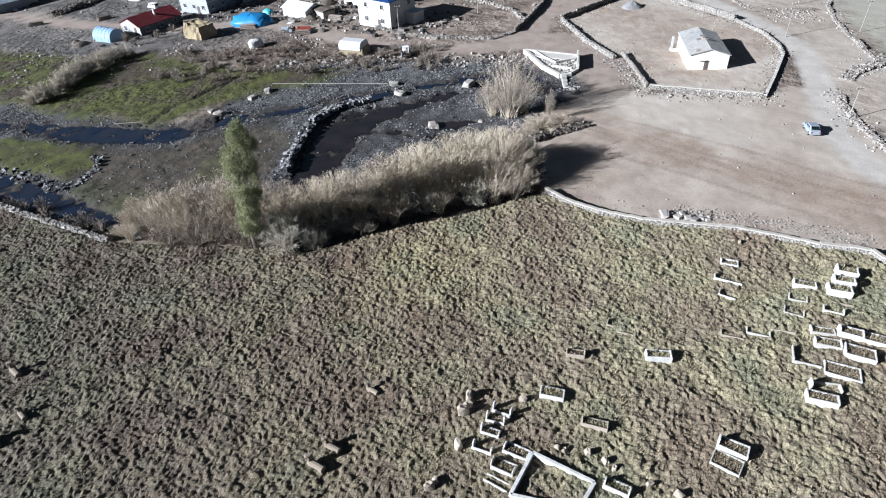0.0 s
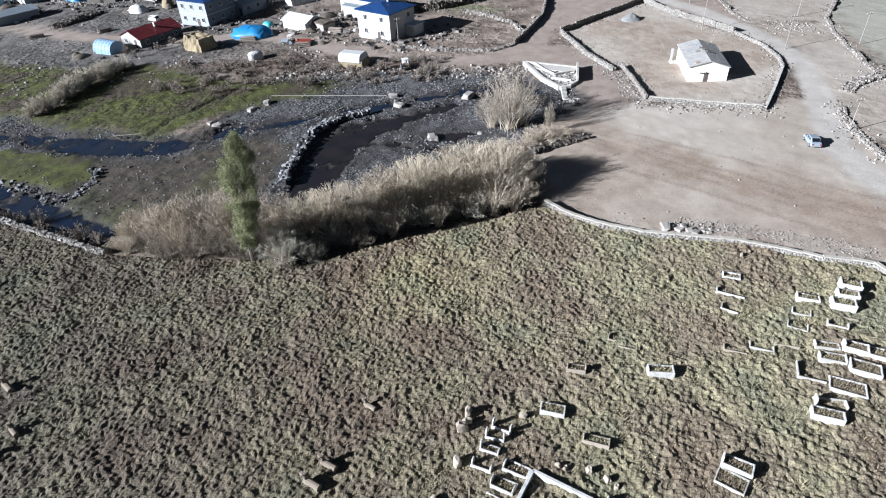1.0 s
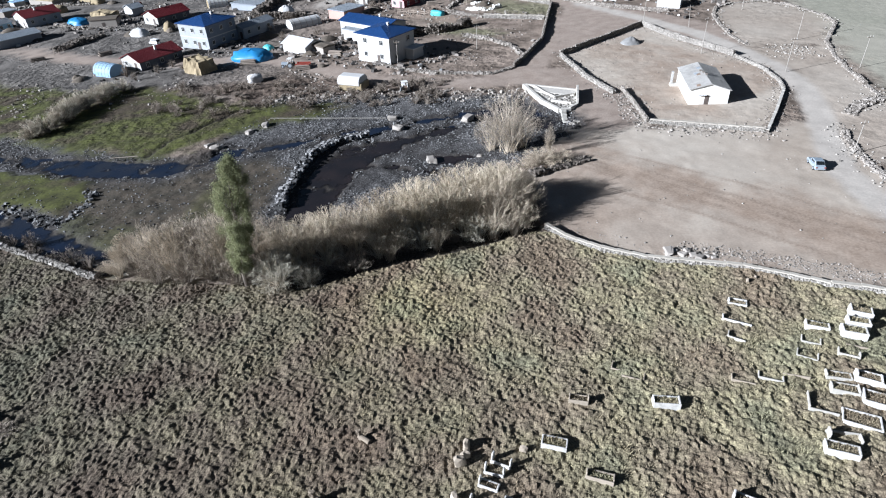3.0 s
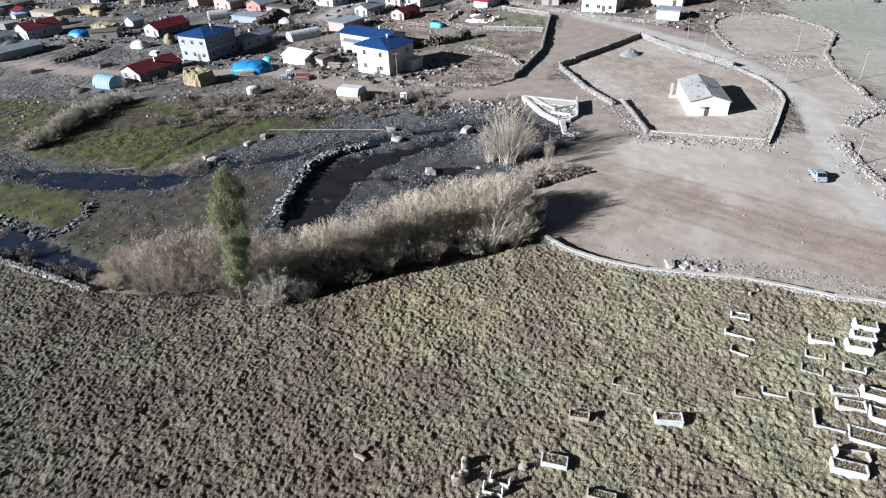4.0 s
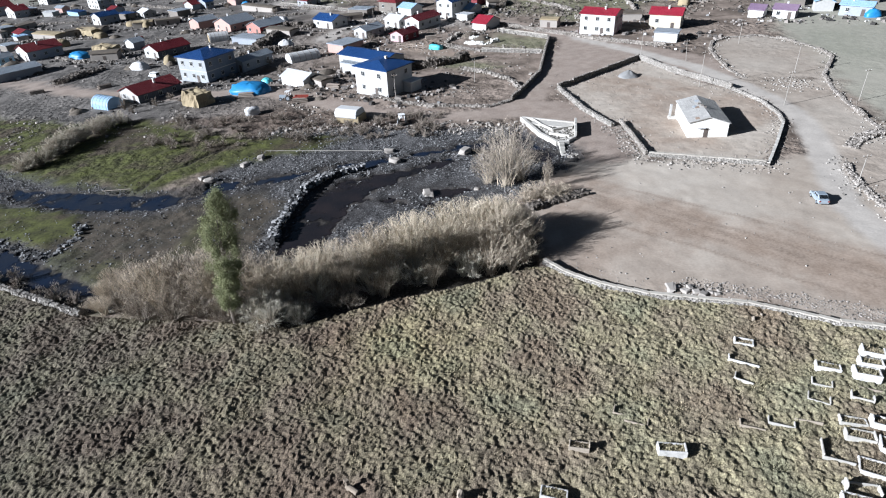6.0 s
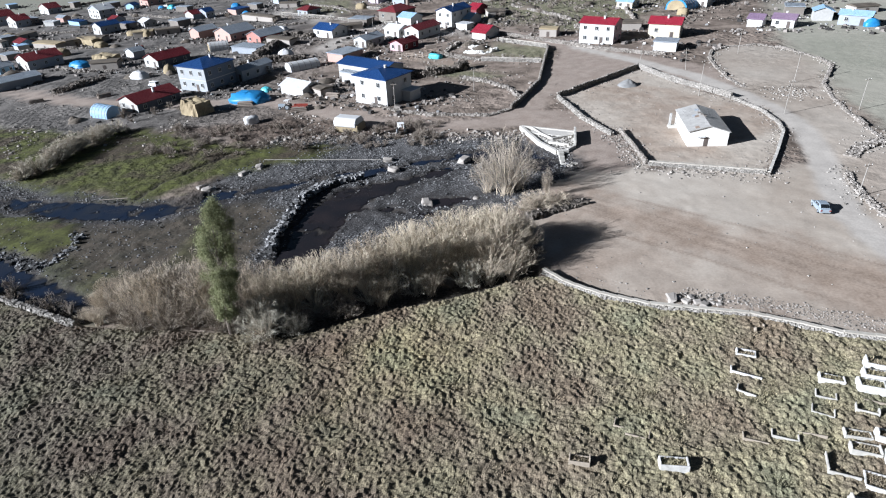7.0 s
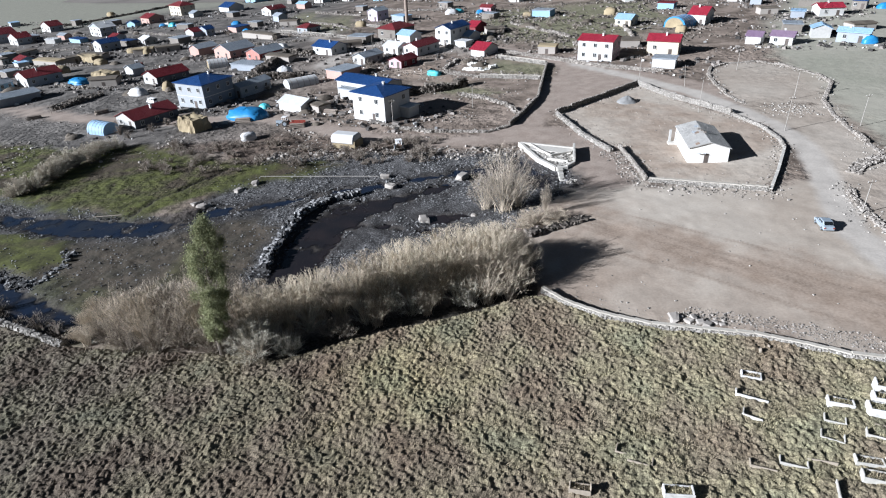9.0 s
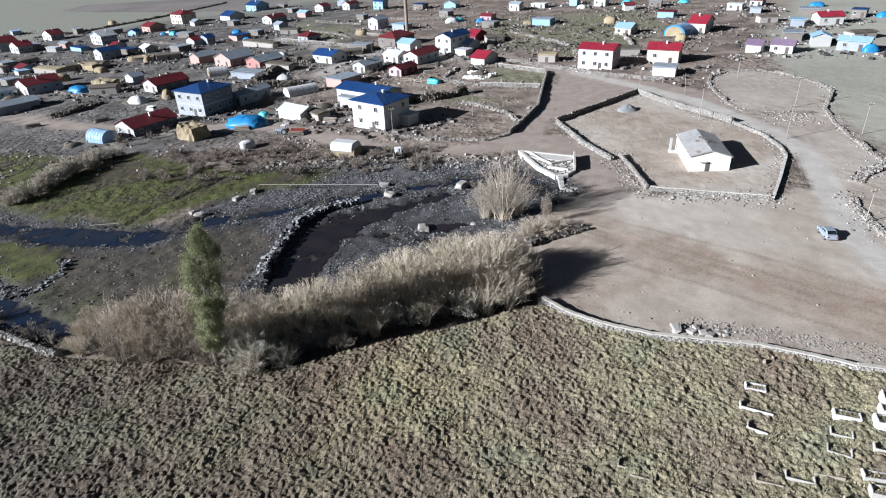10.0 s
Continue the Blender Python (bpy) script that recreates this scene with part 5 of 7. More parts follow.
    part("upper_shaft", bm, CREAM_PLASTER, ob)
    bm = bmesh.new()
    tube(bm, (0, 0, high * 0.86), (0, 0, high), 0.85, 0.05, 12)
    part("cone_roof", bm, TIN_ROOF, ob)


def utility_pole(x, y, high, turn=0.0, lean=0.0):
    ob = thing("utility_pole", x, y, turn, "pale wooden utility pole with a short cross arm", "pole", "utility poles")
    ob.matrix_basis = ob.matrix_basis @ pose(0, 0, 0, 0, lean, 0)
    bm = bmesh.new()
    tube(bm, (0, 0, -0.6), (0, 0, high), 0.085, 0.055, 8)
    part("pole", bm, POLE_WOOD, ob)
    bm = bmesh.new()
    box(bm, -0.7, -0.05, high - 0.5, 0.7, 0.05, high - 0.4)
    part("cross_arm", bm, WOOD, ob)
    for px in (-0.6, 0.0, 0.6):
        bm = bmesh.new()
        tube(bm, (px, 0, high - 0.4), (px, 0, high - 0.22), 0.04, 0.05, 6)
        part("insulator", bm, WHITE_PAINT, ob)


minaret(-8.3, 288.2, 26)
utility_pole(57.4, 171.2, 7.0, 20)
utility_pole(62.0, 142.0, 8.0, 20)
utility_pole(86.5, 177.3, 6.5, 10)
utility_pole(85.8, 146.1, 7.0, 10)
utility_pole(72.9, 125.1, 7.0, 10)
utility_pole(87.6, 124.2, 6.5, 10)
utility_pole(64.4, 86.6, 5.4, 10)
utility_pole(11.7, 160.9, 6.0, 30)
utility_pole(-8.3, 151.6, 6.2, 0)
utility_pole(-21.1, 253.4, 6.5, 0)
utility_pole(67.3, 164.6, 5.5, 0, -6)


# ---- vehicles ----
def wheel(parent, x, y, r, wide=0.2):
    bm = bmesh.new()
    tube(bm, (x, y - wide / 2, r), (x, y + wide / 2, r), r, r, 16)
    tyre = part("wheel", bm, RUBBER, parent)
    bm = bmesh.new()
    tube(bm, (x, y - wide / 2 - 0.015, r), (x, y + wide / 2 + 0.015, r), r * 0.58, r * 0.58, 12)
    part("rim", bm, TIN_ROOF, tyre)


def car(x, y, turn, paint, label, van=False):
    ob = thing("car", x, y, turn, label, "car")
    ob.scale = (0.86, 0.9, 0.95)
    long, half = 4.2, 0.85
    bm = bmesh.new()
    prism(bm, [(-2.1, 0.28), (2.1, 0.28), (2.12, 0.6), (2.0, 0.78), (1.1, 0.92), (-1.75, 0.95), (-2.1, 0.85)], -half, half, "y")
    part("body", bm, paint, ob, bevel=0.11)
    bm = bmesh.new()
    outline = [(1.1, 0.9), (0.45, 1.4), (-1.0, 1.45), (-1.75, 0.92)] if not van else [(1.6, 0.9), (1.15, 1.75), (-2.0, 1.8), (-2.08, 0.92)]
    prism(bm, outline, -half + 0.1, half - 0.1, "y")
    cabin = part("cabin", bm, paint, ob, bevel=0.09)
    (ax, az), (bx, bz), (cx, cz), (dx, dz) = outline
    for name, (px, pz), (qx, qz) in (("windscreen", (ax, az), (bx, bz)), ("rear_window", (dx, dz), (cx, cz))):
        bm = bmesh.new()
        s = 1 if name == "windscreen" else -1
        f = lambda k: (px + (qx - px) * k + s * 0.02, pz + (qz - pz) * k + 0.01)
        (x0, z0), (x1, z1) = f(0.15), f(0.9)
        vs = [bm.verts.new(p) for p in ((x0, -half + 0.2, z0), (x0, half - 0.2, z0), (x1, half - 0.25, z1), (x1, -half + 0.25, z1))]
        bm.faces.new(vs)
        bmesh.ops.solidify(bm, geom=bm.faces[:], thickness=0.02)
        part(name, bm, GLASS, cabin, "dark glass")
    for sy in (-1, 1):
        for x0, x1 in ((bx - 0.05, (bx + cx) / 2 + 0.05), ((bx + cx) / 2 - 0.05, cx + 0.05)):
            bm = bmesh.new()
            box(bm, x1, sy * (half - 0.1) - 0.015, bz - 0.38, x0, sy * (half - 0.1) + 0.015, bz - 0.08)
            part("side_window", bm, GLASS, cabin, "dark glass")
        bm = bmesh.new()
        box(bm, 2.02, sy * 0.6 - 0.18, 0.58, 2.12, sy * 0.6 + 0.18, 0.74)
        part("headlight", bm, LIGHT_BODY, ob)
        bm = bmesh.new()
        box(bm, -2.13, sy * 0.66 - 0.14, 0.62, -2.06, sy * 0.66 + 0.14, 0.82)
        part("tail_light", bm, RED_CAR, ob, "red lamp")
        for wx in (1.3, -1.3):
            wheel(ob, wx, sy * (half - 0.08), 0.31)


car(56.9, 83.4, 80, CAR_PAINT, "silver-blue hatchback parked on the bare earth")
car(-84.7, 194.9, 150, WHITE_CAR, "white van parked in front of a house", True)


def tractor(x, y, turn, paint, label):
    ob = thing("tractor", x, y, turn, label, "tractor")
    bm = bmesh.new()
    box(bm, 0.1, -0.35, 0.7, 1.9, 0.35, 1.35)
    part("hood", bm, paint, ob, bevel=0.06)
    bm = bmesh.new()
    box(bm, -1.0, -0.65, 0.9, 0.1, 0.65, 1.2)
    part("seat_deck", bm, IRON, ob, bevel=0.05)
    bm = bmesh.new()
    for sx, sy in ((-0.95, -0.6), (-0.95, 0.6), (0.05, -0.6), (0.05, 0.6)):
        tube(bm, (sx, sy, 1.2), (sx, sy, 2.3), 0.05, 0.05, 6)
    box(bm, -1.05, -0.7, 2.3, 0.15, 0.7, 2.38)
    part("cab_frame", bm, WHITE_CAR, ob)
    for sy in (-1, 1):
        wheel(ob, -0.6, sy * 0.8, 0.75, 0.35)
        wheel(ob, 1.5, sy * 0.6, 0.42, 0.22)


def trailer(x, y, turn):
    ob = thing("trailer", x, y, turn, "rusty red flat farm trailer with two wheels", "trailer")
    bm = bmesh.new()
    box(bm, -1.8, -0.9, 0.75, 1.8, 0.9, 0.87)
    for s in (-1, 1):
        box(bm, -1.8, s * 0.9 - 0.04, 0.87, 1.8, s * 0.9 + 0.04, 1.25)
    part("bed", bm, RED_CAR, ob)
    bm = bmesh.new()
    tube(bm, (1.8, 0, 0.75), (3.1, 0, 0.5), 0.06, 0.06, 6)
    part("drawbar", bm, IRON, ob)
    for sy in (-1, 1):
        wheel(ob, -0.3, sy * 0.85, 0.45, 0.22)


tractor(-36.4, 158.2, 170, CAR_PAINT, "small blue-grey tractor beside a red trailer")
trailer(-32.6, 157.0, 175)
tractor(-6.2, 132.6, 100, WHITE_CAR, "small pale tractor standing on the road")
tractor(-117, 262, 20, RED_CAR, "red tractor among farm clutter")


# ---- tents, tarps, haystacks ----
def mound(name, x, y, turn, w, d, h, mat, label, category, seed, power=2.2, group=""):
    """A sagging covered heap: a rounded lump with creases."""
    n, k = 28, 9
    r = np.random.default_rng(seed)
    verts, faces = [], []
    crease = r.normal(0, 0.05, (k + 1, n))
    for j in range(k + 1):
        t = j / k
        rad = (1 - t ** power) ** (1 / power) if t < 1 else 0.02
        for i in range(n):
            a = 2 * math.pi * i / n
            s = rad * (1 + crease[j, i])
            ca, sa = math.cos(a), math.sin(a)
            q = (abs(ca) ** 3 + abs(sa) ** 3) ** (-1 / 3)
            verts.append((w / 2 * s * q * ca, d / 2 * s * q * sa, h * t * (1 + 0.5 * crease[j, i]) - 0.15))
    for j in range(k):
        for i in range(n):
            faces.append((j * n + i, j * n + (i + 1) % n, (j + 1) * n + (i + 1) % n, (j + 1) * n + i))
    me = raw_mesh(name, verts, faces, mat, True)
    cap = bmesh.new()
    cap.from_mesh(me)
    cap.verts.ensure_lookup_table()
    cap.faces.new([cap.verts[k * n + i] for i in range(n)])
    cap.to_mesh(me)
    cap.free()
    ob = new(name, me)
    ob.matrix_basis = pose(x, y, ground_z(x, y), 0, 0, turn)
    return tagged(ob, label, category, group)


def tunnel_tent(x, y, turn, long, wide, high, mat, label, ends=None):
    ob = thing("tunnel_tent", x, y, turn, label, "tent")
    bm = bmesh.new()
    outer = [(wide / 2 * math.cos(math.pi * k / 10), high * math.sin(math.pi * k / 10) ** 0.8 if 0 < k < 10 else -0.3) for k in range(11)]
    prism(bm, outer, -long / 2, long / 2, "x")
    part("cover", bm, mat, ob)
    if ends:
        bm = bmesh.new()
        prism(bm, [(a * 0.85, z * 0.88 if z > 0 else -0.3) for a, z in outer], -long / 2 - 0.15, -long / 2 + 0.2, "x")
        part("hay_end", bm, ends, ob, "stacked hay at the open end")
    for k in range(5):
        bm = bmesh.new()
        e = -long / 2 + long * (k + 0.5) / 5
        prism(bm, [(a * 1.015, z * 1.015) for a, z in outer] , e - 0.05, e + 0.05, "x")
        part("rope", bm, WOOD, ob)
    return ob


mound("tarpaulin_cover", -48.5, 169.6, -20, 11.5, 7.5, 2.8, BLUE_TARP, "bright blue tarpaulin over a broad heap", "tarpaulin", 1)
mound("haystack", -86.5, 213.0, -30, 3.5, 3.5, 3.0, HAY, "small pointed stack of hay behind a house", "haystack", 4, 2.0)
mound("haystack", -148, 262, -35, 6, 5, 3, HAY, "ragged stack of hay in a yard", "haystack", 5, 3.0)
mound("tarpaulin_cover", -128, 236, -30, 9, 6, 2.4, BLUE_TARP, "bright blue tarpaulin over a heap in a yard", "tarpaulin", 6)
mound("tarpaulin_cover", 2.4, 202.0, -36, 4.6, 2.4, 1.6, TEAL_TARP, "teal tarpaulin over a stack by the garden wall", "tarpaulin", 17, 6.0)
mound("tarpaulin_cover", -46, 178, -30, 3.2, 2.6, 1.5, TEAL_TARP, "small teal tarpaulin over a heap", "tarpaulin", 7)
mound("tarpaulin_cover", -43, 149, 30, 3.4, 2.4, 1.8, WHITE_TARP, "white sheet over a small load", "tarpaulin", 8, 7.0)
mound("tarpaulin_cover", -48.8, 220.5, 0, 5.5, 5, 3.4, WHITE_TARP, "white sheeting over a domed heap", "tarpaulin", 9)
mound("gravel_heap", 49.5, 154.8, 0, 5.0, 4.6, 1.7, GRAVEL, "grey heap of gravel in the yard", "gravel heap", 10, 1.2)
tunnel_tent(-40, 203, 35, 10, 5, 2.6, WHITE_TARP, "long white plastic tunnel tent with ropes")
tunnel_tent(-80, 247, 25, 7, 6, 3.0, WHITE_TARP, "white sheeted hay tunnel with an open end", HAY)
tunnel_tent(98, 252, 40, 8, 9, 4.0, BLUE_TARP, "blue sheeted hay tunnel with hay at its open end", HAY)
tunnel_tent(-86.2, 166, -28, 6.5, 5, 3.0, PALE_BLUE_ROOF, "small pale blue sheeted tent shed")


def hay_block(x, y, turn, w, d, h, label, seed):
    """A squared stack of hay with a ragged top and leaning faces."""
    bm = bmesh.new()
    bmesh.ops.create_grid(bm, x_segments=14, y_segments=10, size=0.5)
    bmesh.ops.translate(bm, verts=bm.verts[:], vec=(0, 0, 1))
    rim = [e for e in bm.edges if e.is_boundary]
    for level in (0.72, 0.4, -0.1):
        made = bmesh.ops.extrude_edge_only(bm, edges=rim)["geom"]
        for v in made:
            if isinstance(v, bmesh.types.BMVert):
                v.co.z = level
        rim = [e for e in made if isinstance(e, bmesh.types.BMEdge)]
    for v in bm.verts:
        n1, n2 = noise.noise(v.co * 3.1 + Vector((seed, 0, 0))), noise.noise(v.co * 7.3 + Vector((0, seed, 0)))
        lean = 1.06 - 0.12 * v.co.z
        v.co = Vector((v.co.x * w * lean + 0.5 * n1, v.co.y * d * lean + 0.5 * n2, v.co.z * h * (1 + 0.16 * n1 + 0.1 * n2)))
    ob = new("haystack", mesh_of(bm, "haystack", HAY))
    ob.matrix_basis = pose(x, y, ground_z(x, y), 0, 0, turn)
    tagged(ob, label, "haystack")


hay_block(-60.2, 161.4, -35, 6.4, 5.0, 3.3, "tall squared stack of ragged yellow hay", 2)
hay_block(-119.5, 239.5, -30, 9.5, 5.5, 2.9, "long squared stack of old dark hay", 3)
hay_block(-148.0, 285.0, -32, 12.0, 5.0, 2.6, "long low stack of weathered hay", 5)


def covered_load(x, y, turn):
    ob = thing("covered_hay_load", x, y, turn, "hay load on a low wall under a white sheet", "haystack")
    bm = bmesh.new()
    box(bm, -2.9, -1.9, -0.3, 2.9, 1.9, 1.6)
    part("hay", bm, HAY, ob, bevel=0.15)
    bm = bmesh.new()
    prism(bm, [(-2.1, 1.0), (2.1, 1.0), (2.1, 2.2), (1.3, 2.9), (-1.3, 2.9), (-2.1, 2.2)], -3.1, 2.5, "x")
    part("sheet", bm, WHITE_TARP, ob, bevel=0.2)


covered_load(-17.8, 138.2, -22)


# ---- the half-built concrete foundation by the river ----
def slab_between(bm, a, b, thick, z0, z1):
    long = math.hypot(b[0] - a[0], b[1] - a[1])
    m = Matrix.Translation(((a[0] + b[0]) / 2, (a[1] + b[1]) / 2, 0)) @ Matrix.Rotation(math.atan2(b[1] - a[1], b[0] - a[0]), 4, "Z")
    box(bm, -long / 2, -thick / 2, z0, long / 2, thick / 2, z1, m)


basin = thing("concrete_foundation", 25, 121, 0, "pale unfinished concrete foundation with rubble inside, by the river", "foundation")
west_rim = [(-5.6, 7.5), (-4.4, 2.3), (-3.3, -2.2), (-0.8, -7.4), (1.4, -7.1)]
for a, b in zip(west_rim[:-1], west_rim[1:]):
    bm = bmesh.new()
    slab_between(bm, a, b, 0.75, -1.4, 0.62)
    part("foundation_wall", bm, CONCRETE, basin, bevel=0.05)
for a, b, thick, top in (((-5.4, 7.3), (4.9, 2.5), 0.5, 0.66), ((4.7, 2.7), (3.1, -5.0), 0.45, 1.55), ((3.0, -5.2), (1.2, -7.0), 0.5, 0.7)):
    bm = bmesh.new()
    slab_between(bm, a, b, thick, -0.6, top)
    part("foundation_wall", bm, LIMESTONE if top > 1 else CONCRETE, basin, bevel=0.04)
for a, b in (((-3.6, 6.2), (-2.3, 2.5)), ((-2.3, 2.5), (-0.6, -0.8)), ((-0.6, -0.8), (3.6, 0.5)), ((-1.6, -2.6), (2.0, -4.6))):
    bm = bmesh.new()
    slab_between(bm, a, b, 0.32, -0.4, 0.72)
    part("cross_wall", bm, CONCRETE, basin, bevel=0.03)
bm = bmesh.new()
prism(bm, [(0, 0.1), (0, 0.5), (3.4, 0.5), (3.4, 0.1)], -4.2, 4.4, "x")
bmesh.ops.rotate(bm, verts=bm.verts[:], matrix=Matrix.Rotation(radians(-25), 3, "Z"))
bmesh.ops.translate(bm, verts=bm.verts[:], vec=(-0.6, 1.6, 0))
part("raised_slab", bm, CONCRETE, basin, bevel=0.03)
bm = bmesh.new()
floor_corners = west_rim[:-1] + [(1.2, -6.8), (3.0, -5.0), (4.6, 2.5)]
for z in (-0.1, 0.22):
    bm.faces.new([bm.verts.new((x * 0.97, y * 0.97, z)) for x, y in (floor_corners if z < 0.1 else floor_corners[::-1])])
part("floor_slab", bm, CONCRETE, basin)
for k in range(5):
    bm = bmesh.new()
    box(bm, -0.6 - 0.08 * k, -8.3 - 1.15 * k, -1.6, 0.4 - 0.1 * k, -7.2 - 1.15 * k, 0.45 - 0.3 * k)
    part("footing_step", bm, LIMESTONE if k < 3 else CONCRETE, basin, bevel=0.06)
basin_rng = np.random.default_rng(77)
bx, by = basin_rng.uniform(-3.2, 3.2, 260), basin_rng.uniform(-6.5, 2.0, 260)
near = (inside(bx, by, [(x * 0.9, y * 0.9) for x, y in floor_corners]) > 0)
bx, by = np.concatenate([bx[near], basin_rng.normal(1.2, 0.7, 70)]), np.concatenate([by[near], basin_rng.uniform(-13.5, -7.5, 70)])
rubble = part("rubble", stones_mesh("rubble", np.stack([bx, by, np.where(by > -7, 0.3, -0.35)], 1), 0.2 + 0.4 * basin_rng.uniform(0, 1, len(bx)) ** 2, PALE_STONE, 78), PALE_STONE, basin, "broken pale stones")
rubble["kind"] = "stuff"


# ---- graves ----
def grave(x, y, turn, long, wide, high, mat, sides="fblr", ends=(0, 0)):
    """Kerbs of a grave: f the front, b the back, l and r its ends; ends: by how much the end slabs stand above the kerbs."""
    pale = mat is MARBLE
    whole = len(sides) == 4
    g = thing("grave", x, y, turn, ("white marble grave surround" if pale else "weathered pale stone grave surround") + (" with dry grass inside" if whole else " partly sunk in dry grass"),
              "grave", "graves in the cemetery", z=float(height_at(x, y)[0]) + 0.12)
    r = random.Random(int(x * 31 + y * 17))
    t = 0.13 if pale else 0.11
    a, b = long / 2, wide / 2
    for side, name, x0, y0, x1, y1, up in (("f", "side_slab", -a, -b, a, -b + t, 0), ("b", "side_slab", -a, b - t, a, b, -0.25 * high * r.random()),
                                           ("l", "end_slab", -a + 0.003, -b + t, -a + t, b - t, ends[0]), ("r", "end_slab", a - t, -b + t, a - 0.003, b - t, ends[1])):
        if side not in sides:
            continue
        bm = bmesh.new()
        if up > 0.15:
            c, top = (y0 + y1) / 2, high + up
            w2 = (y1 - y0) / 2
            prism(bm, [(c - w2, -0.4), (c + w2, -0.4), (c + w2, top * 0.8), (c + w2 * 0.55, top), (c - w2 * 0.55, top), (c - w2, top * 0.8)], x0, x1, "x")
        else:
            box(bm, x0, y0, -0.4, x1, y1, high + 0.05 + up)
        slab = part("headstone" if up > 0.3 else name, bm, mat, g, bevel=0.02)
        slab.matrix_basis = pose(r.gauss(0, 0.012), r.gauss(0, 0.012), 0, r.gauss(0, 1.6), r.gauss(0, 1.2), r.gauss(0, 1.3))
    if whole:
        bm = bmesh.new()
        box(bm, -a + t, -b + t, -0.35, a - t, b - t, max(high - 0.14, 0.06))
        part("soil", bm, GRASS, g, "dry soil and grass")
        bm = bmesh.new()
        for _ in range(int(70 * long * wide)):
            px, py, tip = r.uniform(t - a, a - t), r.uniform(t - b, b - t), r.uniform(0.08, 0.34)
            turn_to = r.uniform(0, 6.28)
            bm.faces.new([bm.verts.new(q) for q in ((px - 0.05 * math.cos(turn_to), py - 0.05 * math.sin(turn_to), high - 0.18), (px + 0.05 * math.cos(turn_to), py + 0.05 * math.sin(turn_to), high - 0.18),
                                                    (px + r.gauss(0, 0.1), py + r.gauss(0, 0.1), high - 0.14 + tip))])
        part("dry_grass", bm, GRASS, g)["kind"] = "stuff"
    return g


grave(32.4, 53.3, -22, 1.9, 1.0, 0.35, MARBLE, ends=(0.2, 0))
grave(31.1, 50.4, -26, 2.9, 1.1, 0.40, MARBLE, "fl", (0.2, 0))
grave(30.1, 48.0, -32, 1.8, 1.1, 0.30, LIMESTONE, "fl", (0.1, 0))
grave(12.5, 41.0, -14, 1.8, 0.9, 0.60, BEIGE_STONE, ends=(0.1, 0.4))
grave(20.2, 39.9, -8, 2.4, 1.1, 0.85, MARBLE, ends=(0.16, 0.1))
grave(9.4, 36.3, -16, 2.2, 1.1, 0.70, MARBLE)
grave(12.5, 32.7, -20, 2.3, 0.9, 0.50, BEIGE_STONE, ends=(0.3, 0.05))
grave(18.4, 43.8, -26, 2.1, 1.2, 0.20, BEIGE_STONE, "fr", (0, 0.1))
grave(17.4, 45.0, -26, 1.6, 1.0, 0.18, BEIGE_STONE, "fl", (0.15, 0))
grave(28.3, 42.3, -20, 2.1, 1.0, 0.22, BEIGE_STONE, "fl", (0.2, 0))
grave(30.9, 42.3, -24, 2.2, 1.0, 0.28, LIMESTONE, "flr")
grave(33.4, 42.6, -20, 2.3, 1.0, 0.18, BEIGE_STONE, "f")
grave(35.5, 44.7, -28, 1.9, 1.1, 0.26, LIMESTONE, "flr", (0.1, 0.1))
grave(36.9, 46.7, -26, 1.8, 1.0, 0.26, LIMESTONE, "flr", (0.1, 0.12))
grave(38.5, 48.6, -22, 2.2, 1.0, 0.60, MARBLE, ends=(0.1, 0))
grave(41.3, 47.1, -21, 2.3, 1.4, 0.85, MARBLE)
grave(42.4, 48.3, -22, 2.1, 1.3, 0.95, MARBLE, ends=(0.1, 0))
grave(43.6, 49.9, -24, 2.1, 1.3, 1.0, MARBLE, ends=(0.1, 0))
grave(41.0, 45.7, -22, 2.1, 0.8, 0.15, BEIGE_STONE, "fl")
grave(39.4, 44.5, -28, 1.9, 1.0, 0.32, LIMESTONE, "flr", (0.12, 0.2))
grave(36.9, 41.8, -18, 2.2, 1.0, 0.42, LIMESTONE, ends=(0.15, 0))
grave(39.1, 41.0, -26, 2.2, 1.2, 0.70, MARBLE, ends=(0.3, 0))
grave(36.5, 40.1, -20, 2.3, 1.2, 0.50, LIMESTONE, ends=(0.2, 0.15))
grave(38.6, 38.5, -26, 2.6, 1.6, 0.70, MARBLE, ends=(0.1, 0))
grave(41.0, 40.1, -28, 2.4, 1.4, 0.60, MARBLE, ends=(0.3, 0))
grave(33.7, 38.6, -24, 2.4, 2.2, 0.34, LIMESTONE, "fl", (0.1, 0))
grave(36.0, 36.6, -26, 3.0, 1.8, 0.45, MARBLE)
grave(32.5, 33.6, -22, 2.5, 1.2, 0.75, MARBLE, ends=(0.16, 0.1))
grave(33.5, 34.9, -13, 2.6, 1.1, 0.50, LIMESTONE, "blr", (0.6, 0.1))
grave(22.1, 28.1, -38, 2.3, 1.6, 0.35, LIMESTONE)
grave(23.0, 29.3, -33, 2.4, 1.2, 0.65, MARBLE, ends=(0.45, 0))
grave(3.4, 32.7, -24, 1.7, 0.8, 0.45, MARBLE, ends=(0.6, 0.1))
grave(4.0, 34.0, -20, 1.7, 0.8, 0.40, MARBLE, "flr", (0.65, 0.5))
grave(4.7, 34.9, -28, 1.8, 0.8, 0.35, MARBLE, "flr", (0.7, 0.6))
grave(2.6, 31.1, -26, 1.8, 0.8, 0.40, MARBLE, "flr", (0.55, 0.35))
grave(4.2, 29.1, -30, 2.0, 1.1, 0.50, LIMESTONE, ends=(0.5, 0.3))
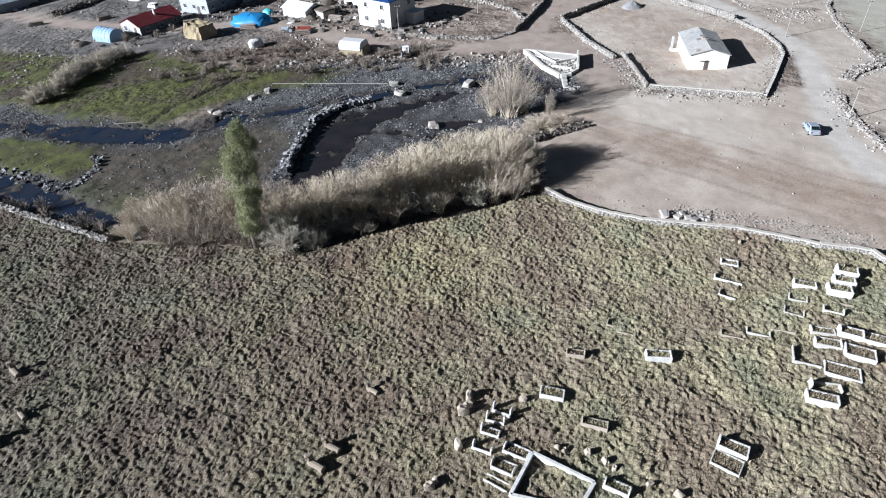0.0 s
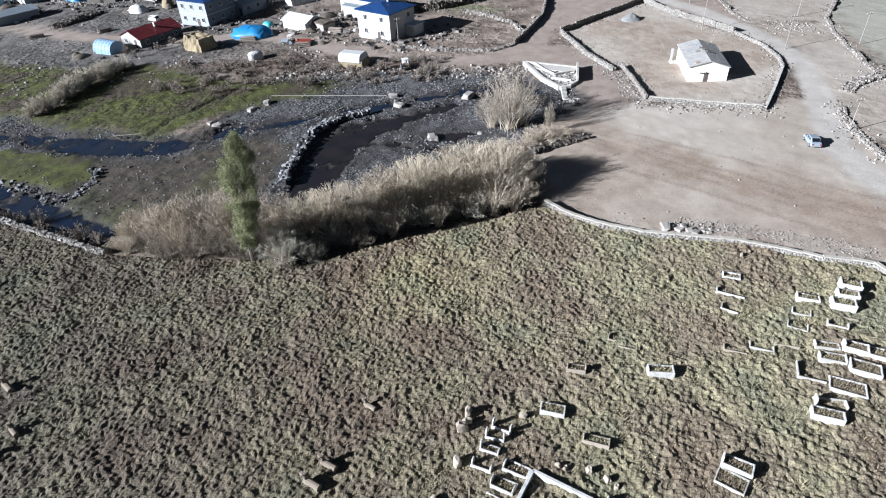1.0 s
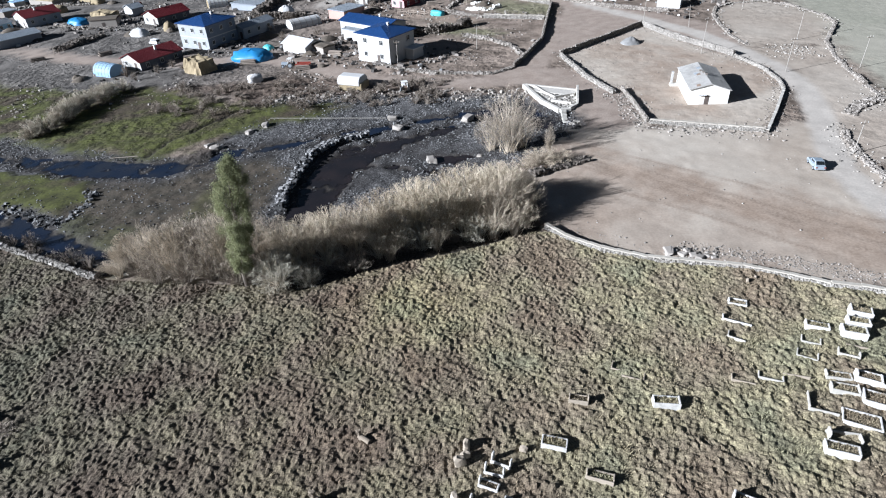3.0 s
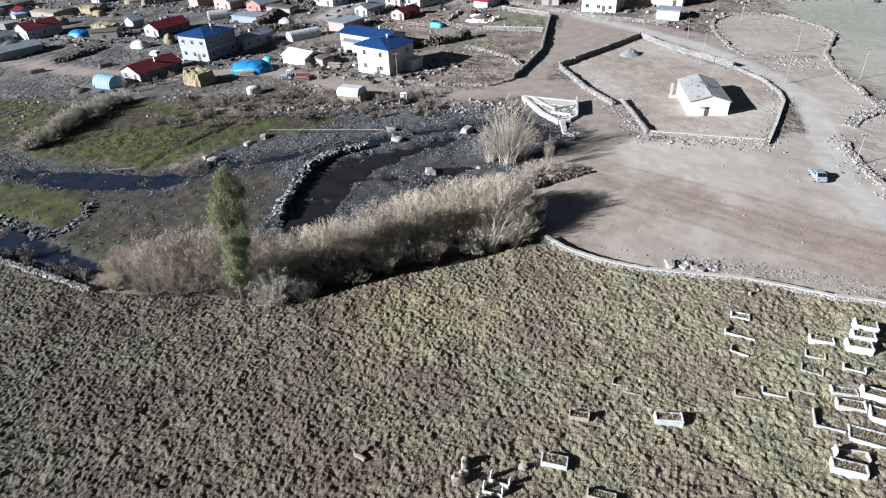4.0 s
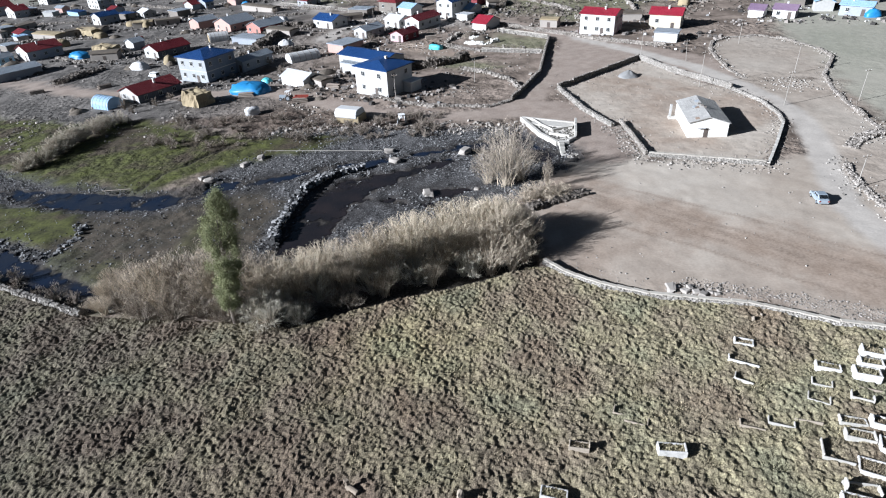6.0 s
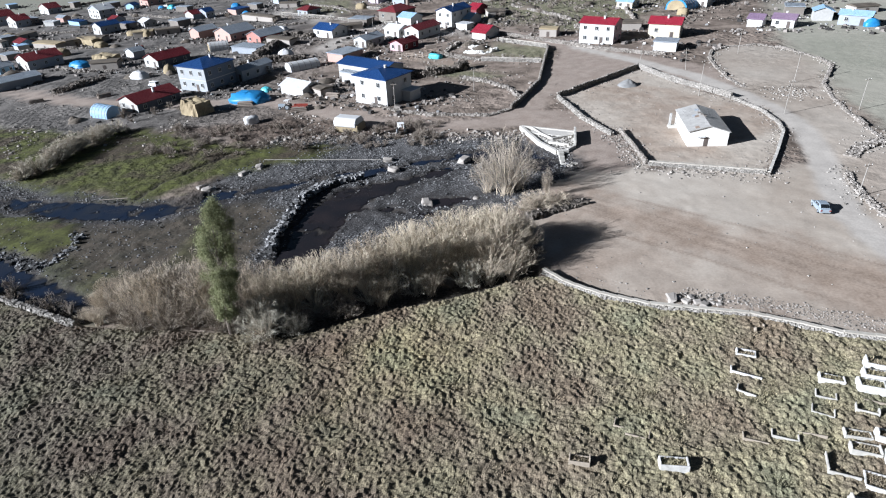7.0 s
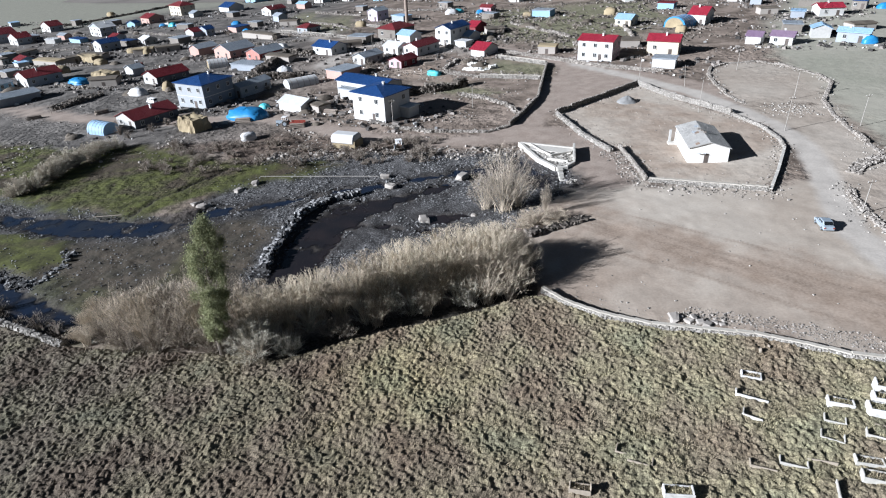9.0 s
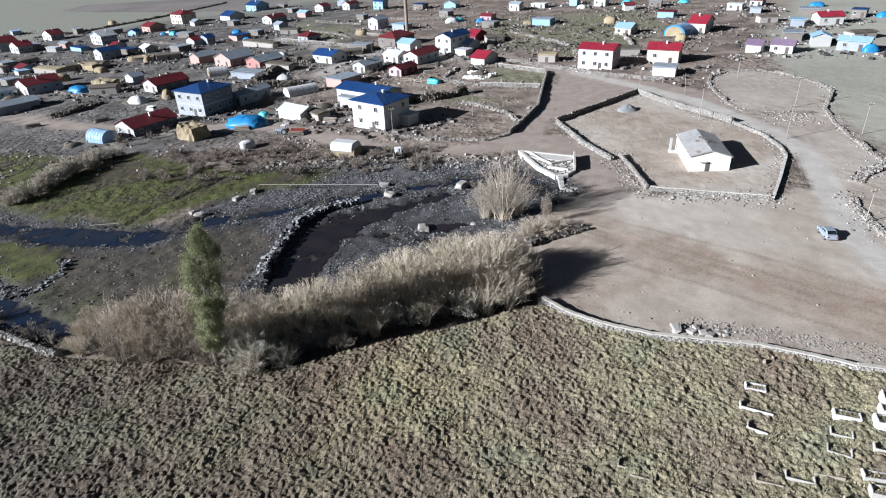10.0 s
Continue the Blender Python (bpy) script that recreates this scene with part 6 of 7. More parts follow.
grave(5.4, 30.5, -30, 2.2, 1.1, 0.50, MARBLE, ends=(0.35, 0))
grave(3.5, 27.8, -34, 2.2, 0.8, 0.30, LIMESTONE, "fb")
grave(12.9, 26.6, -31, 2.1, 1.0, 0.50, MARBLE, ends=(0.35, 0.3))


enclosure = thing("grave_enclosure", 7.9, 27.4, 0, "large white-painted low wall enclosing a family plot", "grave enclosure", z=float(height_at(7.9, 27.4)[0]))
plot = [(-1.2, 2.7), (3.3, -0.3), (1.6, -2.5), (-3.5, -1.0)]
for a, b in zip(plot, plot[1:] + plot[:1]):
    bm = bmesh.new()
    slab_between(bm, a, b, 0.30, -0.3, 0.66)
    part("low_wall", bm, MARBLE, enclosure, bevel=0.02)


def standing_stone(x, y, turn, w, d, h, mat, tilt):
    """An old rounded field stone set upright."""
    bm = bmesh.new()
    bmesh.ops.create_icosphere(bm, subdivisions=2, radius=0.5)
    for v in bm.verts:
        k = 1 + 0.34 * noise.noise(v.co * 2.0 + Vector((x, y, 0))) + 0.2 * noise.noise(v.co * 5.0 + Vector((y, x, 0)))
        q = [max(-0.37, min(0.37, c)) for c in v.co]
        v.co = Vector((q[0] * w * 1.2 * k, q[1] * d * 1.2 * k, q[2] * h * 1.45 * k + h * 0.38))
    ob = new("old_gravestone", mesh_of(bm, "old_gravestone", mat))
    ob.matrix_basis = pose(x, y, float(height_at(x, y)[0]), tilt, 0, turn)
    tagged(ob, "rough weathered field stone set upright as a grave marker", "gravestone", "old gravestones")


stone_rng = random.Random(9)
for x, y, h in ((1.8, 36.7, 0.9), (1.6, 35.8, 0.8), (1.2, 35.0, 1.0), (6.7, 36.0, 0.7), (0.5, 31.6, 0.9), (-2.0, 27.7, 0.8), (-1.5, 28.3, 0.6), (8.9, 30.7, 0.5),
                (9.5, 30.3, 0.5), (11.2, 30.0, 0.6), (12.5, 29.0, 0.6), (13.1, 28.4, 0.5), (15.5, 26.7, 0.6), (17.4, 25.6, 0.7), (35.2, 57.0, 0.5), (36.4, 57.6, 0.4)):
    standing_stone(x, y, stone_rng.uniform(0, 180), h * 1.15, h * 0.75, h * 1.3, BEIGE_STONE, stone_rng.uniform(-12, 12))


def ram_statue(x, y, turn, size):
    """A carved stone ram: barrel body, block legs, raised head with curled horns, in one mesh."""
    bm = bmesh.new()
    body = [(0.33 * math.cos(2 * math.pi * k / 10), 0.58 + 0.27 * math.sin(2 * math.pi * k / 10)) for k in range(10)]
    prism(bm, body, -0.8, 0.8, "x")
    box(bm, -0.72, -0.26, -0.2, -0.4, 0.26, 0.5)
    box(bm, 0.4, -0.28, -0.2, 0.76, 0.28, 0.5)
    prism(bm, [(-0.17, 0.7), (0.17, 0.7), (0.14, 1.35), (-0.14, 1.35)], -0.86, -0.58, "x")
    prism(bm, [(-0.13, 1.12), (0.13, 1.12), (0.12, 1.42), (-0.12, 1.42)], -1.15, -0.6, "x")
    for s in (-1, 1):
        pts = [Vector((-0.75 + 0.19 * math.cos(a), s * (0.17 + 0.02 * a), 1.25 + 0.19 * math.sin(a))) for a in (0.5, 1.4, 2.3, 3.2, 4.1, 5.0)]
        for p, q in zip(pts[:-1], pts[1:]):
            tube(bm, p, q, 0.06, 0.055, 5)
    bmesh.ops.scale(bm, vec=(size, size, size), verts=bm.verts[:])
    ob = new("ram_statue", mesh_of(bm, "ram_statue", RAM_STONE, 0.012))
    ob.matrix_basis = pose(x, y, float(height_at(x, y)[0]) + 0.05, 0, 0, turn)
    tagged(ob, "weathered carved stone ram standing as a grave marker", "statue", "stone rams")


ram_statue(-11.6, 30.4, -33, 1.0)
ram_statue(-10.4, 32.1, -33, 0.95)
ram_statue(-7.3, 38.2, -38, 0.8)
ram_statue(-45.0, 44.0, -40, 1.0)
ram_statue(-41.2, 38.2, -42, 0.8)
ram_statue(-42.4, 35.2, -30, 1.0)


# ---- bare shrubs and trees ----
def dome_cloud(seed, stems, twigs, sub, thick, reach=1.66, spire=0.0, skirt=0.3, lumpy=1.0):
    """A leafless dome of height 1 and width 1: arching stems to a lumpy outline, twigs along them and finer ones on those. Gives stems and twigs apart."""
    r = np.random.default_rng(seed)
    phase = r.uniform(0, 6.28, 4)

    def outline(az, polar):
        """Half-width and height factors of the lumpy outline in a direction."""
        return 1 + lumpy * 0.10 * np.sin(3 * az + phase[0]) * np.sin(2 * polar) + lumpy * 0.07 * np.sin(5 * az + phase[1] + 4 * polar) + 0.05 * np.sin(9 * az + phase[2]) * np.sin(5 * polar + phase[3])

    def held_in(p):
        az, flat = np.arctan2(p[:, 1], p[:, 0]), np.hypot(p[:, 0], p[:, 1])
        polar = np.arctan2(flat / 0.5, np.maximum(p[:, 2] - skirt, 0) / (1 - skirt))
        k = np.hypot(flat / 0.5, np.maximum(p[:, 2] - skirt, 0) / (1 - skirt)) / outline(az, polar) / (1 + spire * np.exp(-(polar / 0.3) ** 2))
        c = np.array([0, 0, skirt])
        return np.where((k > 1.02)[:, None], c + (p - c) / np.maximum(k, 1)[:, None] * r.uniform(0.94, 1.03, len(p))[:, None], p)

    def unit(v):
        return v / np.linalg.norm(v, axis=1)[:, None]

    az = r.uniform(0, 2 * math.pi, stems)
    polar = np.arccos(1 - r.uniform(0, 1, stems) * (1 - math.cos(reach)))
    size = outline(az, polar) * (1 + spire * np.exp(-(polar / 0.3) ** 2)) * r.uniform(0.78, 1.0, stems)
    end = np.stack([0.5 * np.sin(polar) * np.cos(az) * size, 0.5 * np.sin(polar) * np.sin(az) * size, np.maximum(skirt + (1 - skirt) * np.cos(polar) * size, 0.06)], 1)
    root = np.stack([r.normal(0, 0.045, stems), r.normal(0, 0.045, stems), np.full(stems, -0.03)], 1)
    bow = root + (end - root) * np.array([0.42, 0.42, 0.68]) + r.normal(0, 0.03, (stems, 3))

    def along(i, t):
        t = t[:, None]
        return (1 - t) ** 2 * root[i] + 2 * t * (1 - t) * bow[i] + t * t * end[i], unit(2 * (1 - t) * (bow[i] - root[i]) + 2 * t * (end[i] - bow[i]))

    rad = thick * r.uniform(1.2, 2.4, stems)
    every = np.arange(stems)
    rings = []
    for k in range(5):
        p, w = along(every, np.full(stems, k / 4))
        u = unit(np.cross(w, [0.3, 0.9, 0.2]))
        v = np.cross(w, u)
        rings.append(np.stack([p + (rad * (1 - 0.19 * k))[:, None] * (math.cos(a) * u + math.sin(a) * v) for a in (0, 2.094, 4.189)], 1))
    stem_v = np.stack(rings, 1).reshape(-1, 3)
    one = np.array([(3 * k + a, 3 * k + (a + 1) % 3, 3 * k + 3 + (a + 1) % 3, 3 * k + 3 + a) for k in range(4) for a in range(3)])
    stem_f = (one[None] + 15 * every[:, None, None]).reshape(-1, 4)

    i = np.repeat(every, twigs)
    n = len(i)
    t = 0.28 + 0.72 * r.uniform(0, 1, n) ** 0.8
    p, w = along(i, t)
    way = unit(w + r.normal(0, 0.42, (n, 3)) + np.array([0, 0, 0.18]))
    tip = held_in(p + way * (r.uniform(0.10, 0.25, n) * (1.15 - 0.45 * t))[:, None])
    j = np.repeat(np.arange(n), sub)
    m = len(j)
    q = p[j] + (tip - p)[j] * r.uniform(0.2, 1, m)[:, None]
    fine = held_in(q + unit(unit((tip - p)[j]) + r.normal(0, 0.45, (m, 3)) + np.array([0, 0, 0.12])) * r.uniform(0.045, 0.12, m)[:, None])
    a, b = np.concatenate([p, q]), np.concatenate([tip, fine])
    across = unit(np.cross(b - a + 1e-6, r.normal(0, 1, (n + m, 3)))) * np.concatenate([np.full(n, thick * 0.8), thick * r.uniform(0.45, 0.75, m)])[:, None]
    twig_v = np.stack([a - across, a + across, b], 1).reshape(-1, 3)
    return (stem_v, stem_f), (twig_v, np.arange(len(twig_v)).reshape(-1, 3))


def shrub_kind(seed, mat, stems, twigs, sub, thick, label, name="shrub", category="shrub", group="", bark=None, **form):
    """The first of a kind: its stems and its twigs as two parts, a metre high and wide."""
    ob = new(name)
    tagged(ob, label, category, group)
    stem_mesh, twig_mesh = dome_cloud(seed, stems, twigs, sub, thick, **form)
    part("trunk", raw_mesh("trunk", *stem_mesh, bark or BARK), BARK, ob)["kind"] = "stuff"
    part("crown", raw_mesh("crown", *twig_mesh, mat), mat, ob)["kind"] = "stuff"
    return ob


def plant(first, x, y, high, wide, turn, used):
    m = Matrix.Translation((x, y, float(height_at(x, y)[0]) - 0.05)) @ Matrix.Rotation(turn, 4, "Z")
    if first in used:
        old = first.scale
        copy_thing(first, m @ Matrix.Diagonal((wide / old.x, wide / old.y, high / old.z, 1)))
    else:
        first.matrix_basis = m @ Matrix.Diagonal((wide, wide, high, 1))
        used.add(first)


used = set()
HEDGE = [shrub_kind(20 + 3 * k, mat, 104 if k < 2 else 62, 6 if k < 2 else 9, 3, 0.0030 if k < 2 else 0.0038, label, group="riverside hedge", bark=wood,
                    reach=1.15 if k < 2 else 1.66, skirt=0.5 if k < 2 else 0.3, lumpy=0.3 if k < 2 else 1.0) for k, (mat, label, wood) in enumerate((
    (TWIG, "bare leafless willow shrub with upright tan shoots", TWIG), (PALE_TWIG, "bare willow shrub with pale straw-coloured twig tips", PALE_TWIG),
    (GREY_TWIG, "low dark grey-green bare shrub under the hedge", GREY_TWIG), (ROSY_TWIG, "broad domed leafless willow shrub with rosy brown twigs", BARK)))]
plant_rng = random.Random(21)
HEDGE_FRONT = ((-47, 67.6), (-42.8, 65.6), (-38.9, 64.4), (-31, 62.6), (-24, 62), (-17.7, 62.3), (-11, 64.5), (-4.6, 66.5), (2.5, 68.6), (8.3, 70.8), (12.5, 72.2))
HEDGE_RISE = ((-46, 1.8), (-43, 4.0), (-40, 5.6), (-36, 7.0), (-31, 7.9), (-26, 7.4), (-22, 7.0), (-19, 6.4), (-15, 6.1), (-11, 6.5), (-7, 7.2), (-1, 7.6), (5, 8.3), (8.5, 7.7), (11, 6.0), (13, 3.8))
front_x, front_y = [q[0] for q in HEDGE_FRONT], [q[1] for q in HEDGE_FRONT]
rise_x, rise_h = [q[0] for q in HEDGE_RISE], [q[1] for q in HEDGE_RISE]
for k in range(78):
    x = -46 + 59 * k / 77 + plant_rng.uniform(-0.6, 0.6)
    deep = 1.9 + 6.8 * ((k * 0.618) % 1)
    y = float(np.interp(x, front_x, front_y)) + deep
    left = x < -23
    high = float(np.interp(x, rise_x, rise_h)) * float(np.interp(deep, (1.9, 4.5, 6.5, 8.5), (0.55, 0.8, 0.95, 1.0) if left else ((0.5, 0.72, 0.9, 1.0) if x < 3 else (0.6, 0.78, 0.95, 1.0)))) * plant_rng.uniform(0.94, 1.03)
    kind = plant_rng.choice((3, 3, 0)) if left else plant_rng.choice(((2, 3, 3) if x < -9 else (2, 2, 2, 0)) if deep < 4.0 else ((2, 0, 0) if deep < 5.2 else ((0, 0, 1) if x < -10 else (0, 1, 1, 1))))
    plant(HEDGE[kind], x, y, high, max(high * plant_rng.uniform(1.0, 1.2) * (1.0 if left or kind > 1 else 1.15), 3.8), plant_rng.uniform(0, 6.28), used)
for x, y, high in ((10.0, 81.8, 5.0), (7.4, 80.6, 6.2)):
    plant(HEDGE[1], x, y, high, high * 1.05, high * 7 + x, used)
hedge_end = shrub_kind(140, TWIG, 84, 7, 3, 0.0030, "open leafless willow shrub at the end of the hedge", group="riverside hedge", bark=TWIG, reach=1.5, skirt=0.42)
for x, y, high in ((12.0, 79.8, 5.6), (13.0, 77.2, 5.4), (12.4, 74.6, 5.2), (10.6, 72.6, 6.0), (7.6, 72.0, 7.0), (9.2, 75.6, 8.3), (10.2, 77.8, 7.8)):
    plant(hedge_end, x, y, high, high * 1.08, high * 7 + x, used)
STRIP = [shrub_kind(50 + 3 * k, STRIP_TWIG, 40, 12, 7, 0.0064, "pale bare willow bush beside the meadow", group="far willow bushes") for k in range(2)]
STRIP_A, STRIP_B = (-84, 121.5), (-76.5, 150)
for k in range(20):
    t = k / 19
    high = plant_rng.uniform(3.4, 5.0) * (1.0 - 0.25 * abs(2 * t - 1))
    plant(STRIP[k % 2], STRIP_A[0] + (STRIP_B[0] - STRIP_A[0]) * t + plant_rng.uniform(-1.3, 1.3), STRIP_A[1] + (STRIP_B[1] - STRIP_A[1]) * t + plant_rng.uniform(-1.5, 1.5), high, high * 1.3, plant_rng.uniform(0, 6.28), used)
BRUSH = [shrub_kind(70 + 3 * k, BROWN_TWIG, 26, 7, 4, 0.009, "low brown leafless brush on the bank", group="bank brush") for k in range(2)]
for k in range(150):
    x = plant_rng.uniform(-62, 4)
    high = plant_rng.uniform(0.9, 2.4)
    plant(BRUSH[k % 2], x, 137 - 0.12 * (x + 60) + plant_rng.uniform(-6, 8) * (1 if x > -30 else 1.4), high, high * 1.5, plant_rng.uniform(0, 6.28), used)
for x, y in ((-66, 80.5), (-63, 78.8), (-58, 75.6), (-54, 74), (-51, 73), (-48, 71.5), (-60, 79), (-77, 142), (-74, 150), (-76, 158), (-80, 162), (-72, 163), (-83, 168)):
    high = plant_rng.uniform(2.2, 3.4)
    plant(BRUSH[0], x, y, high, high * 0.9, plant_rng.uniform(0, 6.28), used)
plant(BRUSH[1], -42.6, 42.2, 1.1, 2.8, 1.0, used)
plant(BRUSH[1], -44.0, 41.6, 0.8, 1.9, 3.0, used)
tall = shrub_kind(90, ROSY_TWIG, 70, 10, 6, 0.0021, "bare many-stemmed willow tree with rosy grey branches in a fan", "willow_tree", "tree", bark=TWIG, reach=1.36, spire=0.22, skirt=0.3)
plant(tall, 12.6, 98.2, 10.8, 12.0, 0.4, used)
plant(tall, 15.2, 99.6, 7.2, 7.5, 2.4, used)
plant(tall, 9.8, 99.4, 6.6, 7.5, 4.1, used)
plant(tall, 18.9, 94.6, 5.6, 2.2, 1.0, used)


def poplar(x, y, high, seed):
    tree = thing("poplar_tree", x, y, 0, "narrow columnar poplar with sparse yellow-green leaves", "tree", z=float(height_at(x, y)[0]))
    r = np.random.default_rng(seed)
    bm = bmesh.new()
    p = Vector((0, 0, -0.3))
    for k in range(8):
        q = Vector((0.2 * k + 0.12 * math.sin(k), 0.1 * math.sin(2 * k), high * (k + 1) / 8.4))
        tube(bm, p, q, 0.26 * (1 - k / 9), 0.26 * (1 - (k + 1) / 9), 7, False)
        p = q
    part("trunk", bm, BARK, tree)
    bm = bmesh.new()
    centres, radii = [], []
    for k in range(120):
        t = (k + 0.5) / 120
        z = high * (0.17 + 0.83 * t)
        shape = 2.15 * min(1, 0.52 + 1.0 * t) * (1 - max(0, (t - 0.72) / 0.28) ** 2 * 0.75)
        a, rad = r.uniform(0, 2 * math.pi), shape * r.uniform(0.25, 0.95)
        c = Vector((1.6 * t + rad * math.cos(a), rad * math.sin(a), z + r.normal(0, 0.2)))
        tube(bm, Vector((1.6 * t, 0, z - 1.4 - rad * 0.5)), c, 0.045, 0.012, 4, False)
        centres.append(c)
        radii.append(r.uniform(0.5, 0.95))
    part("limbs", bm, BARK, tree)
    n = 90000
    pick = r.integers(0, len(centres), n)
    c = np.array(centres)[pick] + r.normal(0, 0.42, (n, 3)) * np.array(radii)[pick][:, None] * np.array([0.8, 0.8, 1.15])
    d1, d2 = r.normal(0, 1, (n, 3)), r.normal(0, 1, (n, 3))
    d1 /= np.linalg.norm(d1, axis=1)[:, None]
    d2 -= (d1 * d2).sum(1)[:, None] * d1
    d2 /= np.linalg.norm(d2, axis=1)[:, None]
    s = r.uniform(0.032, 0.068, n)[:, None]
    verts = np.stack([c - d1 * s, c - d2 * s * 0.7, c + d1 * s, c + d2 * s * 0.7], 1).reshape(-1, 3)
    part("crown", raw_mesh("crown", verts, np.arange(4 * n).reshape(-1, 4), LEAF), LEAF, tree, "sparse yellow-green leaves")


pale_bush = shrub_kind(130, GREY_TWIG, 64, 13, 7, 0.0034, "low spreading willow with pale curved branches", bark=TWIG)
plant(pale_bush, -20.0, 63.2, 5.0, 7.0, 0.5, used)
plant(pale_bush, -16.6, 64.2, 3.4, 4.0, 2.5, used)
straw_bush = shrub_kind(150, TWIG, 60, 11, 5, 0.0042, "low domed willow bush with straw-coloured twigs on a bank", bark=TWIG)
for x, y, high, wide in ((17.0, 91.4, 3.0, 6.5), (20.0, 92.2, 2.3, 5.2), (14.6, 90.8, 2.3, 4.6)):
    plant(straw_bush, x, y, high, wide, x, used)


poplar(-24.2, 63.6, 17.8, 4)


# ---- river stones, boulders, rubble ----
def scatter(name, count, region, sizes, mat, label, seed, keep):
    r = np.random.default_rng(seed)
    x0, y0, x1, y1 = region
    x, y = r.uniform(x0, x1, count), r.uniform(y0, y1, count)
    z = zones(x, y)
    ok = r.uniform(0, 1, count) < keep(x, y, z)
    x, y = x[ok], y[ok]
    s = sizes[0] * (sizes[1] / sizes[0]) ** (r.uniform(0, 1, len(x)) ** 2.2)
    h = height_at(x, y)
    ob = new(name, stones_mesh(name, np.stack([x, y, h + 0.12 * s], 1), s, mat, seed))
    return tagged(ob, label, "stones", kind="stuff")


scatter("river_pebbles", 105000, (-90, 70, 28, 136), (0.08, 0.36), PEBBLE, "dark wet cobbles on the river's gravel bars", 31,
        lambda x, y, z: z["bed"] * (1 - 0.9 * z["moss"]) * (1 - 0.62 * z["wet"]) * np.clip(0.55 + 0.8 * lumps(x, y, 5, 33), 0.05, 1) * (1 - 0.85 * z["silt"]))
scatter("isle_stones", 7000, (-90, 72, -44, 104), (0.25, 0.8), PEBBLE, "dark boulders along the edge of the mossy isle", 47,
        lambda x, y, z: np.clip(1.15 - to_line(x, y, [(-84, 98.5), (-70, 90.2), (-63.5, 85.8), (-58.4, 85.4), (-57.4, 90), (-58.3, 95)]) / (1.5 + 0.7 * lumps(x, y, 2, 48)), 0, 1) * 0.8)
scatter("bank_rubble", 5200, (-40, 124, 30, 150), (0.2, 0.9), STONE, "tumbled grey stones along the bank", 32,
        lambda x, y, z: np.clip(1.2 - np.abs(inside(x, y, RIVER_BED)) / 3.5, 0, 1) * (1 - z["moss"]))
scatter("plaza_stones", 9000, (14, 52, 68, 106), (0.06, 0.26), PALE_STONE, "scattered small stones on bare earth", 34,
        lambda x, y, z: z["plaza"] * (0.03 + 0.9 * np.clip(1 - np.abs(to_line(x, y, MEADOW_EDGE) - 2.0) / 3.0, 0, 1)))
scatter("gravel_strip", 22000, (27, 52, 52, 69), (0.06, 0.24), STONE, "strip of broken gravel beside the cemetery wall", 40,
        lambda x, y, z: np.clip(1.1 - to_line(x, y, [(31, 64.6), (35.6, 63.1), (43.4, 59.2), (49, 56.4)]) / (1.7 + 0.6 * lumps(x, y, 2, 44)), 0, 1) * 0.6)
scatter("yard_stones", 16000, (30, 92, 72, 172), (0.08, 0.36), STONE, "fallen stones round the yard walls", 35,
        lambda x, y, z: np.maximum(np.clip(1.1 - to_line(x, y, YARD + YARD[:1]) / 3.0, 0, 1), 0.05 * (inside(x, y, YARD) > 0)))
ORCHARD_EDGE = [(74, 145.4), (73.6, 153.5), (77.6, 174.8), (87, 185.2), (95.8, 184.8), (102.2, 165.6), (100.8, 156.8), (91, 143), (84.6, 122.7), (81.8, 107.5)]
scatter("field_rubble", 26000, (60, 76, 112, 200), (0.10, 0.5), PALE_STONE, "rubble and stones beside the dry walls", 36,
        lambda x, y, z: np.clip(np.maximum(np.maximum(1.2 - np.hypot((x - 81) / 1.2, (y - 138.5) * 0.8) / 5, 1 - np.hypot(x - 78, y - 106) / 6), np.maximum(1 - to_line(x, y, [(68, 96), (65, 90), (63.5, 76)]) / 3.5, 0.55 - to_line(x, y, ORCHARD_EDGE) / 4)), 0, 1))
scatter("village_rubble", 17000, (-130, 136, 60, 260), (0.15, 0.8), STONE, "loose stones and rubble between the houses", 37,
        lambda x, y, z: np.clip(lumps(x, y, 9, 38) * 1.6 - 0.2, 0.06, 1) * (1 - z["road"]) * (1 - z["plaza"]))


scatter("gate_rubble", 9000, (30, 92, 62, 126), (0.09, 0.5), STONE, "grey rubble and clods strewn outside the yard wall", 42,
        lambda x, y, z: np.clip(np.maximum(1.1 - to_line(x, y, [(37, 119), (36.4, 110), (37.4, 103.4), (44.5, 100.2), (50, 97.8), (55.6, 95.2)]) / (2.6 + 1.2 * lumps(x, y, 3, 45)), 0), 0, 1) * 0.75)


scatter("hill_rubble", 16000, (12, 222, 120, 345), (0.25, 1.3), BANK, "dark rocks and clods strewn over the grassy slope", 43,
        lambda x, y, z: np.clip(lumps(x, y, 8, 46) * 1.5 + 0.1, 0.08, 1) * (1 - z["road"]))


def boulder(x, y, size, mat, seed, label, flat=0.55):
    bm = bmesh.new()
    bmesh.ops.create_cube(bm, size=0.86)
    bmesh.ops.bevel(bm, geom=bm.edges[:], offset=0.14, segments=1, affect="EDGES")
    bmesh.ops.triangulate(bm, faces=bm.faces[:])
    for v in bm.verts:
        k = 1 + 0.45 * noise.noise(v.co * 2.0 + Vector((seed, 0, 0))) + 0.12 * noise.noise(v.co * 6 + Vector((0, seed, 0)))
        v.co = Vector((v.co.x * size * 1.2 * k, v.co.y * size * 0.85 * k, v.co.z * size * flat * k))
    ob = new("boulder", mesh_of(bm, "boulder", mat))
